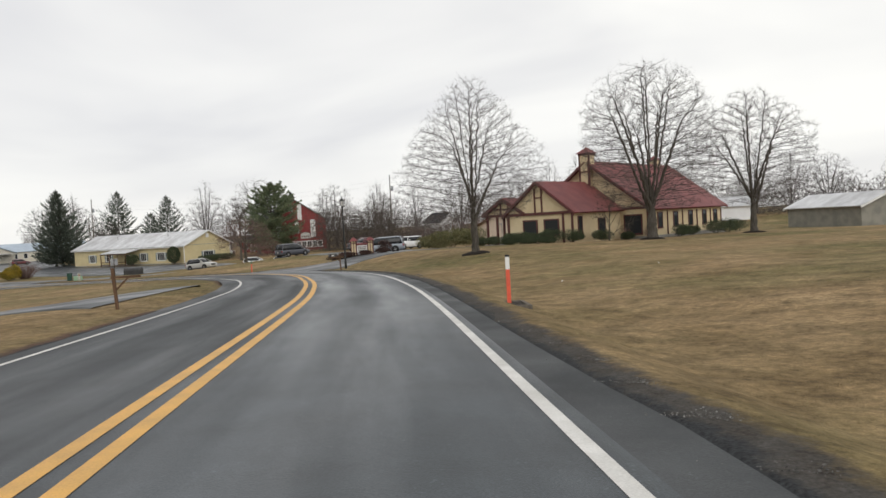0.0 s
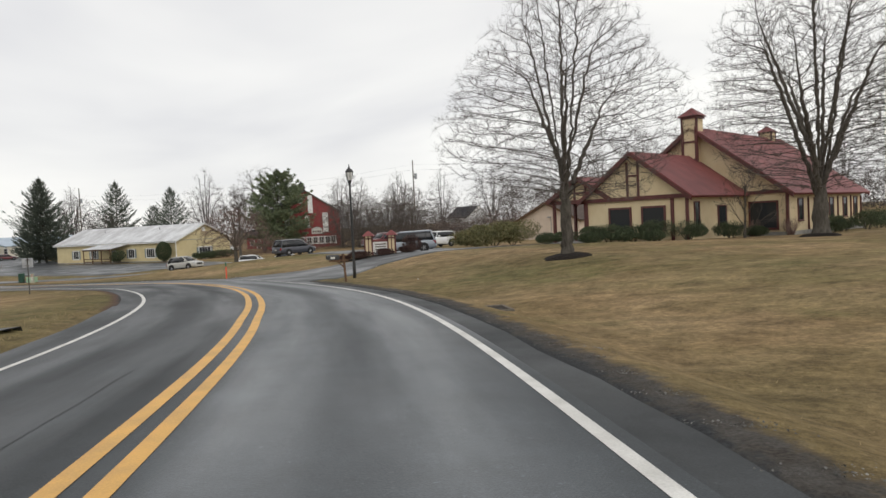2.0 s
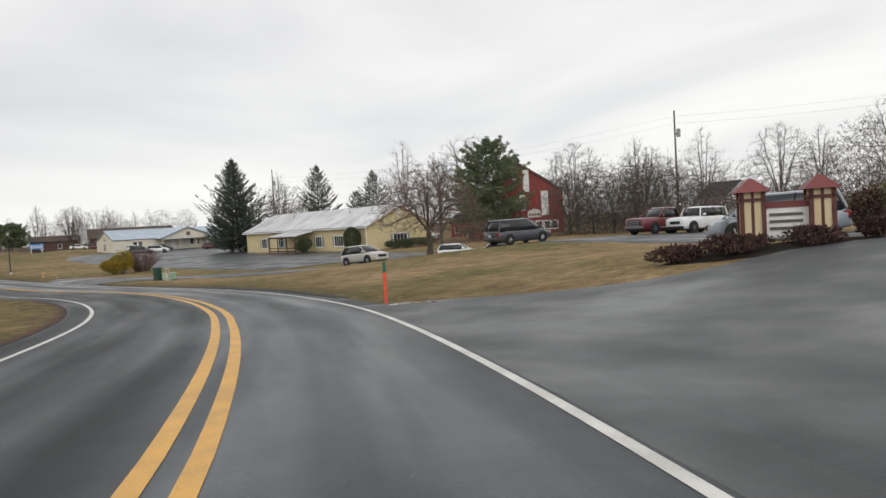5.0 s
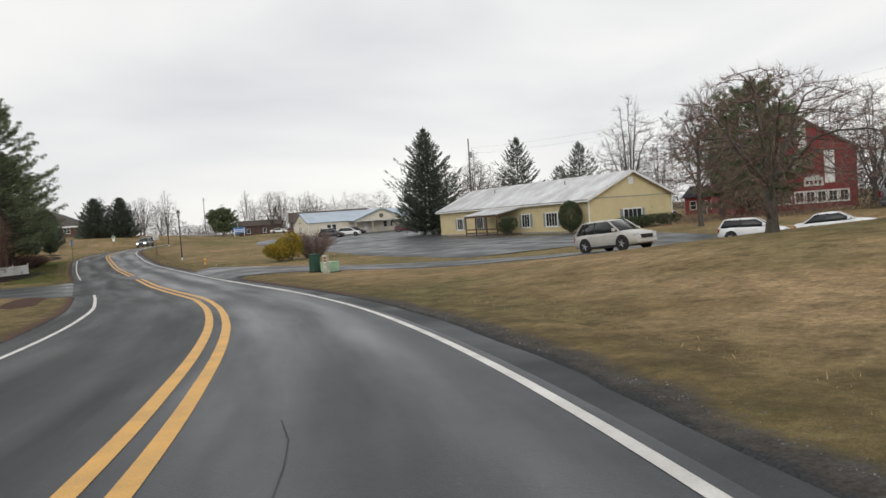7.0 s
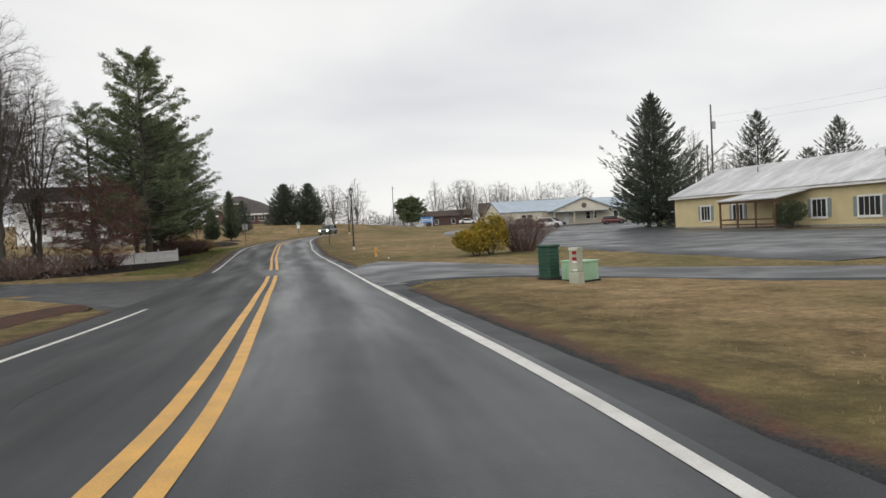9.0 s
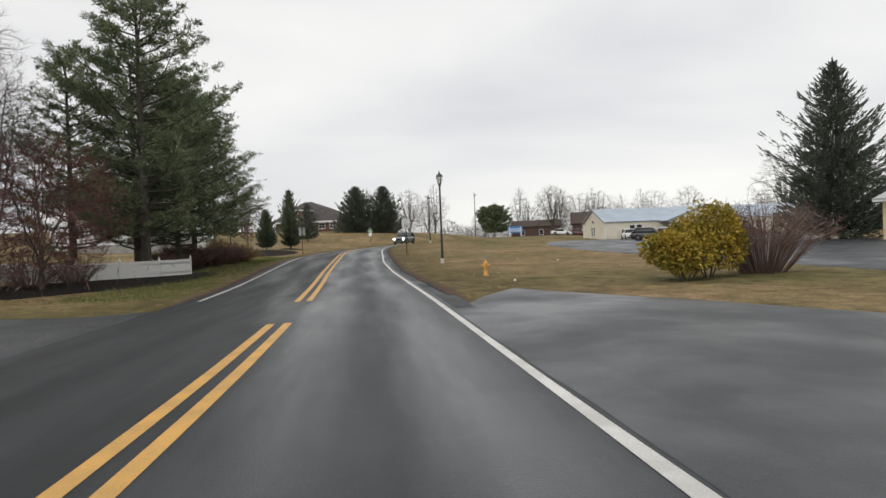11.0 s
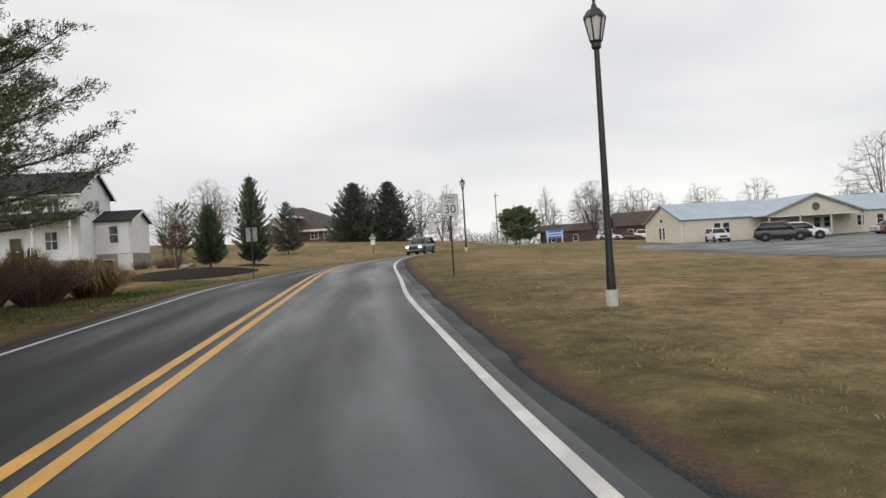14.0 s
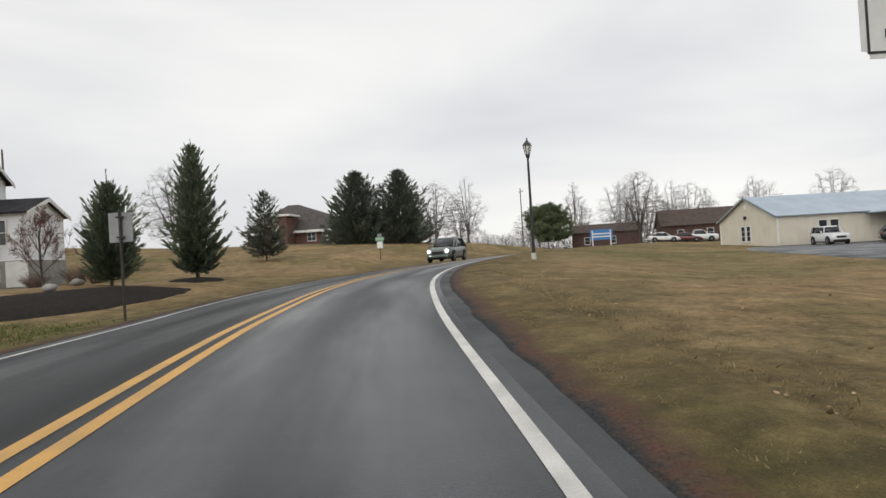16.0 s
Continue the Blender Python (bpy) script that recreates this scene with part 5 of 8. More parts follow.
def bare_tree_mesh(seed, height, trunk_r, fork, limbs, kids, spread, up, twig_min=0.006, lean=0.0, levels=4, reach=1.0):
    """Limbs, branches and twigs of a leafless tree. fork: height of the first limbs; kids: children by level."""
    rnd = random.Random(seed)
    thick, thin = ([], []), ([], [])

    def grow(p, d, length, r, level):
        seg = 5 if level == 0 else (4 if level < 3 else 2)
        pts, rad, q, dd = [p.copy()], [r], p.copy(), d.copy()
        for i in range(seg):
            wob = Vector((rnd.uniform(-1, 1), rnd.uniform(-1, 1), rnd.uniform(-0.6, 1))) * (0.05 if level == 0 else 0.11)
            dd = (dd + wob + Vector((0, 0, up * (0.10 if level else 0.0)))).normalized()
            q = q + dd * (length / seg)
            pts.append(q.copy())
            rad.append(max(twig_min * 0.6, r * (1 - 0.8 * (i + 1) / seg) if level else r * (1 - 0.45 * (i + 1) / seg)))
        store = thick if level < 2 else thin
        tube_rows(pts, rad, (9, 6, 4, 3, 3, 3)[level], *store)
        if level >= levels:
            return
        n = limbs if level == 0 else kids[level - 1]
        for k in range(n):
            f = (fork + (1 - fork) * (k + 0.5) / n) if level == 0 else rnd.uniform(0.22, 1.0)
            x = min(seg - 1e-6, f * seg)
            i = int(x)
            at = pts[i].lerp(pts[i + 1], x - i)
            ax = (pts[i + 1] - pts[i]).normalized()
            side = ax.cross(Vector((rnd.uniform(-1, 1), rnd.uniform(-1, 1), rnd.uniform(-0.4, 0.4)))).normalized()
            if level == 0:
                az = k * 2.4 + rnd.uniform(-0.4, 0.4)
                side = Vector((math.cos(az), math.sin(az), 0))
                ang = spread * (1.08 - 0.62 * (f - fork) / (1 - fork)) * rnd.uniform(0.85, 1.15)
                ln = height * (0.53 - 0.25 * (f - fork) / (1 - fork)) * rnd.uniform(0.85, 1.1) * reach
            else:
                ang = rnd.uniform(0.45, 0.85)
                ln = length * (0.62 - 0.3 * f) * rnd.uniform(0.7, 1.15)
            nd = (ax * math.cos(ang) + side * math.sin(ang)).normalized()
            rr = max(twig_min, rad[i] * (0.42 if level == 0 else 0.5))
            grow(at, nd, ln, rr, level + 1)

    grow(Vector((0, 0, -0.2)), Vector((lean, 0, 1)).normalized(), height * 0.72, trunk_r, 0)
    # flare at the root
    fl = ([], [])
    tube_rows([Vector((0, 0, -0.25)), Vector((0, 0, 0.05)), Vector((0, 0, 0.45))], [trunk_r * 1.7, trunk_r * 1.35, trunk_r * 1.0], 9, *fl)
    o = len(thick[0])
    thick[0].extend(fl[0])
    thick[1].extend([tuple(i + o for i in f) for f in fl[1]])
    return thick, thin


def crown_points(rng, n, base, top, radius, profile, shell=0.42):
    """Points that fill a crown; profile: share of the radius at even steps from the crown's base to its top."""
    out = []
    steps = np.linspace(0, 1, len(profile))
    while len(out) < n:
        f, a = rng.uniform(), rng.uniform(0, 2 * math.pi)
        share = float(np.interp(f, steps, profile))
        if rng.uniform() > share * share + 0.1:
            continue
        lobe = 1 + 0.12 * math.sin(2 * a + 5 * f) + 0.08 * math.sin(5 * a - 7 * f)
        r = radius * share * lobe * rng.uniform() ** shell
        out.append((r * math.cos(a), r * math.sin(a), base + (top - base) * f))
    return np.array(out)


def spike(a, b, r, verts, faces):
    """A thin three-sided twig that runs out to a point."""
    d = (b - a).normalized()
    u = d.cross(Vector((0.3, 0.9, 0.31))).normalized() * r
    w = d.cross(u)
    o = len(verts)
    verts += [a + u, a - u * 0.5 + w * 0.87, a - u * 0.5 - w * 0.87, b]
    faces += [(o, o + 1, o + 3), (o + 1, o + 2, o + 3), (o + 2, o, o + 3)]


def grown_tree_mesh(seed, height, trunk_r, fork, radius, profile, leaders=6, n=1500, step=0.3, crown_base=0.2, tip=0.006, twigs=2, twig_len=0.5, up=0.12, lean=0.12, coarse=2):
    """A leafless tree whose branches grow towards points in its crown: stout leaders first, then ever finer wood."""
    rng = np.random.default_rng(seed)
    aim = crown_points(rng, n, height * crown_base, height * 0.98, radius, profile)
    pos, par = [np.array([0.0, 0.0, -0.25])], [-1]

    def run(start, goal, bow):
        """A stout stem from a node to a goal, bowed outward low down."""
        a = pos[start].copy()
        k = max(2, int(np.linalg.norm(goal - a) / step))
        last = start
        for i in range(1, k + 1):
            u = i / k
            p = a + (goal - a) * np.array([u ** bow, u ** bow, u]) + rng.normal(size=3) * 0.035
            pos.append(p)
            par.append(last)
            last = len(pos) - 1
        return last

    stem = run(0, np.array([0.0, 0.0, height * fork]), 1.0)
    low = stem
    for k in range(leaders):
        a = 2.4 * k + rng.uniform(-0.3, 0.3)
        f = 0.96 - 0.42 * k / max(1, leaders - 1)
        share = float(np.interp((f - crown_base) / (1 - crown_base), np.linspace(0, 1, len(profile)), profile))
        out = radius * share * ((0.12 if k == 0 else 0.5) + lean * rng.uniform(-1, 1))
        begin = low if k < 2 else int(rng.integers(max(1, int(low * 0.75)), low + int(height * 0.12 / step)))
        run(begin, np.array([out * math.cos(a), out * math.sin(a), height * f]), 1.05)
    near = np.full(len(aim), 1e9)
    which = np.zeros(len(aim), int)
    fresh = list(range(len(pos)))
    full = {}
    for turn in range(140):
        P = np.array([pos[i] for i in fresh])
        d = np.linalg.norm(aim[:, None, :] - P[None, :, :], axis=2)
        j = d.argmin(1)
        dd = d[np.arange(len(aim)), j]
        better = dd < near
        near[better], which[better] = dd[better], np.array(fresh)[j[better]]
        keep = near > step * 1.25
        aim, near, which = aim[keep], near[keep], which[keep]
        if not len(aim):
            break
        fresh = []
        close = near < step * 14
        for i in np.unique(which[close]):
            if full.get(i, 0) > 2:
                continue
            full[i] = full.get(i, 0) + 1
            v = aim[close & (which == i)] - pos[i]
            g = (v / np.linalg.norm(v, axis=1)[:, None]).mean(0)
            back = pos[i] - pos[par[i]] if par[i] >= 0 else np.array([0, 0, 1.0])
            g = g / (np.linalg.norm(g) + 1e-6) + 0.55 * back / (np.linalg.norm(back) + 1e-6) + np.array([0, 0, up]) + rng.normal(size=3) * 0.10
            pos.append(pos[i] + g / np.linalg.norm(g) * step)
            par.append(int(i))
            fresh.append(len(pos) - 1)
        if not fresh:
            break
    m = len(pos)
    kids = [[] for _ in range(m)]
    for i in range(1, m):
        kids[par[i]].append(i)
    power = 1.95
    load = np.zeros(m)
    for i in range(m - 1, -1, -1):
        load[i] = sum(load[k] for k in kids[i]) if kids[i] else tip ** power
    rad = load ** (1 / power)
    rad = tip + (rad - tip) * (trunk_r - tip) / (rad[0] - tip)
    thick, thin = ([], []), ([], [])
    todo = [(0, None)]
    while todo:
        i, prev = todo.pop()
        pts, rr = ([Vector(pos[prev])], [min(rad[prev], rad[i] * 1.15)]) if prev is not None else ([], [])
        while True:
            pts.append(Vector(pos[i]))
            rr.append(rad[i])
            if not kids[i]:
                break
            main = max(kids[i], key=lambda k: rad[k])
            todo += [(k, i) for k in kids[i] if k != main]
            i = main
        big = max(rr)
        if big < 0.03 and len(pts) > 3:
            pts, rr = pts[:-1:coarse] + pts[-1:], rr[:-1:coarse] + rr[-1:]
        if len(pts) > 1:
            tube_rows(pts, rr, 9 if big > 0.12 else (6 if big > 0.04 else 3), *(thick if big > 0.022 else thin))
    for i in range(1, m):
        if rad[i] < tip * 3.2:
            back = Vector(pos[i] - pos[par[i]]).normalized()
            for k in range(twigs):
                side = Vector(rng.normal(size=3)).normalized()
                q = Vector(pos[i]) - back * (step * float(rng.uniform()))
                d = (back * 0.75 + side * 0.65 + Vector((0, 0, 0.25))).normalized() * (twig_len * float(rng.uniform(0.45, 1.2)))
                spike(q, q + d + Vector((0, 0, 0.10 * twig_len)), tip * 0.85, *thin)
    fl = ([], [])
    tube_rows([Vector((0, 0, -0.25)), Vector((0, 0, 0.05)), Vector((0, 0, 0.5))], [trunk_r * 1.6, trunk_r * 1.3, trunk_r * 1.0], 9, *fl)
    o = len(thick[0])
    thick[0].extend(fl[0])
    thick[1].extend([tuple(i + o for i in f) for f in fl[1]])
    return thick, thin


def bare_tree(x, y, label, mesh_args, yaw=0.0, far=False, z=None, group="", category="tree", twig=None, name="bare_tree"):
    thick, thin = (grown_tree_mesh if "profile" in mesh_args else bare_tree_mesh)(**mesh_args)
    t = thing(name, x, y, ground(x, y) if z is None else z, yaw, label, category, group)
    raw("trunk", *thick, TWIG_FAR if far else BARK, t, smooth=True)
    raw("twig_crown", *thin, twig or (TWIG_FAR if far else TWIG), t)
    return t


def sprig_mesh(centres, dirs, lens, widths, rng):
    """Many small pointed needle or leaf clumps, each a folded diamond."""
    c, d = np.asarray(centres, float), np.asarray(dirs, float)
    d /= np.linalg.norm(d, axis=1)[:, None] + 1e-9
    r = rng.normal(size=d.shape)
    s = np.cross(d, r)
    s /= np.linalg.norm(s, axis=1)[:, None] + 1e-9
    u = np.cross(s, d)
    L, W = np.asarray(lens)[:, None], np.asarray(widths)[:, None]
    mid = c + d * L * 0.45
    v = np.stack([c, mid + s * W * 0.5 + u * W * 0.18, c + d * L, mid - s * W * 0.5 + u * W * 0.18], 1).reshape(-1, 3)
    n = len(c)
    i = np.arange(n)[:, None] * 4
    f = np.concatenate([i + np.array([[0, 1, 2]]), i + np.array([[0, 2, 3]])], 0)
    return v.tolist(), f.tolist()


def spruce(x, y, h, radius, seed, label, material=SPRUCE, tiers=24, per=9, sprigs=34, size=0.35, bare=0.05, power=0.7, group="", rise=(-0.25, 0.5), z=None, ragged=0.22, name="spruce_tree", leader=0.05, curl=0.35, belly=0.25, stems=1, jag=0.35, spiky=0.6, fat=0.27):
    """Boughs that droop and then curl up at their tips, uneven in length, round a thin leader; rise: slope of the lowest and the topmost boughs."""
    rng = np.random.default_rng(seed)
    t = thing(name, x, y, ground(x, y) if z is None else z, rng.uniform(0, 360), label, "tree", group)
    for k in range(stems):
        o = 0.0 if stems == 1 else 0.05 * h
        a = 2.1 * k + 0.4
        part("trunk", tube(bmesh.new(), (o * math.cos(a), o * math.sin(a), -0.25), (0, 0, h * (0.985 - 0.3 * (k > 0))), max(0.07, h * 0.015), 0.012, 8), BARK, t, "dark bark")
    C, D, Ls, Ws = [], [], [], []
    for i in range(tiers):
        f = (i + 0.5) / tiers
        for k in range(per):
            ff = min(1.0, max(0.0, f + rng.uniform(-0.7, 0.7) / tiers))
            az = 2 * math.pi * (k + rng.uniform(-0.45, 0.45)) / per + i * 1.3
            zz = h * (bare + (1 - leader - bare) * ff)
            lobes = 1 + jag * 0.45 * noise.noise(Vector((math.cos(az) * 1.6, math.sin(az) * 1.6, ff * 7 + seed)))
            reach = (radius * (1 - ff) ** power * min(1.0, (ff + 0.30) / (belly + 0.30)) ** 0.8 + 0.05 * size) * lobes * (1 - abs(rng.normal()) * ragged)
            reach *= 1.0 + jag * (rng.uniform() > 0.8) * rng.uniform(0.1, 0.7)
            reach = max(0.12, reach)
            out = np.array([math.cos(az), math.sin(az), 0])
            side = np.array([-math.sin(az), math.cos(az), 0])
            tilt = rise[0] + (rise[1] - rise[0]) * ff + rng.normal() * 0.10
            m = max(6, int(sprigs * (0.3 + 0.7 * (1 - ff))))
            g = 0.05 + 0.95 * rng.uniform(size=m) ** 0.75
            lat = rng.uniform(-1, 1, m) * 0.36 * reach * np.clip(1.12 - g, 0.05, 0.75) ** 0.8
            hang = -abs(rng.normal(size=m)) * 0.09 * reach * (1 - g) + rng.normal(size=m) * 0.04 * size
            p = out * (reach * g)[:, None] + side * lat[:, None]
            p[:, 2] = zz + reach * (g * tilt + curl * g ** 2.6) + hang - 0.25 * abs(lat)
            slope = tilt + curl * 2.6 * g ** 1.6
            d = out + side * (lat / (0.36 * reach + 1e-6) * rng.uniform(0.4, 1.2, m))[:, None] + np.array([0, 0, 1]) * (slope + rng.normal(size=m) * 0.25)[:, None]
            s = size * rng.uniform(0.55, 1.2, m) * (0.55 + 0.45 * (1 - ff))
            C.append(p)
            D.append(d)
            Ls.append(s * np.where(g > 0.82, 1.0 + spiky * rng.uniform(size=m), 1.0))
            Ws.append(s * fat)
    # thin pointed leader
    m = 40
    u = rng.uniform(size=m)
    C.append(np.stack([rng.normal(size=m) * 0.02, rng.normal(size=m) * 0.02, h * (1 - leader * 1.4 * u) - size * 0.3], 1))
    D.append(np.stack([rng.normal(size=m) * 0.5 * u, rng.normal(size=m) * 0.5 * u, np.ones(m)], 1))
    Ls.append(np.full(m, size * 0.5))
    Ws.append(np.full(m, size * 0.1))
    raw("crown", *sprig_mesh(np.concatenate(C), np.concatenate(D), np.concatenate(Ls), np.concatenate(Ws), rng), material, t)
    return t


def white_pine(x, y, h, radius, seed, label, limbs=46, tufts=34, size=0.42, low=0.06, group="", trunk_lean=0.0, arms=0.2, needles=22, peak=0.38):
    """An open, irregular pine: upswept limbs whose side branches end in plates of needle tufts."""
    rng = np.random.default_rng(seed)
    t = thing("pine_tree", x, y, ground(x, y), 0, label, "tree", group)
    verts, faces = [], []
    top = Vector((trunk_lean, 0, h * 0.97))
    tube_rows([Vector((0, 0, -0.2)), Vector((trunk_lean * 0.3, 0, h * 0.4)), top], [h * 0.017, h * 0.012, 0.03], 9, verts, faces)
    C, D, Ls, Ws = [], [], [], []
    for i in range(limbs):
        f = min(0.97, max(low, low + (0.97 - low) * (i + rng.uniform(-0.5, 0.5)) / limbs))
        az = i * 2.4 + rng.normal() * 0.4
        shape = min(1.0, 0.6 + 1.6 * f) * (1 - max(0.0, f - peak) / (1.02 - peak)) ** 0.8
        reach = max(0.5, radius * (0.12 + 0.88 * shape) * rng.uniform(0.62, 1.08)) * (1 + arms * (rng.uniform() > 0.78) * rng.uniform(0.4, 1.3))
        p0 = np.array([trunk_lean * f, 0, h * f])
        out, side = np.array([math.cos(az), math.sin(az), 0]), np.array([-math.sin(az), math.cos(az), 0])
        tilt, bow = -0.02 + 0.55 * f ** 2 + rng.normal() * 0.08, rng.uniform(0.10, 0.42)

        def on_limb(g):
            return p0 + out * (reach * g) + np.array([0, 0, reach * (tilt * g + bow * g ** 2.2)])
        tube_rows([Vector(on_limb(g)) for g in (0, 0.35, 0.7, 1.0)], [0.06, 0.042, 0.026, 0.01], 5, verts, faces)
        subs = max(5, int(tufts * (0.35 + 0.65 * reach / radius) / 5))
        for j in range(subs):
            g = 1.0 if j == 0 else 0.22 + 0.78 * (j - 0.5 * rng.uniform()) / subs
            q = on_limb(g)
            sgn = 1 if j % 2 else -1
            ln = reach * (0.16 + 0.30 * (1.05 - g)) * rng.uniform(0.7, 1.25)
            d = out * rng.uniform(0.5, 0.9) + side * (0.0 if j == 0 else sgn * rng.uniform(0.5, 1.0)) + np.array([0, 0, rng.uniform(0.15, 0.7)])
            d /= np.linalg.norm(d)
            tube_rows([Vector(q), Vector(q + d * ln)], [0.016, 0.005], 3, verts, faces)
            for u in (0.3, 0.55, 0.75, 0.9, 1.0):
                m = needles
                c = q + d * (ln * u) + rng.normal(size=3) * np.array([0.10, 0.10, 0.06])
                C.append(c + rng.normal(size=(m, 3)) * np.array([0.10, 0.10, 0.05]))
                D.append(d * 0.9 + np.array([0, 0, 0.25]) + rng.normal(size=(m, 3)) * 0.7)
                s = size * rng.uniform(0.6, 1.2, m)
                Ls.append(s)
                Ws.append(s * 0.2)
    raw("trunk", verts, faces, BARK, t, smooth=True)
    raw("crown", *sprig_mesh(np.concatenate(C), np.concatenate(D), np.concatenate(Ls), np.concatenate(Ws), rng), PINE, t)
    return t


def leafy_shrub(x, y, rx, ry, h, seed, material, label, n=1600, size=0.16, name="shrub", group="", z=None, yaw=0.0, lumps=7, category="shrub"):
    """A rounded bush of leaf clumps in several lumps, over short stems."""
    rng = np.random.default_rng(seed)
    t = thing(name, x, y, (ground(x, y) if z is None else z), yaw, label, category, group)
    bm = bmesh.new()
    for k in range(6):
        a = k * 1.05
        tube(bm, (0.1 * math.cos(a), 0.1 * math.sin(a), -0.1), (rx * 0.55 * math.cos(a), ry * 0.55 * math.sin(a), h * 0.6), 0.03, 0.012, 5)
    part("stem", bm, BARK, t)
    lump = [(0, 0, h * 0.5, 0.75)] + [(rx * 0.5 * math.cos(a), ry * 0.5 * math.sin(a), h * rng.uniform(0.38, 0.62), rng.uniform(0.42, 0.6)) for a in rng.uniform(0, 6.28, lumps)]
    which = rng.integers(0, len(lump), n)
    d = rng.normal(size=(n, 3))
    d /= np.linalg.norm(d, axis=1)[:, None]
    L = np.array(lump)[which]
    rad = rng.uniform(0.72, 1.05, n)[:, None]
    c = L[:, :3] + d * rad * L[:, 3:4] * np.array([rx, ry, h * 0.55])
    c[:, 2] = np.maximum(c[:, 2], 0.02 + 0.1 * rng.uniform(size=n))
    s = size * rng.uniform(0.7, 1.3, n)
    raw("foliage", *sprig_mesh(c, d + rng.normal(size=(n, 3)) * 0.7, s, s * 0.55, rng), material, t)
    return t


def twiggy_shrub(x, y, r, h, seed, material, label, stems=60, name="bare_shrub", group="", category="shrub", kids=7, z=None, arch=0.5):
    """Many thin arching stems from one crown, with side twigs."""
    rnd = random.Random(seed)
    t = thing(name, x, y, ground(x, y) if z is None else z, 0, label, category, group)
    v, f = [], []
    for k in range(stems):
        a, o = rnd.uniform(0, 6.283), math.sqrt(rnd.uniform(0.02, 1)) * r
        p0 = Vector((math.cos(a) * o * 0.25, math.sin(a) * o * 0.25, -0.05))
        hh = h * rnd.uniform(0.6, 1.0) * (1 - 0.35 * (o / r) ** 2)
        p2 = Vector((math.cos(a) * o, math.sin(a) * o, hh))
        p1 = p0.lerp(p2, 0.5) + Vector((0, 0, arch * h * 0.25)) + Vector((rnd.uniform(-1, 1), rnd.uniform(-1, 1), 0)) * 0.08
        tube_rows([p0, p1, p2], [0.014, 0.010, 0.004], 3, v, f)
        for j in range(kids):
            g = rnd.uniform(0.25, 1)
            q = p0.lerp(p1, g * 2) if g < 0.5 else p1.lerp(p2, g * 2 - 1)
            e = q + Vector((rnd.uniform(-1, 1), rnd.uniform(-1, 1), rnd.uniform(-0.2, 1))) * (0.16 * h)
            spike(q, e, 0.006, v, f)
    raw("twig_crown", v, f, material, t)
    return t


def grass_clump(x, y, r, h, seed, label, n=700, z=None):
    rng = np.random.default_rng(seed)
    t = thing("ornamental_grass", x, y, ground(x, y) if z is None else z, 0, label, "ornamental grass")
    rnd = random.Random(seed)
    v, f = [], []
    for k in range(n):
        a, o = rnd.uniform(0, 6.283), rnd.uniform(0.25, 1.0)
        d = Vector((math.cos(a), math.sin(a), 0))
        p0 = d * (0.25 * r * rnd.random())
        p1 = p0 + d * (r * o * 0.5) + Vector((0, 0, h * rnd.uniform(0.55, 1.0) * (1.1 - 0.5 * o)))
        p2 = p0 + d * (r * o) + Vector((0, 0, h * rnd.uniform(0.05, 0.65)))
        b = len(v)
        s = Vector((-d.y, d.x, 0)) * 0.008
        v += [p0 - s, p0 + s, p1 + s, p1 - s, p2]
        f += [(b, b + 1, b + 2, b + 3), (b + 3, b + 2, b + 4)]
    raw("blade_tuft", v, f, DRY_GRASS, t)
    return t


# the three lawn maples by the cream house
MAPLE_A = dict(seed=11, height=12.4, trunk_r=0.25, fork=0.17, radius=4.9, profile=(0.72, 0.95, 1.0, 0.9, 0.72, 0.52, 0.22), leaders=9, n=6800, step=0.24, crown_base=0.18, tip=0.0052, twigs=3, up=0.42)
MAPLE_B = dict(seed=23, height=14.7, trunk_r=0.42, fork=0.11, radius=6.5, profile=(0.55, 0.85, 1.0, 0.98, 0.86, 0.68, 0.3), leaders=11, n=6800, step=0.29, crown_base=0.16, tip=0.0065, twigs=3, twig_len=0.6, up=0.38)
MAPLE_C = dict(seed=37, height=13.0, trunk_r=0.30, fork=0.15, radius=5.1, profile=(0.5, 0.85, 1.0, 1.0, 0.9, 0.7, 0.32), leaders=9, n=4600, step=0.30, crown_base=0.18, tip=0.007, twigs=3, twig_len=0.6, up=0.38)
for (mx, my), args, my_yaw, txt in (((-10.75, 44.35), MAPLE_A, 40, "tall leafless maple with upswept grey limbs on the lawn"),
                                     ((-1.0, 59.0), MAPLE_B, 110, "wide leafless maple in front of the cream house"),
                                     ((6.4, 68.3), MAPLE_C, 200, "rounded leafless maple on open lawn")):
    bare_tree(mx, my, txt, args, my_yaw, group="lawn maples")
    patch("mulch_ring", mx, my, 1.15, 1.15, MULCH, 0.03, label="low mound of dark mulch round a trunk", category="mulch", kind="structure", dome=0.16)
bare_tree(-5.0, 60.6, "small multi-stemmed bare ornamental tree by a house wall", dict(seed=5, height=4.6, trunk_r=0.07, fork=0.10, limbs=9, kids=(7, 5, 3), spread=0.8, up=0.5, twig_min=0.006), 0)

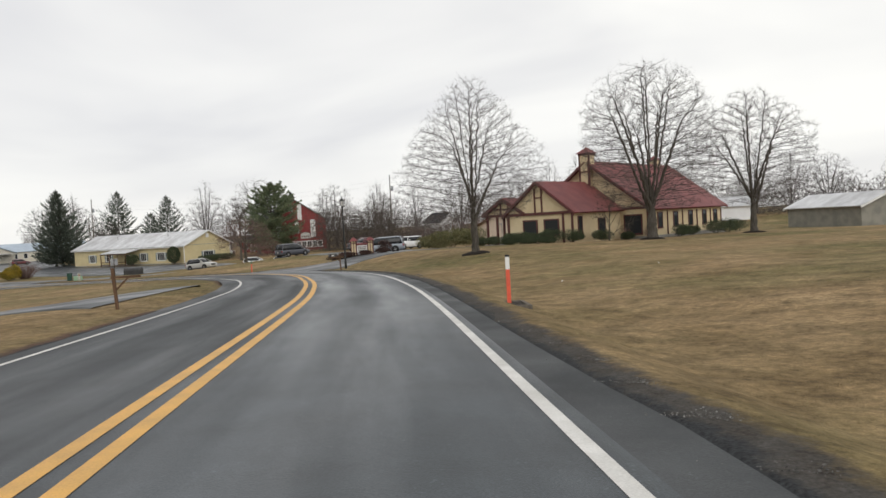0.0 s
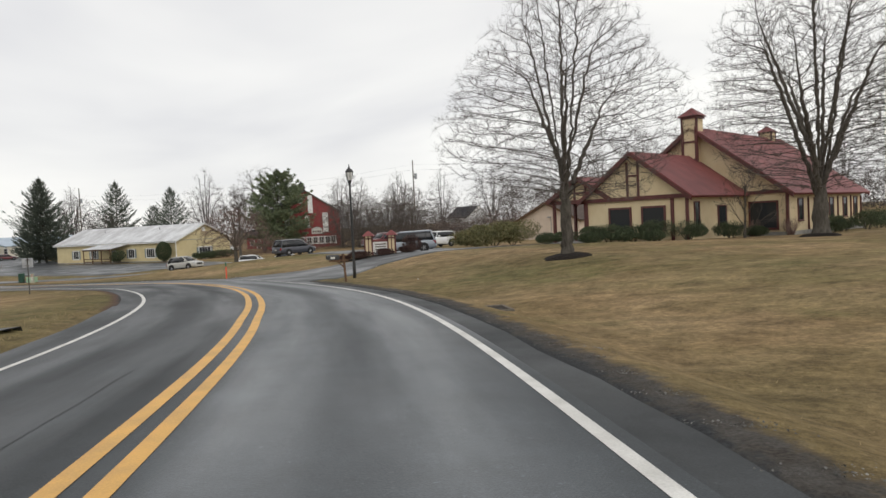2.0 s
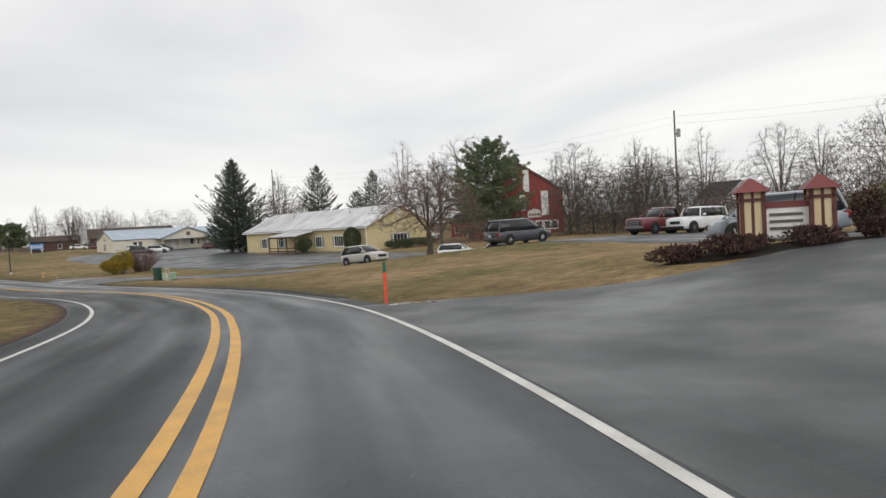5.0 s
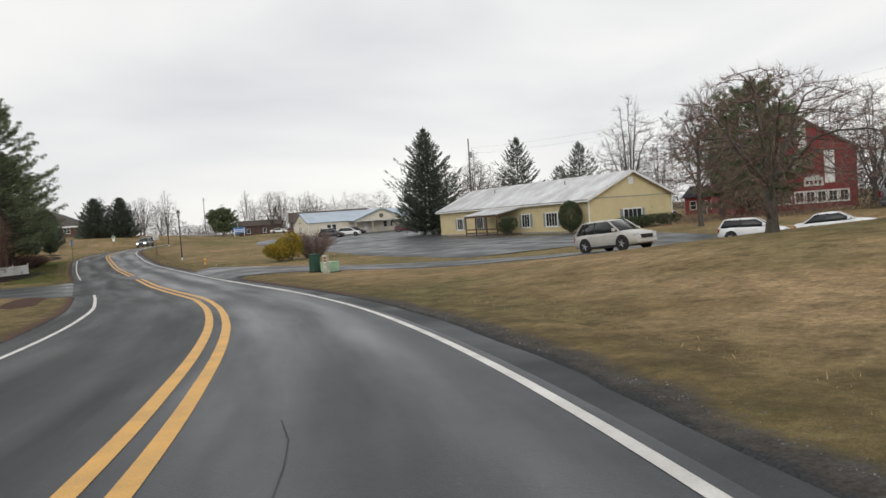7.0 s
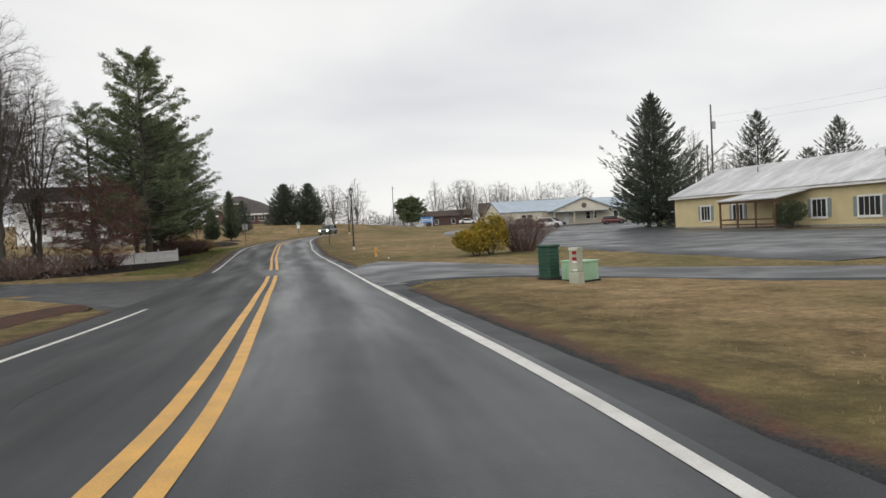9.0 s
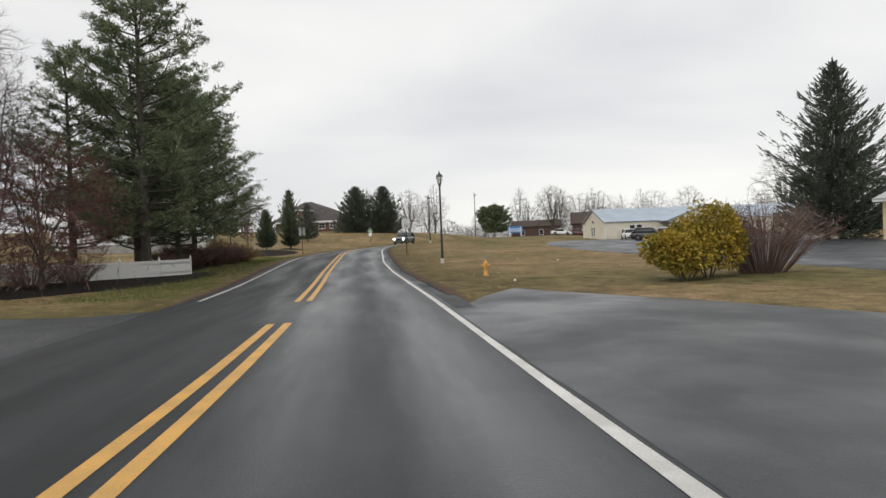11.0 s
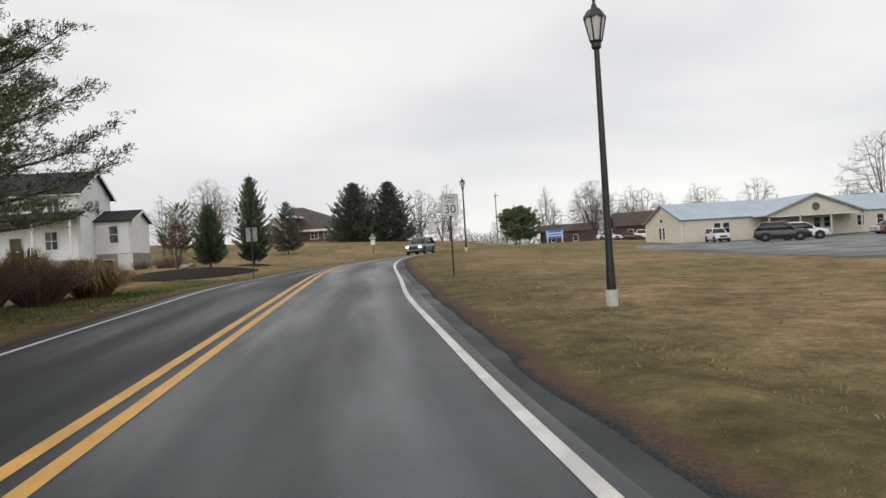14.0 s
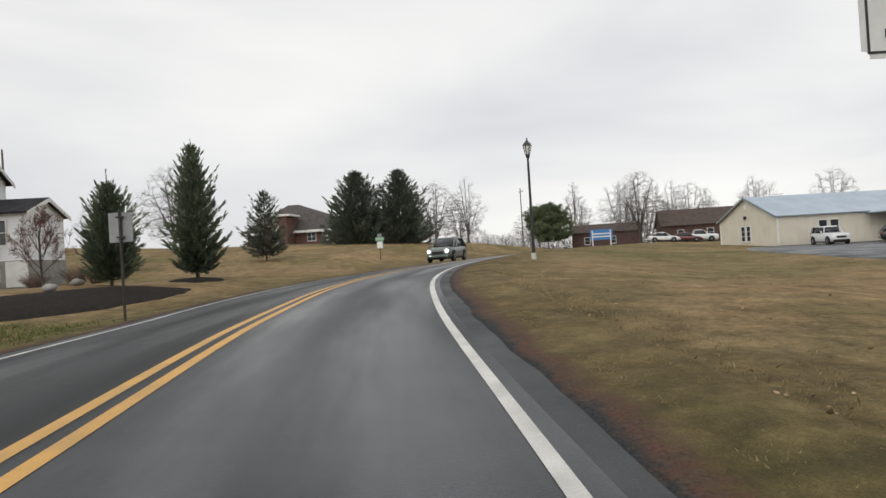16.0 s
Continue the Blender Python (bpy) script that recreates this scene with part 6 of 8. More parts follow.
# spruces round the yellow building
spruce(-141.3, 101.2, 18.0, 7.4, 101, "broad dark green spruce beside the yellow building", tiers=34, per=16, sprigs=100, size=0.62, bare=0.06, power=0.82, belly=0.18, stems=3, rise=(-0.25, 0.4), curl=0.35, jag=0.7, ragged=0.34)
spruce(-173.0, 142.0, 20.3, 9.0, 102, "tall dark green spruce behind a pale roof", tiers=26, per=11, sprigs=70, size=0.8, power=0.85, curl=0.35, belly=0.1, jag=0.7, ragged=0.3)
spruce(-177.0, 164.0, 19.6, 8.6, 103, "tall dark green spruce in the distance", tiers=24, per=10, sprigs=60, size=0.9, power=0.85, belly=0.1, jag=0.7, ragged=0.3)
spruce(-186.0, 165.0, 14.0, 6.0, 104, "shorter blue-green spruce in the distance", tiers=20, per=11, sprigs=40, size=0.9, power=0.7, belly=0.1)
# two dense evergreens on the rise beyond the second bend, and lawn spruces near the white house
for jx, jy, jh, seed, txt in ((-211.7, 54.1, 9.3, 111, "dense dark green juniper beside its twin"), (-211.6, 59.3, 9.5, 112, "dense dark green juniper with a ragged twin top")):
    spruce(jx, jy, jh, 4.5, seed, txt, tiers=26, per=17, sprigs=76, size=0.5, power=0.8, bare=0.0, group="twin junipers", rise=(-0.05, 0.7), ragged=0.2, leader=0.05, curl=0.3, belly=0.08, jag=0.5, spiky=0.9, fat=0.34, z=ground(jx, jy) - 0.35)
spruce(-160.7, 43.8, 5.3, 1.3, 113, "young dark green spruce in a mulch bed", material=YOUNG_SPRUCE, tiers=26, per=16, sprigs=70, size=0.24, fat=0.36, power=0.55, bare=0.08, ragged=0.3, leader=0.16, belly=0.2, curl=0.4, jag=0.8, rise=(-0.2, 0.8), spiky=1.0)
spruce(-167.4, 45.9, 7.8, 1.65, 114, "young green spruce with a thin pointed top", material=YOUNG_SPRUCE, tiers=30, per=15, sprigs=70, size=0.27, fat=0.36, power=0.6, bare=0.08, ragged=0.32, leader=0.07, belly=0.2, curl=0.4, jag=0.8, rise=(-0.2, 0.8), spiky=1.0)
spruce(-189.0, 46.5, 6.2, 2.3, 115, "dark green spruce on the lawn", tiers=20, per=12, sprigs=50, size=0.36, power=0.65, bare=0.1, ragged=0.3, jag=0.7, spiky=0.9)
spruce(-187.0, 35.0, 6.6, 2.8, 116, "dark green pine behind the white house", material=PINE, tiers=12, per=10, sprigs=50, size=0.45, power=0.45, bare=0.25, ragged=0.3)

# the pines by the side road
white_pine(-117.2, 43.3, 16.3, 5.5, 201, "tall full white pine at the side road corner", limbs=80, tufts=66, size=0.24, low=0.13, group="roadside pines", arms=0.12, needles=17, peak=0.3)
white_pine(-121.3, 41.6, 12.6, 4.6, 202, "dense dark green pine in a roadside row", limbs=70, tufts=62, size=0.19, low=0.11, group="roadside pines", needles=17, arms=0.08, peak=0.25)
white_pine(-123.2, 43.4, 11.8, 4.6, 203, "dense dark green pine in a roadside row", limbs=70, tufts=62, size=0.19, low=0.12, group="roadside pines", needles=17, arms=0.08, peak=0.25)
white_pine(-118.9, 39.0, 12.2, 3.8, 204, "narrow dark green pine behind a taller one", limbs=54, tufts=44, size=0.2, low=0.1, group="roadside pines", needles=16, arms=0.08, peak=0.25)
white_pine(-127.9, 43.3, 12.0, 4.7, 205, "dense dark green pine in a roadside row", limbs=80, tufts=78, size=0.17, low=0.17, group="roadside pines", needles=20, arms=0.06, peak=0.3)
white_pine(-259.6, 90.5, 7.9, 4.1, 117, "broad-topped dark pine beside the road far off", limbs=56, tufts=50, size=0.7, low=0.16, arms=0.1, needles=11, peak=0.6)
# tall pine in front of the red barn
white_pine(-95.5, 121.5, 15.4, 7.4, 118, "full green pine in front of the red barn", limbs=92, tufts=78, size=0.44, low=0.03, arms=0.12, needles=13, peak=0.3)


# leafless trees: left of the side road
TALL = dict(seed=51, height=16.2, trunk_r=0.21, fork=0.16, radius=3.9, profile=(0.4, 0.75, 1.0, 1.0, 0.85, 0.6, 0.25), leaders=9, coarse=3, n=1700, step=0.36, crown_base=0.2, tip=0.0085, twigs=4, twig_len=0.8, up=0.3)
for i, (bx, by, k) in enumerate(((-105.8, 37.2, 1.0), (-110.0, 33.5, 0.92), (-117.4, 31.0, 1.0), (-104.5, 29.0, 1.05), (-101.5, 33.0, 0.85), (-112.3, 37.2, 0.86), (-108.2, 29.5, 1.0), (-121.0, 34.0, 0.8), (-107.4, 35.0, 0.95), (-104.0, 33.4, 1.05), (-109.6, 35.6, 0.9))):
    if i == 0:
        first = bare_tree(bx, by, "tall slender leafless tree in a hedgerow", TALL, 0, group="hedgerow trees")
    else:
        copy_thing(first, pose(bx, by, ground(bx, by), 0, 0, 77 * i) @ Matrix.Diagonal((k, k, k, 1)))
bare_tree(-109.0, 41.6, "reddish-twigged ornamental tree, leafless", dict(seed=61, height=6.4, trunk_r=0.12, fork=0.12, radius=3.3, profile=(0.6, 0.95, 1.0, 1.0, 0.9, 0.7, 0.35), leaders=10, n=2600, step=0.23, crown_base=0.10, tip=0.0085, twigs=5, twig_len=0.5), 0, twig=RED_TWIG)
bare_tree(-157.8, 42.2, "small reddish bare ornamental tree in a mulch bed", dict(seed=62, height=3.6, trunk_r=0.06, fork=0.2, limbs=10, kids=(9, 7, 4), spread=0.85, up=0.5, twig_min=0.007), 0, twig=RED_TWIG)

# leafless trees far off, built once and repeated, in the haze-paled twig colour
OVAL, ROUND = (0.45, 0.8, 1.0, 0.95, 0.75, 0.45, 0.15), (0.6, 0.95, 1.0, 1.0, 0.9, 0.7, 0.35)
FAR_A = dict(coarse=4, seed=71, height=11.0, trunk_r=0.22, fork=0.18, radius=3.1, profile=OVAL, leaders=7, n=950, step=0.42, crown_base=0.14, tip=0.0115, twigs=3, twig_len=0.95)
FAR_B = dict(coarse=4, seed=72, height=10.0, trunk_r=0.24, fork=0.14, radius=4.3, profile=ROUND, leaders=8, n=1050, step=0.44, crown_base=0.12, tip=0.0115, twigs=3, twig_len=0.95)
FAR_C = dict(coarse=4, seed=73, height=10.5, trunk_r=0.20, fork=0.2, radius=2.6, profile=OVAL, leaders=6, n=950, step=0.42, crown_base=0.16, tip=0.0115, twigs=3, twig_len=1.05, up=0.3)
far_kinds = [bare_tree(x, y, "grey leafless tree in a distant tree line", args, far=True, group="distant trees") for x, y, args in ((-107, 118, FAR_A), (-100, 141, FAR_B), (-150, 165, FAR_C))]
# places by stretch of the tree line: x, y, size
BARN_TREES = [(-113, 119, 1.65), (-102, 124, 1.75), (-121, 126, 1.5), (-93, 143, 1.5), (-108, 158, 1.6), (-120, 150, 1.6), (-86, 152, 1.55), (-78, 145, 1.25), (-68, 140, 1.25),
              (-58, 143, 1.3), (-50, 134, 1.2), (-42, 139, 1.4), (-36, 142, 1.5), (-62, 130, 0.8), (-150, 118, 0.95), (-158, 128, 1.0), (-135, 165, 1.4)]
LAWN_WOODS = [(-28, 144, 1.5), (-22, 140, 1.2), (-10, 146, 1.2), (4, 150, 1.2), (16, 140, 1.1), (26, 134, 1.1), (38, 128, 1.1), (50, 120, 1.1), (62, 112, 1.1), (10, 130, 1.0)]
BEND_TREES = [(-243, 66.7, 1.15), (-262, 75, 1.2), (-252, 72, 0.9), (-254, 57, 1.2), (-280, 92, 0.9), (-195, 31, 0.75), (-207, 34, 0.9), (-216, 33, 0.85), (-228, 30, 0.95), (-290, 70, 1.1), (-300, 40, 1.1)]
LOT_TREES = [(-270, 112, 1.3), (-262, 121, 1.35), (-250, 128, 1.1), (-236, 134, 1.1), (-224, 146, 1.0), (-190, 150, 0.9), (-205, 165, 1.0), (-216, 158, 2.0), (-207, 151, 1.9), (-222, 150, 1.7), (-300, 110, 1.3),
             (-310, 140, 1.3), (-285, 104, 1.5), (-292, 118, 1.6), (-276, 124, 1.4), (-300, 128, 1.5), (-284, 136, 1.4), (-268, 140, 1.4), (-296, 98, 1.2), (-225, 175, 1.6), (-236, 168, 1.6), (-245, 160, 1.1)]
far_rnd = random.Random(3)
for i, (fx, fy, k) in enumerate(BARN_TREES + LAWN_WOODS + BEND_TREES + LOT_TREES):
    copy_thing(far_kinds[(0, 1, 2, 1)[i % 4]], pose(fx, fy, ground(fx, fy) - 0.1, 0, 0, far_rnd.uniform(0, 360)) @ Matrix.Diagonal((k, k, k * far_rnd.uniform(0.9, 1.08), 1)))
# spreading bare tree on the lawn bank
for i, (tx, ty, th) in enumerate(((-79.5, 121.0, 9.0), (-74.0, 118.5, 10.0), (-69.0, 115.5, 7.8), (-63.5, 112.5, 8.2), (-58.0, 110.5, 7.2))):
    bare_tree(tx, ty, "dark low-branched bare tree in a thicket by the barn", dict(seed=90 + i, height=th, trunk_r=0.16, fork=0.12, radius=th * 0.48, profile=ROUND, leaders=9, n=1000, step=0.36, crown_base=0.1, tip=0.0135, twigs=3, twig_len=0.8), i * 47, group="thicket trees")
bare_tree(-57.4, 71.5, "wide spreading bare tree on the lawn bank", dict(seed=81, height=6.1, trunk_r=0.20, fork=0.24, radius=4.3, profile=ROUND, leaders=9, n=2600, step=0.22, crown_base=0.24, tip=0.007, twigs=3, twig_len=0.4, up=0.05), 0, twig=PURPLE_TWIG)
bare_tree(-238.4, 100.5, "full round-crowned bare tree beside brick buildings", dict(FAR_B, seed=79, height=12.0, radius=4.9, n=2400, trunk_r=0.3), 30)
bare_tree(-76.0, 137.0, "dark dense-crowned bare tree in a thicket", dict(FAR_B, seed=77, height=12.5, radius=5.2, n=2200, twigs=3, trunk_r=0.3), 70)
bare_tree(-85.0, 100.0, "dark bare tree at the edge of a parking lot", dict(seed=82, height=12, trunk_r=0.22, fork=0.2, limbs=13, kids=(8, 6, 4), spread=0.75, up=0.6, twig_min=0.014), 0)


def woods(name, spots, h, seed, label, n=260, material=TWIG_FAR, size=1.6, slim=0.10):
    """A far belt of scrub too distant to count."""
    rng = np.random.default_rng(seed)
    C, D, L, W = [], [], [], []
    for (xa, ya), (xb, yb) in zip(spots, spots[1:]):
        m = int(math.hypot(xb - xa, yb - ya) * n / 20)
        for k in range(m):
            u = rng.uniform()
            x, y = xa + (xb - xa) * u + rng.normal() * 2.5, ya + (yb - ya) * u + rng.normal() * 2.5
            top = h * (0.6 + 0.5 * noise.noise(Vector((x * 0.11, y * 0.11, seed))))
            C.append((x, y, ground(x, y) + rng.uniform(0, 1) ** 1.3 * max(0.6, top)))
            D.append((rng.normal() * 0.5, rng.normal() * 0.5, rng.uniform(0.2, 1)))
            s = size * rng.uniform(0.5, 1.3)
            L.append(s)
            W.append(s * slim)
    ob = raw(name, *sprig_mesh(C, D, L, W, rng), material)
    return tagged(ob, label, "woods", kind="stuff")


woods("far_scrub", [(-130, 170), (-95, 165), (-70, 150), (-40, 146), (-5, 152), (40, 140), (90, 110)], 7.5, 1, "grey leafless scrub along the far edge of the fields", n=1800, size=1.0)
woods("far_scrub", [(-340, 30), (-330, 90), (-310, 130), (-270, 165), (-215, 185), (-140, 185)], 6.0, 2, "grey leafless scrub on the horizon", n=2200, size=1.0)
woods("far_scrub", [(-335, 84), (-312, 112), (-290, 140), (-262, 160)], 9.0, 8, "grey leafless tree belt on the horizon", n=2200, size=1.0)
woods("brown_thicket", [(-80, 131), (-62, 126), (-46, 118), (-38, 113)], 5.0, 3, "purplish-brown leafless thicket behind a parking strip", n=4500, material=PURPLE_TWIG, size=0.6)
woods("dark_thicket", [(-84, 124), (-74, 119), (-64, 115), (-52, 113), (-40, 117), (-33, 121)], 12.5, 6, "dark leafless thicket beside the red barn", n=13000, material=TWIG, size=0.5, slim=0.11)
woods("brown_thicket", [(-90, 105), (-86, 112), (-84, 120)], 3.5, 4, "purplish-brown leafless thicket beside a pine", n=4500, material=PURPLE_TWIG, size=0.55)
woods("hedgerow_brush", [(-100, 26), (-108, 28), (-118, 27), (-128, 30)], 5.0, 7, "brown leafless brush behind hedgerow trees", n=1500, material=PURPLE_TWIG, size=0.9)
woods("hedgerow_brush", [(-100, 36.5), (-106, 38.6), (-113, 38.6)], 1.9, 9, "low brown tangle under hedgerow trees", n=2600, material=PURPLE_TWIG, size=0.45)
woods("hedgerow_brush", [(-99, 31), (-106, 33), (-113, 31)], 7.5, 10, "tall grey-brown tangle of saplings in a hedgerow", n=1500, material=TWIG, size=0.6)
woods("dark_woods", [(-25, 152), (8, 142), (40, 126), (80, 100), (110, 60)], 10.0, 11, "dark grey-brown leafless woods behind the lawn", n=5200, material=TWIG, size=0.8)
woods("grey_woods", [(-48, 138), (-30, 140), (-14, 147)], 12.5, 12, "grey leafless woods behind a tan outbuilding", n=6500, material=TWIG, size=0.8)
woods("dark_evergreens", [(-335, 128), (-318, 150), (-300, 165)], 5.0, 5, "dark evergreens on the horizon", n=900, material=SPRUCE, size=1.3)

# shrubs of the cream house
HOUSE_SHRUBS = [(-4.3, -1.1, 1.0, 0.9, 1.0), (-6.2, -1.0, 0.9, 0.8, 0.95), (-2.6, -0.7, 1.0, 0.8, 1.25), (-1.2, -0.8, 1.3, 0.9, 1.35), (0.6, -0.9, 1.2, 0.9, 1.2), (2.2, -0.8, 1.2, 1.0, 1.5),
                (3.9, -0.2, 1.2, 1.0, 1.3), (-1.9, -1.8, 0.9, 0.7, 0.7), (0.4, -1.9, 0.9, 0.7, 0.7), (2.4, -1.9, 0.8, 0.7, 0.65), (5.2, 3.0, 1.1, 1.0, 1.2), (5.0, 7.9, 0.7, 0.6, 0.8)]
hm = pose(-11.76, 60.91, 0, 0, 0, -16.8)
for i, (u, v, rx, ry, hh) in enumerate(HOUSE_SHRUBS):
    p = hm @ Vector((u, v, 0))
    leafy_shrub(p.x, p.y, rx, ry, hh, 300 + i, BOXWOOD, "clipped dark evergreen shrub along the cream house", n=3600, size=0.085, group="house shrubs")
for i, (u, v, rx, ry, hh) in enumerate(((8.6, 11.5, 1.0, 1.0, 1.3), (8.6, 14.2, 1.2, 1.1, 1.2), (8.7, 20, 1.5, 1.5, 1.6), (8.8, 23.0, 1.6, 1.5, 1.7), (8.8, 26.0, 1.5, 1.5, 1.5))):
    p = hm @ Vector((u, v, 0))
    leafy_shrub(p.x, p.y, rx, ry, hh, 330 + i, BOXWOOD, "dark evergreen shrub along the side wall", n=3000, size=0.1, group="house shrubs")
for i, (u, v) in enumerate(((4.6, 8.2), (6.9, 8.6))):
    p = hm @ Vector((u, v, 0))
    twiggy_shrub(p.x, p.y, 0.8, 1.3, 340 + i, PURPLE_TWIG, "small leafless brown shrub by the wall", group="bare house shrubs")
# juniper hedge by the drive
for i, (hx, hy, r, hh) in enumerate(((-31.0, 77.3, 2.4, 2.2), (-29.8, 79.6, 2.8, 2.6), (-28.8, 82.0, 2.9, 2.9))):
    leafy_shrub(hx, hy, r, r, hh, 350 + i, JUNIPER, "spreading olive-green juniper beside the driveway", n=5200, size=0.17, group="juniper hedge", lumps=10)
# shrubs of the yellow building
leafy_shrub(-99.5, 96.6, 1.6, 1.6, 3.8, 360, BOXWOOD, "egg-shaped dark evergreen shrub at the yellow wall", n=8000, size=0.15, name="egg_shrub", lumps=0)
leafy_shrub(-110.4, 95.6, 1.5, 1.4, 2.8, 361, BOXWOOD, "dark evergreen shrub beside the porch", n=4600, size=0.13)
for i, yy in enumerate((101.5, 103.8, 106.0, 108.0)):
    leafy_shrub(-96.2, yy, 1.5, 1.4, 1.5, 362 + i, BOXWOOD, "rounded dark evergreen shrub under the gable window", n=3600, size=0.13, group="gable shrubs")
# golden cypress and purple shrub at the drive's fork
for i, (gx, gy, gr, gh) in enumerate(((-100.9, 65.9, 1.25, 2.75), (-100.0, 64.7, 1.35, 1.75))):
    leafy_shrub(gx, gy, gr, gr, gh, 370 + 40 * i, GOLD, "golden-yellow drooping cypress shrub at the drive's fork", n=7000, size=0.13, lumps=9, group="golden cypresses")
twiggy_shrub(-101.6, 68.3, 2.7, 2.8, 371, PURPLE_TWIG, "rounded leafless purple-brown shrub beside a golden one", stems=260, kids=15)
# understorey below the hedgerow trees
for i, (sx, sy, r, hh) in enumerate(((-103.6, 39.0, 1.5, 1.1), (-106.4, 40.2, 1.6, 1.4), (-109.6, 40.9, 1.6, 1.3), (-112.4, 41.6, 1.5, 1.5), (-105.0, 36.0, 1.7, 1.5), (-108.8, 37.4, 1.6, 1.6), (-101.4, 36.2, 1.5, 1.2))):
    twiggy_shrub(sx, sy, r, hh, 430 + i, PURPLE_TWIG, "low tangled leafless brush under hedgerow trees", stems=110, kids=10, group="hedgerow brush")
# beds left of the road
for i, (sx, sy, r, hh) in enumerate(((-126.0, 43.6, 1.8, 1.8), (-128.4, 44.4, 1.8, 1.7), (-130.9, 45.0, 1.7, 1.6), (-124.2, 42.8, 1.7, 1.9), (-121.0, 43.6, 1.4, 1.2))):
    twiggy_shrub(sx, sy, r, hh, 380 + i, PURPLE_TWIG, "dense leafless brown shrub in a roadside bed", stems=300, kids=15, group="bed shrubs")
grass_clump(-134.3, 45.3, 2.2, 1.5, 390, "arching clump of dry tan ornamental grass", n=2200)
grass_clump(-132.4, 44.0, 1.6, 2.0, 391, "upright clump of dry tan ornamental grass", n=1800)
for i, (sx, sy, r, hh) in enumerate(((-171.5, 35.5, 1.0, 1.2), (-175.5, 36.3, 1.3, 1.5), (-177.5, 36.8, 1.4, 1.7), (-164.0, 33.2, 1.3, 1.5))):
    twiggy_shrub(sx, sy, r, hh, 395 + i, PURPLE_TWIG, "leafless brown shrub beside the white house", stems=110, kids=10, group="white house shrubs")
patch("mulch_bed", -154.0, 44.7, 7.6, 2.5, MULCH, 0.05, yaw=-12, label="long oval bed of black mulch on the lawn", category="mulch bed", dome=0.2)
patch("mulch_bed", -167.3, 45.9, 3.4, 1.5, MULCH, 0.035, yaw=12, label="oval bed of brown mulch under a spruce", category="mulch bed", dome=0.1)
patch("mulch_bed", -111.5, 41.6, 12.0, 3.2, MULCH, 0.03, yaw=-22, label="long bed of dark mulch and needles under pines", category="mulch bed", dome=0.1)
patch("mulch_bed", -127.5, 43.2, 5.2, 1.1, MULCH, 0.03, yaw=10, label="bed of brown mulch under leafless shrubs", category="mulch bed", dome=0.08)
patch("soil_bed", -80.2, 46.6, 6.0, 1.0, RED_SOIL, 0.03, yaw=0, label="bare reddish-brown soil bed at a side road corner", category="soil bed", dome=0.05)
for i, (rx_, ry_) in enumerate(((-156.5, 43.0), (-160.0, 42.6))):
    bm = bmesh.new()
    bmesh.ops.create_icosphere(bm, subdivisions=2, radius=0.3)
    for vtx in bm.verts:
        vtx.co *= 1 + 0.25 * noise.noise(vtx.co * 4 + Vector((i, 0, 0)))
        vtx.co.z *= 0.55
    st = part("landscape_stone", bm, CONCRETE, smooth=True)
    st.location = (rx_, ry_, ground(rx_, ry_) + 0.2)
    tagged(st, "pale rounded stone set in black mulch", "stone", "bed stones")


def roadside_grass(name, lat_a, lat_b, n, seed, length, label, material, xa=20, xb=-150, falloff=2.0):
    """Short mown blades standing up from the verge, thinning away from the road."""
    rng = np.random.default_rng(seed)
    i = rng.integers(index_at(xa, -20), index_at(xb, 54), n)
    u = rng.uniform(size=n)
    lat = lat_a + (lat_b - lat_a) * rng.uniform(size=n) ** falloff
    C = []
    for k in range(n):
        j = min(i[k] + 1, len(MID) - 1)
        x = MID[i[k], 0] * (1 - u[k]) + MID[j, 0] * u[k] + RIGHT[i[k], 0] * lat[k]
        y = MID[i[k], 1] * (1 - u[k]) + MID[j, 1] * u[k] + RIGHT[i[k], 1] * lat[k]
        C.append((x, y, ground(x, y) - 0.015))
    D = rng.normal(size=(n, 3)) * np.array([0.55, 0.55, 0.1]) + np.array([0, 0, 0.8])
    L = length * rng.uniform(0.5, 1.4, n)
    ob = raw(name, *sprig_mesh(C, D, L, L * 0.16, rng), material)
    tagged(ob, label, "grass", kind="stuff")


roadside_grass("verge_grass", 4.95, 6.8, 17000, 501, 0.06, "short dormant tan and olive grass along the verge", LAWN_BLADE)
roadside_grass("verge_grass", 4.5, 6.2, 11000, 503, 0.06, "short dormant tan and olive grass along the verge", LAWN_BLADE, xa=-90)
roadside_grass("verge_grass", -4.5, -6.5, 10000, 502, 0.06, "short dormant tan and olive grass along the verge", LAWN_BLADE)
roadside_grass("green_verge_grass", -4.5, -8.8, 26000, 504, 0.11, "greener grass on the verge below the shrubs and fence", GREEN_BLADE, xa=-103, xb=-147, falloff=0.9)


def scatter(name, n, seed, boxes, size, material, label, category, lift=0.01):
    """Small flat bits lying on the land."""
    rng = np.random.default_rng(seed)
    C = []
    for k in range(n):
        xa, xb, la, lb = boxes[k % len(boxes)]
        x = rng.uniform(min(xa, xb), max(xa, xb))
        i = int(abs(MID[:, 0] - x).argmin())
        lat = la + (lb - la) * rng.uniform() ** 1.5
        px, py = MID[i, 0] + RIGHT[i, 0] * lat, MID[i, 1] + RIGHT[i, 1] * lat
        px += rng.normal() * 0.2
        C.append((px, py, ground(px, py) + lift))
    D = rng.normal(size=(n, 3)) * np.array([1, 1, 0.12])
    L = size * rng.uniform(0.5, 1.4, n)
    tagged(raw(name, *sprig_mesh(C, D, L, L * 0.7, rng), material), label, category, kind="stuff")


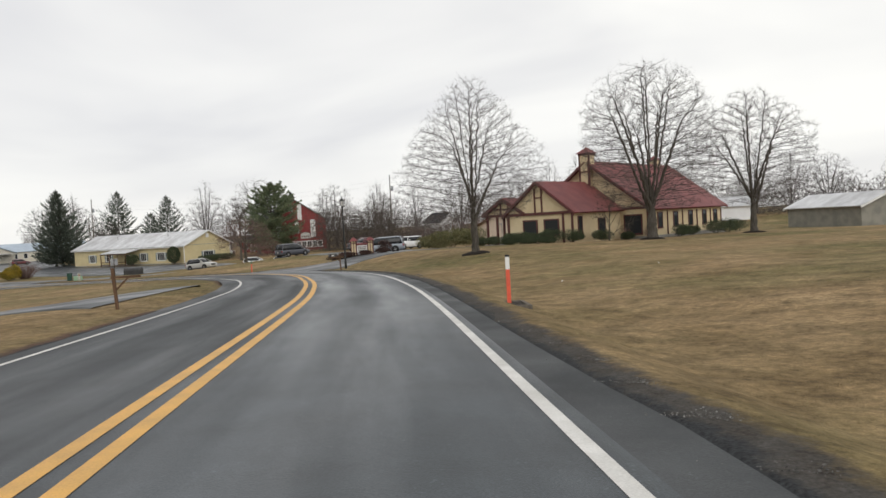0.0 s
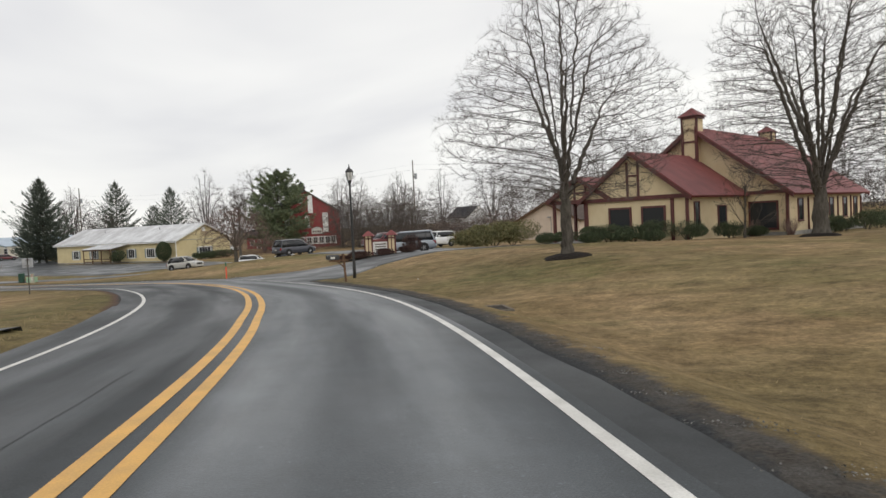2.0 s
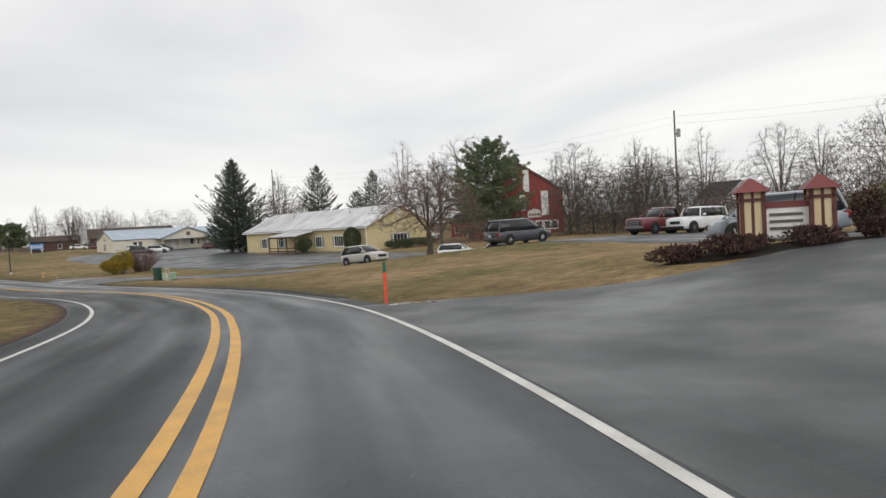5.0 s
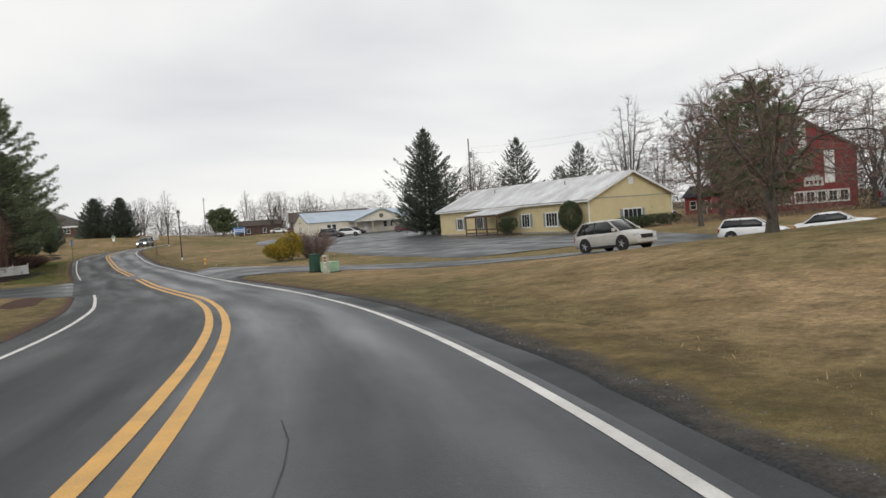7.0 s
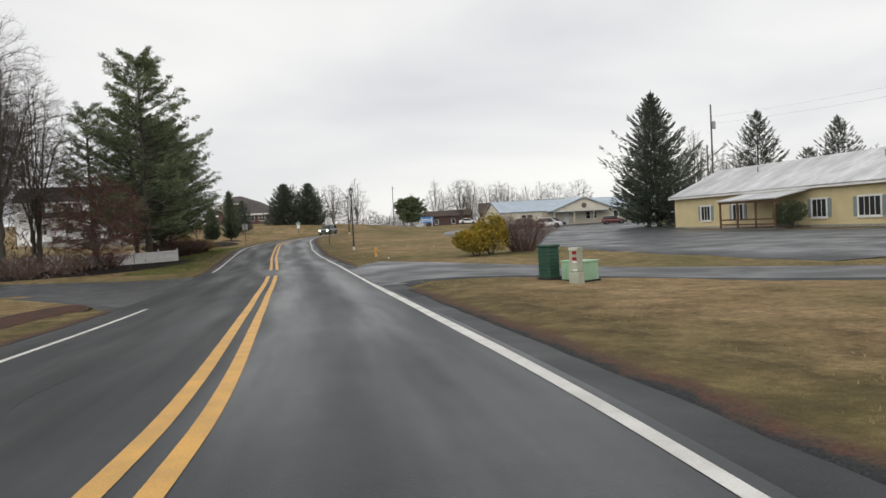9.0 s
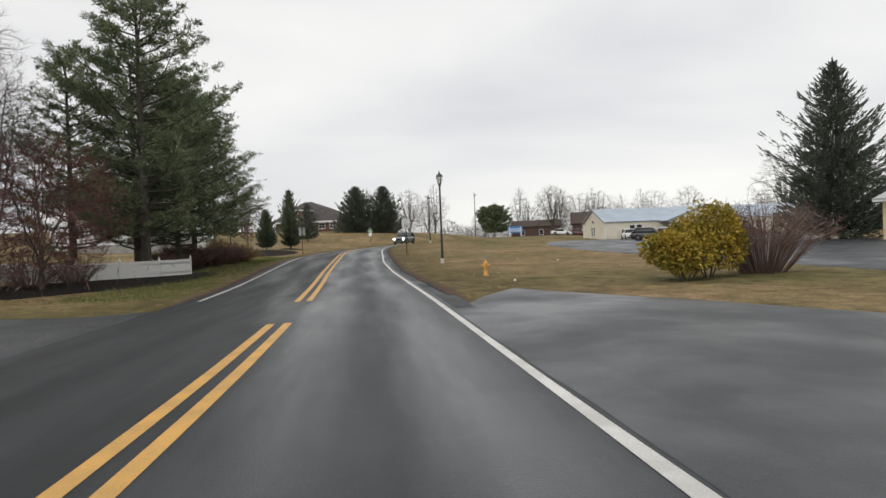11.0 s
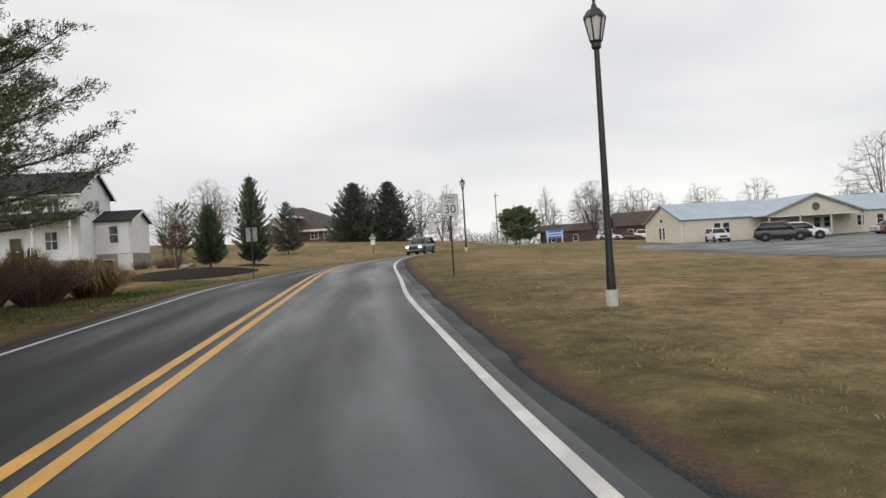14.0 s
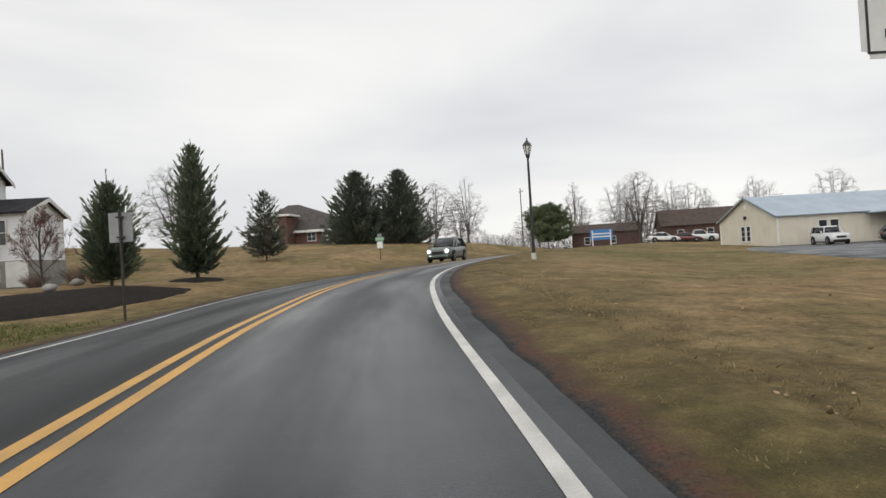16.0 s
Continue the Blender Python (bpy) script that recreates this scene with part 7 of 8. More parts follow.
scatter("dead_leaves", 600, 511, [(-150, -100, 5.3, 13), (-140, -118, 5.2, 8), (-110, -104, 5.5, 9), (-100, -136, 4.8, 11)], 0.06, LEAF_LITTER, "scattered dry brown leaves on the lawn", "leaves", 0.012)
scatter("dead_leaves", 260, 515, [(-118, -150, 4.9, 5.5)], 0.08, LEAF_LITTER, "dry pale leaves gathered in a shallow swale", "leaves", 0.012)
scatter("dead_leaves", 300, 512, [(-104, -135, -4.8, -8.5)], 0.075, LEAF_LITTER, "scattered dry brown leaves beside the road", "leaves", 0.012)
scatter("loose_gravel", 9000, 513, [(18, -20, 4.35, 5.2), (18, 3, 4.35, 5.0), (-4, -20, 4.35, 4.95), (-38, -62, 4.25, 5.1)], 0.02, GRAVEL, "loose grey stones along the shoulder", "gravel", 0.02)
scatter("paper_litter", 14, 514, [(5, -30, 6, 16), (-100, -130, 7, 18)], 0.09, SIGN_WHITE, "bits of white paper litter on the lawn", "litter", 0.04)


# ---- vehicles ----
def wheel(parent, x, y, r, side, rim_m=RIM):
    bm = lathe(bmesh.new(), [(r * 0.55, -0.11), (r * 0.93, -0.11), (r, -0.07), (r, 0.07), (r * 0.93, 0.11), (r * 0.55, 0.11)], 20)
    w = part("wheel", bm, TYRE, parent)
    w.matrix_basis = Matrix.Translation((x, y, r)) @ Matrix.Rotation(radians(90), 4, "X")
    bm = bmesh.new()
    for k in range(5):
        a = 2 * math.pi * k / 5
        tube(bm, (0, 0, -side * 0.09), (r * 0.58 * math.cos(a), r * 0.58 * math.sin(a), -side * 0.085), 0.05, 0.04, 5)
    bmesh.ops.create_cone(bm, cap_ends=True, segments=16, radius1=r * 0.62, radius2=r * 0.62, depth=0.03, matrix=Matrix.Translation((0, 0, -side * 0.045)))
    part("rim", bm, rim_m, w)


# length, width, height, wheel radius, wheelbase, bonnet height, belt height, and the glasshouse: base rear, base front, roof rear, roof front (from the middle)
SHAPES = {
    "suv": (4.72, 1.88, 1.76, 0.38, 2.82, 1.05, 1.08, -2.24, 1.25, -1.70, 0.30),
    "van": (5.08, 1.98, 1.84, 0.36, 3.03, 0.98, 1.03, -2.44, 1.75, -2.15, 0.70),
    "sedan": (4.6, 1.80, 1.45, 0.33, 2.7, 0.88, 0.92, -1.85, 1.0, -1.1, 0.2),
    "hatch": (4.2, 1.78, 1.52, 0.33, 2.6, 0.92, 0.98, -2.0, 1.0, -1.7, 0.25),
    "boxy": (4.5, 1.88, 1.82, 0.38, 2.9, 1.12, 1.18, -2.15, 0.72, -2.1, 0.45),
    "pickup": (5.7, 2.02, 1.93, 0.40, 3.6, 1.22, 1.25, -0.9, 1.35, -0.7, 0.55),
}


def car(x, y, yaw, colour, shape, label, lit=False, group="", z=None, category="car", name="car"):
    L, W, H, r, wb, hz, bz, g0, g1, r0, r1 = SHAPES[shape]
    c = thing(name, x, y, ground(x, y) + 0.05 if z is None else z, yaw, label, category, group)
    # sit on the slope
    dx, dy = math.cos(radians(yaw)), math.sin(radians(yaw))
    rise = ground(x + dx, y + dy) - ground(x - dx, y - dy)
    c.matrix_basis = c.matrix_basis @ Matrix.Rotation(-math.atan2(rise, 2.0), 4, "Y")
    w, snub = W / 2, 0.35 if shape in ("boxy", "pickup") else 1.0
    st = [(-L / 2, 0.42, bz - 0.06, 0.84), (-L / 2 + 0.12, 0.30, bz - 0.01, 0.95), (-L / 2 + 0.7, 0.24, bz, 1.0), (-wb / 2, 0.24, bz, 1.0), (0, 0.24, bz - 0.02, 1.0),
          (g1 - 0.1, 0.24, bz - 0.03, 1.0), (g1 + 0.1, 0.24, hz, 1.0), (L / 2 - 0.75, 0.24, hz - 0.05, 0.99), (L / 2 - 0.28, 0.28, hz - 0.14 * snub, 0.93 + 0.04 * (1 - snub)), (L / 2 - 0.05, 0.34, hz - 0.30 * snub, 0.82 + 0.10 * (1 - snub)), (L / 2, 0.42, hz - 0.42 * snub, 0.76 + 0.12 * (1 - snub))]
    rings = []
    for sx, zb, zt, k in st:
        ww, hgt = w * k, zt - zb
        half = [(ww * 0.90, zb), (ww * 0.985, zb + hgt * 0.18), (ww, zb + hgt * 0.45), (ww * 0.985, zb + hgt * 0.75), (ww * 0.93, zb + hgt * 0.95), (ww * 0.80, zt), (ww * 0.35, zt + 0.035)]
        rings.append([(sx, yy, zz) for yy, zz in half] + [(sx, -yy, zz) for yy, zz in half[::-1]])
    part("body", loft_rings(bmesh.new(), rings), colour, c, smooth=True)
    # glasshouse
    def frust(bm, inset, zlo, zhi, x0, x1, x2, x3, wl, wh):
        a = [(x0 + inset, -wl + inset, zlo), (x1 - inset, -wl + inset, zlo), (x1 - inset, wl - inset, zlo), (x0 + inset, wl - inset, zlo)]
        b = [(x2 + inset, -wh + inset, zhi), (x3 - inset, -wh + inset, zhi), (x3 - inset, wh - inset, zhi), (x2 + inset, wh - inset, zhi)]
        return loft_rings(bm, [a, b])
    wl, wh, top = w * 0.93, w * 0.74, H - 0.07
    def cabin(rows):
        """Rings of a rounded cabin: rear, front, height, half-width."""
        rings = []
        for x0, x1, zz, hw in rows:
            k = 0.10 * (x1 - x0)
            rings.append([(x0, -hw * 0.82, zz), (x0 + k * 0.5, -hw, zz), (x1 - k * 1.6, -hw, zz), (x1 - k * 0.35, -hw * 0.8, zz), (x1, 0, zz),
                          (x1 - k * 0.35, hw * 0.8, zz), (x1 - k * 1.6, hw, zz), (x0 + k * 0.5, hw, zz), (x0, hw * 0.82, zz), (x0 - k * 0.2, 0, zz)])
        return loft_rings(bmesh.new(), rings)
    mid = lambda p, q, u: p + (q - p) * u
    part("glass", cabin([(g0, g1, bz - 0.06, wl), (mid(g0, r0, 0.45), mid(g1, r1, 0.5), mid(bz, top, 0.5), mid(wl, wh, 0.40)), (r0, r1, top, wh)]), CAR_GLASS, c, smooth=True)
    part("roof", cabin([(r0 - 0.03, r1 + 0.05, top - 0.05, wh * 1.025), (r0 - 0.05, r1 + 0.02, top, wh * 1.02), (r0 + 0.10, r1 - 0.10, H - 0.03, wh * 0.90), (r0 + 0.35, r1 - 0.35, H, wh * 0.6)]), colour, c, smooth=True)
    for sy in (-1, 1):
        for (xa, xb, th) in ((g0, r0, 0.10), (g1, r1, 0.07), ((g0 + g1) / 2 - 0.15, (r0 + r1) / 2, 0.06), (g0 * 0.62 + g1 * 0.0 - 0.2, r0 * 0.75 - 0.1, 0.06)):
            beam(c, (xa, sy * wl * 0.995, bz - 0.05), (xb, sy * wh * 1.0, top), th, 0.05, colour if th > 0.065 else BLACK_TRIM, "pillar")
        beam(c, (g1 - 0.32, sy * (w * 0.96), bz + 0.06), (g1 - 0.32, sy * (w * 1.10), bz + 0.09), 0.16, 0.15, colour, "mirror")
        for hx in ((g0 + g1) / 2 - 0.42, (g0 + g1) / 2 + 0.75):
            part("door_handle", boxed(hx - 0.11, hx + 0.11, sy * w * 0.985 - 0.02, sy * w * 0.985 + 0.02, bz - 0.17, bz - 0.13), colour, c)
        part("sill", boxed(-wb / 2 + r + 0.08, wb / 2 - r - 0.08, sy * w * 0.93 - 0.05, sy * w * 0.93 + 0.05, 0.20, 0.33), BLACK_TRIM, c)
        for sx in (-1, 1):
            bm = bmesh.new()
            bmesh.ops.create_cone(bm, cap_ends=True, segments=22, radius1=r + 0.07, radius2=r + 0.07, depth=0.05, matrix=Matrix.Translation((sx * wb / 2, sy * (w * 0.985), r + 0.02)) @ Matrix.Rotation(radians(90), 4, "X"))
            part("wheel_arch", bm, BLACK_TRIM, c)
            wheel(c, sx * wb / 2, sy * (w - 0.07), r, sy)
        hl = part("headlight", boxed(L / 2 - 0.42, L / 2 - 0.06, sy * w * 0.70 - 0.17, sy * w * 0.70 + 0.17, hz - 0.36, hz - 0.20, bevel=0.03), HEAD, c)
        if lit:
            bm = bmesh.new()
            bmesh.ops.create_uvsphere(bm, u_segments=12, v_segments=8, radius=0.10, matrix=Matrix.Translation((L / 2 - 0.04, sy * w * 0.70, hz - 0.28)))
            part("lit_bulb", bm, HEAD_LIT, hl, "glowing white headlight")
            bm = bmesh.new()
            bmesh.ops.create_uvsphere(bm, u_segments=10, v_segments=6, radius=0.06, matrix=Matrix.Translation((L / 2 - 0.06, sy * w * 0.66, 0.46)))
            part("fog_light", bm, HEAD_LIT, c)
        part("tail_light", boxed(-L / 2 + 0.0, -L / 2 + 0.32, sy * w * 0.80 - 0.11, sy * w * 0.80 + 0.13, bz - 0.36, bz - 0.10, bevel=0.03), TAIL, c)
    part("grille", boxed(L / 2 - 0.16, L / 2 + 0.015, -w * 0.48, w * 0.48, hz - 0.50, hz - 0.28, bevel=0.02), BLACK_TRIM, c)
    part("bumper", boxed(L / 2 - 0.30, L / 2 + 0.04, -w * 0.80, w * 0.80, 0.30, 0.50, bevel=0.05), BLACK_TRIM if shape in ("boxy", "pickup") else colour, c)
    part("bumper", boxed(-L / 2 - 0.05, -L / 2 + 0.25, -w * 0.84, w * 0.84, 0.34, 0.56, bevel=0.05), BLACK_TRIM if shape in ("boxy", "pickup") else colour, c)
    part("plate", boxed(-L / 2 - 0.065, -L / 2 - 0.05, -0.16, 0.16, 0.62, 0.78), PLATE, c)
    part("chassis", boxed(-L / 2 + 0.3, L / 2 - 0.3, -w * 0.75, w * 0.75, 0.2, 0.32), BLACK_TRIM, c)
    if shape == "pickup":
        part("truck_bed", boxed(-L / 2 + 0.12, g0 - 0.12, -w * 0.78, w * 0.78, bz - 0.02, bz + 0.045), BLACK_TRIM, c)
        for gz in (0.60, 0.46, 0.32):
            part("grille_bar", boxed(L / 2 - 0.10, L / 2 + 0.05, -w * 0.52, w * 0.52, hz - gz, hz - gz + 0.07, bevel=0.015), RIM, c)
        part("grille_surround", boxed(L / 2 - 0.14, L / 2 + 0.03, -w * 0.60, w * 0.60, hz - 0.66, hz - 0.18, bevel=0.03), BLACK_TRIM, c)
        part("bumper_trim", boxed(L / 2 - 0.20, L / 2 + 0.06, -w * 0.86, w * 0.86, 0.46, 0.60, bevel=0.03), RIM, c, "chrome bumper trim")
        part("side_trim", boxed(-L / 2 + 0.5, L / 2 - 1.5, -w - 0.012, w + 0.012, 0.44, 0.54, bevel=0.01), RIM, c, "pale lower side trim")
    return c


SILVER = paint("silver_beige_paint", (0.44, 0.43, 0.40))
GREY_PAINT = paint("dark_blue_grey_paint", (0.055, 0.058, 0.072))
WHITE_CAR = paint("white_car_paint", (0.72, 0.73, 0.74))
RED_CAR = paint("maroon_car_paint", (0.12, 0.016, 0.02))
BLACK_CAR = paint("black_car_paint", (0.016, 0.017, 0.02))
BLUE_GREY = paint("pale_blue_grey_paint", (0.24, 0.27, 0.31))
GREEN_CAR = paint("dark_green_grey_paint", (0.085, 0.11, 0.095))
car(-70.0, 75.5, 3, SILVER, "suv", "silver-beige sport utility car parked on a driveway")
car(-54.2, 77.5, 78, GREY_PAINT, "van", "dark grey minivan parked on an asphalt strip")
car(-46.6, 84.9, 255, RED_CAR, "pickup", "maroon pickup truck parked on an asphalt strip", category="pickup truck", name="pickup_truck")
car(-70.5, 88.0, 30, WHITE_CAR, "hatch", "white hatchback parked below a lawn bank")
car(-66.3, 90.2, 30, WHITE_CAR, "sedan", "white saloon car parked below a lawn bank")
car(-32.4, 66.8, 207, BLUE_GREY, "van", "pale blue-grey minivan parked behind a pillared sign")
car(-43.8, 84.6, 255, WHITE_CAR, "boxy", "white boxy off-road car parked beside a pickup")
car(-39.6, 85.2, 250, WHITE_CAR, "boxy", "white boxy off-road car parked behind a minivan")
car(-166.5, 93.0, 60, BLACK_CAR, "suv", "black sport utility car in the parking lot")
car(-171.5, 98.5, 60, WHITE_CAR, "suv", "white sport utility car in the parking lot")
car(-191.0, 100.2, -10, WHITE_CAR, "boxy", "white boxy off-road car by a beige wall")
car(-188.5, 106.5, 60, BLACK_CAR, "suv", "black sport utility car by a beige wall")
car(-174.5, 112.3, 70, RED_CAR, "hatch", "maroon hatchback in the parking lot")
car(-178.5, 114.5, 70, SILVER, "sedan", "silver saloon car in the parking lot")
car(-229.0, 104.0, 70, RED_CAR, "sedan", "red saloon car parked by a brick building")
car(-232.0, 107.5, 70, WHITE_CAR, "pickup", "white pickup truck parked by a brick building", category="pickup truck", name="pickup_truck")
car(-226.0, 99.0, 70, WHITE_CAR, "sedan", "white saloon car parked far off")
car(-114.0, 124.5, 20, WHITE_CAR, "pickup", "white pickup truck parked by a small red shed", category="pickup truck", name="pickup_truck")
car(-178.5, 61.0, -23, GREEN_CAR, "suv", "dark green-grey car with lit headlights in its lane", lit=True)


# ---- street furniture ----
def street_lamp(x, y, z, label, sleeve):
    t = thing("street_lamp", x, y, z, 20, label, "street lamp", "lantern lamps")
    part("pole", lathe(bmesh.new(), [(0.085, -0.2), (0.085, 0.5), (0.07, 0.9), (0.05, 4.6), (0.05, 4.72)], 12), BLACK_METAL, t, smooth=True)
    if sleeve:
        part("base_sleeve", tube(bmesh.new(), (0, 0, -0.2), (0, 0, 0.30), 0.108, 0.108, 12), PLATE, t, "scuffed white base sleeve")
    part("collar", lathe(bmesh.new(), [(0.05, 4.66), (0.09, 4.70), (0.09, 4.78), (0.12, 4.82)], 12), BLACK_METAL, t)
    bm = bmesh.new()
    bmesh.ops.create_cone(bm, cap_ends=True, segments=6, radius1=0.10, radius2=0.19, depth=0.42, matrix=Matrix.Translation((0, 0, 5.02)))
    part("lantern_glass", bm, LAMP_PANE, t)
    for k in range(6):
        a = 2 * math.pi * k / 6
        part("lantern_bar", tube(bmesh.new(), (0.104 * math.cos(a), 0.104 * math.sin(a), 4.81), (0.196 * math.cos(a), 0.196 * math.sin(a), 5.24), 0.014, 0.014, 5), BLACK_METAL, t)
    part("lantern_cap", lathe(bmesh.new(), [(0.21, 5.22), (0.21, 5.26), (0.13, 5.38), (0.06, 5.42), (0.05, 5.47), (0.02, 5.53)], 6), BLACK_METAL, t)
    part("finial", lathe(bmesh.new(), [(0.015, 5.5), (0.03, 5.55), (0.012, 5.62)], 8), BLACK_METAL, t)


street_lamp(-21.5, 43.7, ground(-21.5, 43.7), "tall black lantern lamp post beside a driveway", False)
street_lamp(-120.45, 59.43, ground(-120.45, 59.43), "tall black lantern lamp post with a white base", True)
street_lamp(-159.4, 62.8, ground(-159.4, 62.8), "tall black lantern lamp post on the lawn", True)


def text_mesh(text, size, material, parent, m):
    cu = bpy.data.curves.new("letters", "FONT")
    cu.body, cu.size, cu.align_x, cu.extrude = text, size, "CENTER", 0.002
    tmp = bpy.data.objects.new("letters", cu)
    scene.collection.objects.link(tmp)
    bpy.context.view_layer.update()
    me = bpy.data.meshes.new_from_object(tmp.evaluated_get(bpy.context.evaluated_depsgraph_get()))
    bpy.data.objects.remove(tmp)
    ob = new("lettering", me)
    me.materials.clear()
    me.materials.append(material)
    ob.parent = parent
    ob.matrix_basis = m
    return ob


def speed_sign(x, y, yaw):
    z = ground(x, y) + 0.08
    t = thing("speed_limit_sign", x, y, z, yaw, "white speed limit sign with black lettering on a steel post", "road sign")
    post(t, 0, 0.045, -0.3, 2.78, 0.06, RUSTY_POST)
    pl = boxed(-0.305, 0.305, -0.004, 0.0, 2.02, 2.78)
    es = [e for e in pl.edges if abs(e.verts[0].co.y - e.verts[1].co.y) > 0.003]
    bmesh.ops.bevel(pl, geom=es, offset=0.04, segments=3, affect="EDGES")
    panel = part("panel", pl, SIGN_WHITE, t)
    for x0, x1, z0, z1 in ((-0.275, 0.275, 2.045, 2.057), (-0.275, 0.275, 2.743, 2.755), (-0.275, -0.263, 2.045, 2.755), (0.263, 0.275, 2.045, 2.755)):
        part("border", boxed(x0, x1, -0.008, -0.004, z0, z1), SIGN_BLACK, panel)
    for s, h, zz in (("SPEED", 0.15, 2.60), ("LIMIT", 0.15, 2.46), ("30", 0.42, 2.11)):
        text_mesh(s, h, SIGN_BLACK, panel, pose(0, -0.008, zz, 90, 0, 0))
    part("bolt", tube(bmesh.new(), (0, -0.012, 2.7), (0, 0.0, 2.7), 0.012, 0.012, 8), GALV, t)


speed_sign(-131.88, 58.09, 84)


def back_sign(x, y, yaw, label, h=2.8, w=0.61, ph=0.76):
    t = thing("road_sign", x, y, ground(x, y), yaw, label, "road sign", "signs seen from behind")
    post(t, 0, 0, -0.3, h, 0.06, RUSTY_POST)
    part("panel", boxed(-w / 2, w / 2, 0.034, 0.04, h - ph, h, bevel=0.0), GALV, t)
    for zz in (h - 0.12, h - ph + 0.12):
        part("bracket", boxed(-0.09, 0.09, -0.04, 0.034, zz - 0.02, zz + 0.02), RUSTY_POST, t)


back_sign(-147.0, 49.0, 84, "grey metal back of a road sign on a steel post")
back_sign(-45.2, 41.6, 60, "pale metal back of a road sign on a thin post", h=2.3, w=0.6, ph=0.6)
t = thing("route_marker", -188.8, 56.3, ground(-188.8, 56.3), 90, "small white and green route marker on a post", "road sign")
post(t, 0, 0.03, -0.3, 2.3, 0.06, RUSTY_POST)
part("panel", boxed(-0.25, 0.25, -0.01, 0.0, 1.05, 1.65), SIGN_WHITE, t)
part("panel", boxed(-0.38, 0.38, -0.01, 0.0, 1.72, 2.02), PALE_GREEN, t)
part("panel", boxed(-0.2, 0.2, -0.01, 0.0, 2.06, 2.32), SHUTTER_GREY, t)
t = thing("roadside_sign", -218.4, 86.8, ground(-218.4, 86.8), 75, "blue and white signboard on two white posts", "sign")
for sx in (-1.2, 1.2):
    post(t, sx, 0, -0.3, 2.2, 0.15, WHITE_PAINT)
part("board", boxed(-1.5, 1.5, -0.06, 0.06, 0.9, 2.3), SIGN_BLUE, t)
for zz in (1.25, 1.65):
    part("text_bar", boxed(-1.2, 1.2, -0.075, -0.06, zz, zz + 0.16), WHITE_PAINT, t)


def mailbox(x, y, yaw, label, two=False, lean=0.0):
    t = thing("mailbox", x, y, ground(x, y), yaw, label, "mailbox")
    beam(t, (0, 0, -0.3), (lean, 0, 1.3), 0.085, 0.085, BROWN_WOOD, "post")
    beam(t, (-0.75, 0, 1.0), (0.15, 0, 1.0), 0.07, 0.07, BROWN_WOOD, "arm")
    beam(t, (0, 0, 0.62), (-0.36, 0, 0.97), 0.05, 0.05, BROWN_WOOD, "brace")
    for k in range(2 if two else 1):
        bm = bmesh.new()
        prof = [(-0.09, 0.0), (0.09, 0.0), (0.09, 0.14), (0.065, 0.19), (0.0, 0.215), (-0.065, 0.19), (-0.09, 0.14)]
        slab(bm, [(-0.80 + 0.62 * k * 0, v + 0.22 * k, 1.06 + w) for v, w in prof], (1, 0, 0), 0.52)
        mb = part("box", bm, BLACK_METAL, t)
        part("door_flap", boxed(-0.82, -0.80, -0.085 + 0.22 * k, 0.085 + 0.22 * k, 1.065, 1.23), BLACK_METAL, mb)
        part("flag", boxed(-0.55, -0.52, 0.095 + 0.22 * k, 0.105 + 0.22 * k, 1.15, 1.26), BLACK_METAL, mb)
        part("number_bar", boxed(-0.68, -0.48, -0.094 + 0.22 * k, -0.09 + 0.22 * k, 1.10, 1.19), PLATE, mb)


mailbox(-9.9, 14.6, 212, "black mailbox on a braced brown wooden post", lean=0.09)
mailbox(-20.1, 41.1, 50, "two black mailboxes on one leaning wooden post", two=True, lean=-0.08)


def marker_post(x, y, label, top):
    t = thing("marker_post", x, y, ground(x, y), 30, label, "marker post", "orange marker posts")
    part("stake", boxed(-0.045, 0.045, -0.012, 0.012, -0.3, 0.8, bevel=0.006), ORANGE, t)
    if top == "white":
        part("sleeve", boxed(-0.047, 0.047, -0.014, 0.014, 0.8, 1.08, bevel=0.006), WHITE_PAINT, t, "white reflective sleeve")
        part("cap", boxed(-0.05, 0.05, -0.018, 0.018, 1.08, 1.13, bevel=0.006), BLACK_TRIM, t, "black plastic cap")
    else:
        part("sleeve", boxed(-0.047, 0.047, -0.014, 0.014, 0.8, 1.10, bevel=0.006), POST_GREEN, t, "green sleeve")


marker_post(3.35, 14.4, "flat orange fibreglass marker post with a white top", "white")
marker_post(-37.05, 50.3, "flat orange fibreglass marker post with a green top", "green")


def inlet(x, y, yaw):
    t = thing("drain_inlet", x, y, ground(x, y) + 0.03, yaw, "sunken concrete storm drain inlet with an iron grate", "storm drain")
    fr = boxed(-0.5, 0.5, -0.32, -0.25, -0.3, 0.04)
    box(fr, -0.5, 0.5, 0.25, 0.32, -0.3, 0.07)
    box(fr, -0.5, -0.42, -0.25, 0.25, -0.3, 0.04)
    box(fr, 0.42, 0.5, -0.25, 0.25, -0.3, 0.04)
    part("frame", fr, GREY_WOOD, t, "dirty weathered concrete rim")
    part("pit", boxed(-0.42, 0.42, -0.25, 0.25, -0.3, -0.06), BLACK_TRIM, t)
    for k in range(9):
        part("grate_bar", boxed(-0.40 + k * 0.095, -0.37 + k * 0.095, -0.25, 0.25, -0.01, 0.02), RUSTY_POST, t)


inlet(3.5, 14.25, 122)
inlet(-8.1, 30.6, 128)


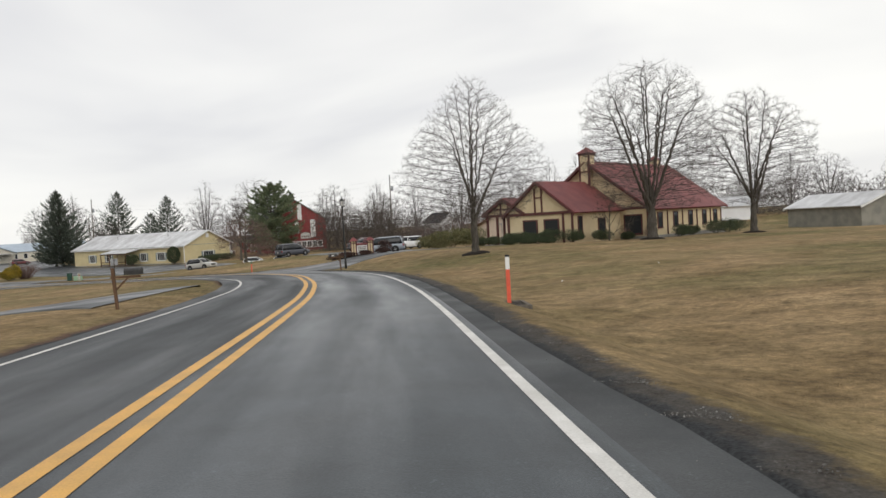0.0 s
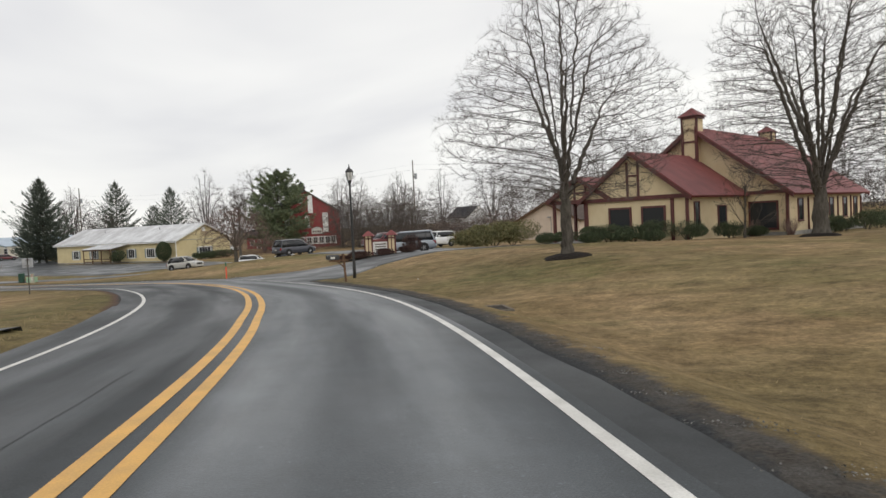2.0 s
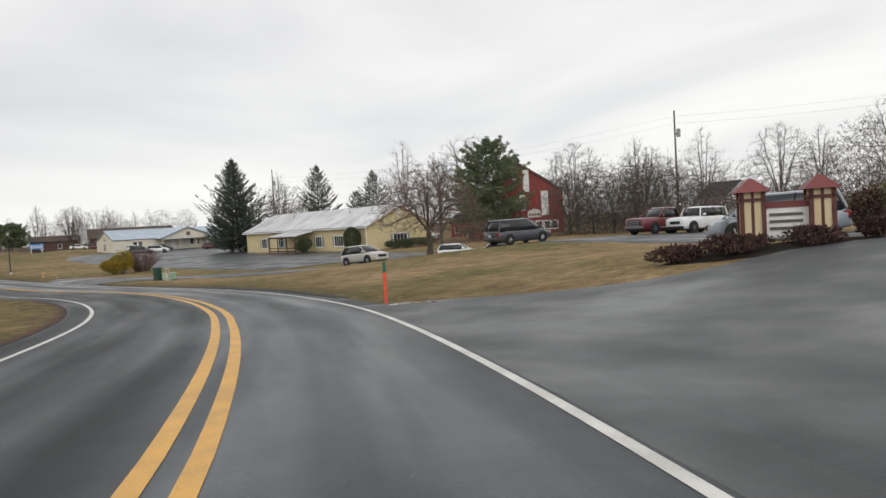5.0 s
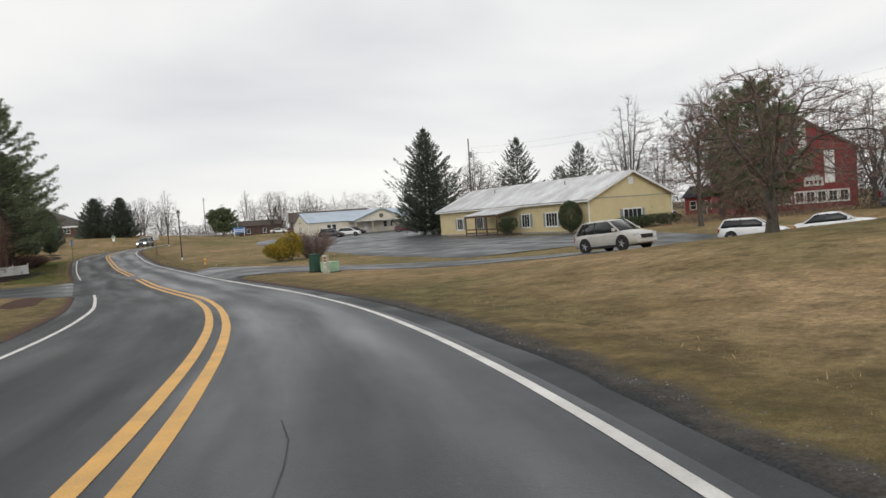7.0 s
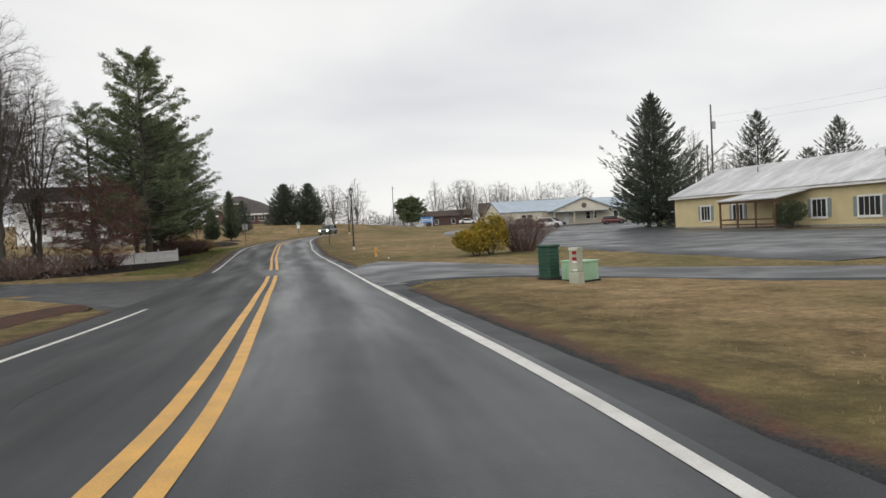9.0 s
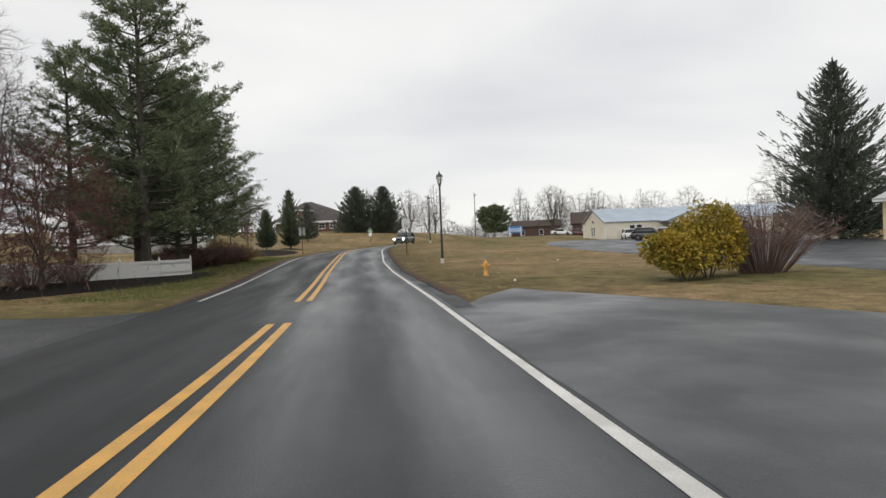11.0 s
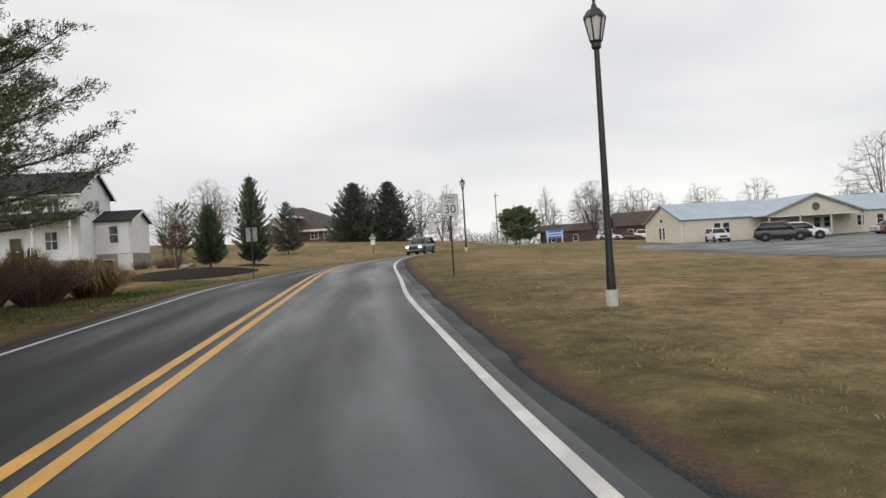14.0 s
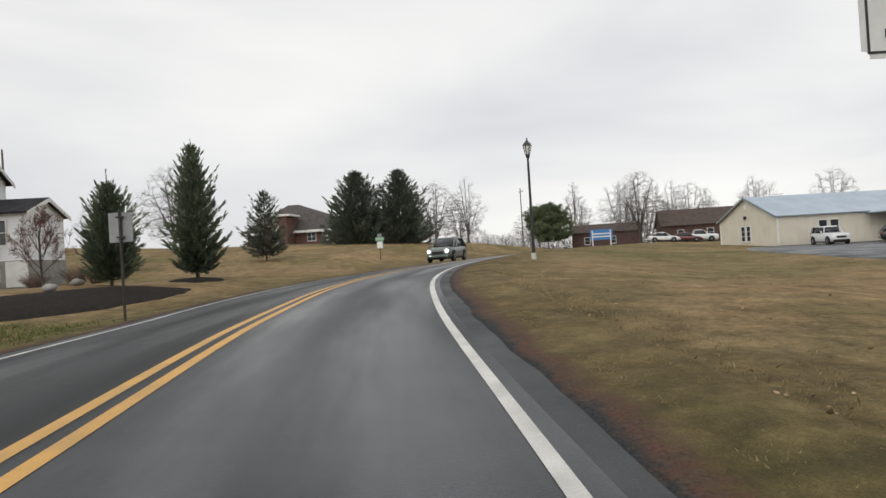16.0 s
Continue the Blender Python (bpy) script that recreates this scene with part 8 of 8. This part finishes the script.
def hydrant(x, y):
    t = thing("fire_hydrant", x, y, ground(x, y), 60, "faded orange-yellow cast iron fire hydrant in the grass", "fire hydrant")
    part("barrel", lathe(bmesh.new(), [(0.17, -0.1), (0.17, 0.04), (0.12, 0.06), (0.115, 0.42), (0.15, 0.45), (0.15, 0.52), (0.125, 0.54), (0.125, 0.66)], 16), HYD_YELLOW, t, smooth=True)
    part("bonnet", lathe(bmesh.new(), [(0.15, 0.66), (0.15, 0.70), (0.12, 0.78), (0.06, 0.83), (0.035, 0.84), (0.03, 0.90)], 16), HYD_YELLOW, t, smooth=True)
    for a, r, ln in ((0, 0.065, 0.22), (180, 0.065, 0.22), (270, 0.085, 0.24)):
        d = Vector((math.cos(radians(a)), math.sin(radians(a)), 0))
        bm = tube(bmesh.new(), d * 0.08 + Vector((0, 0, 0.58)), d * ln + Vector((0, 0, 0.58)), r, r, 10)
        tube(bm, d * ln + Vector((0, 0, 0.58)), d * (ln + 0.04) + Vector((0, 0, 0.58)), r * 1.2, r * 1.1, 10)
        part("outlet_cap", bm, HYD_YELLOW, t)
    for k in range(8):
        a = 2 * math.pi * k / 8
        part("flange_bolt", tube(bmesh.new(), (0.145 * math.cos(a), 0.145 * math.sin(a), 0.03), (0.145 * math.cos(a), 0.145 * math.sin(a), 0.075), 0.014, 0.014, 6), RUSTY_POST, t)

    t.scale = (0.68, 0.68, 0.70)


hydrant(-107.2, 59.6)


def cabinets():
    gx, gy = -80.6, 61.5
    t = thing("utility_cabinet", gx, gy, ground(gx, gy), 24, "tall dark green ribbed utility cabinet on the lawn", "utility cabinet")
    part("shell", boxed(-0.25, 0.25, -0.25, 0.25, -0.1, 1.04, bevel=0.05), CAB_GREEN, t)
    for k in range(8):
        part("rib", boxed(-0.262, 0.262, -0.262, 0.262, 0.14 + k * 0.105, 0.165 + k * 0.105, bevel=0.012), CAB_GREEN, t)
    part("lid", boxed(-0.272, 0.272, -0.272, 0.272, 1.02, 1.10, bevel=0.03), CAB_GREEN, t)
    part("skirt", boxed(-0.275, 0.275, -0.275, 0.275, -0.1, 0.08, bevel=0.02), BLACK_TRIM, t)
    x, y = -79.75, 62.15
    t = thing("utility_box", x, y, ground(x, y), 24, "low pale green louvred utility box on the lawn", "utility box")
    part("shell", boxed(-0.48, 0.48, -0.3, 0.3, -0.1, 0.58, bevel=0.02), PALE_GREEN, t)
    part("lid", boxed(-0.5, 0.5, -0.32, 0.32, 0.57, 0.63, bevel=0.015), PALE_GREEN, t)
    for sx in (-0.24, 0.24):
        for k in range(6):
            part("louvre", boxed(sx - 0.2, sx + 0.2, -0.325, -0.3, 0.12 + k * 0.07, 0.15 + k * 0.07), PALE_GREEN, t)
    part("plinth", boxed(-0.52, 0.52, -0.34, 0.34, -0.1, 0.05), BLACK_TRIM, t)
    x, y = -78.55, 61.5
    t = thing("cable_pedestal", x, y, ground(x, y), 24, "grey-green cable pedestal with small red warning labels", "cable pedestal")
    part("lower_shell", boxed(-0.18, 0.18, -0.14, 0.14, -0.1, 0.32, bevel=0.02), PED_GREY, t)
    part("upper_shell", boxed(-0.155, 0.155, -0.12, 0.12, 0.32, 0.97, bevel=0.02), PED_GREY, t)
    bm = bmesh.new()
    slab(bm, [(-0.17, -0.14, 0.95), (-0.17, 0.14, 0.95), (-0.17, 0.09, 1.03), (-0.17, -0.09, 1.03)], (1, 0, 0), 0.34)
    part("cap", bm, PED_GREY, t)
    for z0, z1, m in ((0.84, 0.93, TAIL), (0.66, 0.76, TAIL), (0.60, 0.65, SIGN_WHITE), (0.37, 0.41, SIGN_WHITE)):
        part("warning_label", boxed(-0.01, 0.15, -0.14, -0.135, z0, z1), m, t)


cabinets()


def pillar_sign():
    t = thing("entrance_sign", -28.7, 57.0, ground(-28.7, 57.0), 30, "low entrance sign between two cream pillars with red caps", "sign")
    for sx in (-0.82, 0.82):
        p = part("pillar", boxed(sx - 0.26, sx + 0.26, -0.26, 0.26, -0.3, 1.45), CREAM, t)
        for cx in (-0.26, 0.26):
            for cy in (-0.26, 0.26):
                part("corner_post", boxed(sx + cx - 0.05, sx + cx + 0.05, cy - 0.05, cy + 0.05, -0.3, 1.45), RED_TRIM, p)
        part("mid_board", boxed(sx - 0.035, sx + 0.035, -0.28, -0.255, 0.0, 1.45), RED_TRIM, p)
        part("band", boxed(sx - 0.31, sx + 0.31, -0.31, 0.31, 1.2, 1.28), RED_TRIM, p)
        bm = bmesh.new()
        bmesh.ops.create_cone(bm, cap_ends=True, segments=4, radius1=0.62, radius2=0.08, depth=0.36, matrix=Matrix.Translation((sx, 0, 1.62)) @ Matrix.Rotation(radians(45), 4, "Z"))
        part("pillar_cap", bm, RED_ROOF, p)
    part("panel", boxed(-0.56, 0.56, -0.06, 0.06, 0.25, 1.0), WHITE_PAINT, t)
    part("panel_beam", boxed(-0.56, 0.56, -0.09, 0.09, 1.0, 1.16), RED_ROOF, t)
    for k in range(3):
        part("text_bar", boxed(-0.4, 0.4, -0.075, -0.06, 0.42 + k * 0.18, 0.50 + k * 0.18), GREY_WOOD, t)


pillar_sign()
for i, (sx, sy, r, hh) in enumerate(((-26.9, 58.4, 0.75, 1.5), (-29.4, 55.4, 0.9, 0.6), (-27.9, 56.0, 0.8, 0.55), (-30.9, 55.2, 0.8, 0.5), (-26.4, 57.0, 0.7, 0.6))):
    leafy_shrub(sx, sy, r, r, hh, 400 + i, BARBERRY, "dark red-brown shrub round the entrance sign", n=2200, size=0.09, group="sign shrubs")
patch("mulch_bed", -28.6, 56.4, 3.0, 1.6, MULCH, 0.03, yaw=30, label="dark mulch bed round an entrance sign", category="mulch bed", dome=0.08)


def utility_pole(x, y, h, yaw, label, arm=True, r=0.14, gear=True):
    t = thing("utility_pole", x, y, ground(x, y), yaw, label, "utility pole", "utility poles")
    part("pole", tube(bmesh.new(), (0, 0, -0.5), (0, 0, h), r, r * 0.65, 10), GREY_WOOD, t)
    if arm:
        beam(t, (-1.1, 0.14, h - 0.7), (1.1, 0.14, h - 0.7), 0.09, 0.12, GREY_WOOD, "crossarm")
        for px in (-1.0, -0.35, 0.35, 1.0):
            part("insulator", lathe(bmesh.new(), [(0.03, h - 0.64), (0.06, h - 0.58), (0.03, h - 0.5)], 8), CONCRETE, t).location = (px, 0.14, 0)
    if gear:
        part("transformer", lathe(bmesh.new(), [(0.2, h - 3.2), (0.24, h - 3.15), (0.24, h - 2.3), (0.1, h - 2.2)], 12), GALV, t).location = (0.42, 0, 0)
        part("bracket", boxed(0.0, 0.3, -0.06, 0.06, h - 2.9, h - 2.75), RUSTY_POST, t)


utility_pole(-61.0, 117.0, 14.3, 40, "tall weathered wooden utility pole with a transformer", arm=False)
utility_pole(-138.3, 107.9, 15.4, 10, "tall weathered wooden utility pole behind the yellow building", arm=False)
utility_pole(-146.0, 112.5, 11.0, 10, "shorter weathered wooden utility pole in the distance", arm=False, gear=False)
utility_pole(-262.0, 86.0, 12.0, 10, "distant weathered wooden utility pole by the road", gear=False)
utility_pole(-200.0, 20.0, 11.0, 10, "distant weathered wooden utility pole behind a house", gear=False, arm=False)


def wire(p, q, sag, n=14):
    pts = [Vector(p).lerp(Vector(q), k / n) - Vector((0, 0, sag * 4 * (k / n) * (1 - k / n))) for k in range(n + 1)]
    v, f = [], []
    tube_rows(pts, [0.006] * (n + 1), 4, v, f)
    tagged(raw("power_line", v, f, BLACK_METAL), "thin black overhead power line between utility poles", "power line", "power lines")


for dz in (0.0, -0.9):
    wire((-61, 117, ground(-61, 117) + 13.6 + dz), (-138.3, 107.9, ground(-138.3, 107.9) + 13.8 + dz), 1.6)
    wire((-61, 117, ground(-61, 117) + 13.6 + dz), (-5, 128, ground(-5, 128) + 13.0 + dz), 1.2)


def picket_fence(rows, label):
    t = thing("picket_fence", rows[0][0], rows[0][1], 0, 0, label, "fence")
    ox, oy = rows[0][:2]
    pk = bmesh.new()
    slab(pk, [(-0.056, 0, 0.06), (0.056, 0, 0.06), (0.056, 0, 0.92), (0.04, 0, 0.94), (-0.04, 0, 0.94), (-0.056, 0, 0.92)], (0, 1, 0), 0.02)
    me = bpy.data.meshes.new("picket")
    pk.to_mesh(me)
    pk.free()
    me.materials.append(WHITE_PAINT)
    for (xa, ya), (xb, yb) in zip(rows, rows[1:]):
        ln = math.hypot(xb - xa, yb - ya)
        yaw = math.degrees(math.atan2(yb - ya, xb - xa))
        n = max(1, round(ln / 0.125))
        for k in range(n):
            u = (k + 0.5) / n
            x, y = xa + (xb - xa) * u, ya + (yb - ya) * u
            ob = new("picket", me)
            ob.parent = t
            ob.matrix_basis = pose(x - ox, y - oy, ground(x, y), 0, 0, yaw)
        m = max(1, round(ln / 2.2))
        for k in range(0 if (xa, ya) == rows[0] else 1, m + 1):
            u = k / m
            x, y = xa + (xb - xa) * u, ya + (yb - ya) * u
            cap = bmesh.new()
            bmesh.ops.create_cone(cap, cap_ends=True, segments=8, radius1=0.05, radius2=0.008, depth=0.14, matrix=Matrix.Translation((x - ox, y - oy, ground(x, y) + 1.09)))
            part("finial", cap, WHITE_PAINT, t)
            post(t, x - ox, y - oy, ground(x, y) - 0.2, ground(x, y) + 1.02, 0.1, WHITE_PAINT)
        for zz in (0.25, 0.75):
            beam(t, (xa - ox, ya - oy, ground(xa, ya) + zz), (xb - ox, yb - oy, ground(xb, yb) + zz), 0.04, 0.08, WHITE_PAINT, "rail")


picket_fence([(-119.4, 45.0), (-117.3, 43.9), (-115.2, 42.6), (-113.2, 41.35), (-111.2, 40.1)], "white picket fence in front of dark pines")
picket_fence([(-113.2, 34.2), (-114.8, 38.4)], "white picket fence among bare trees")
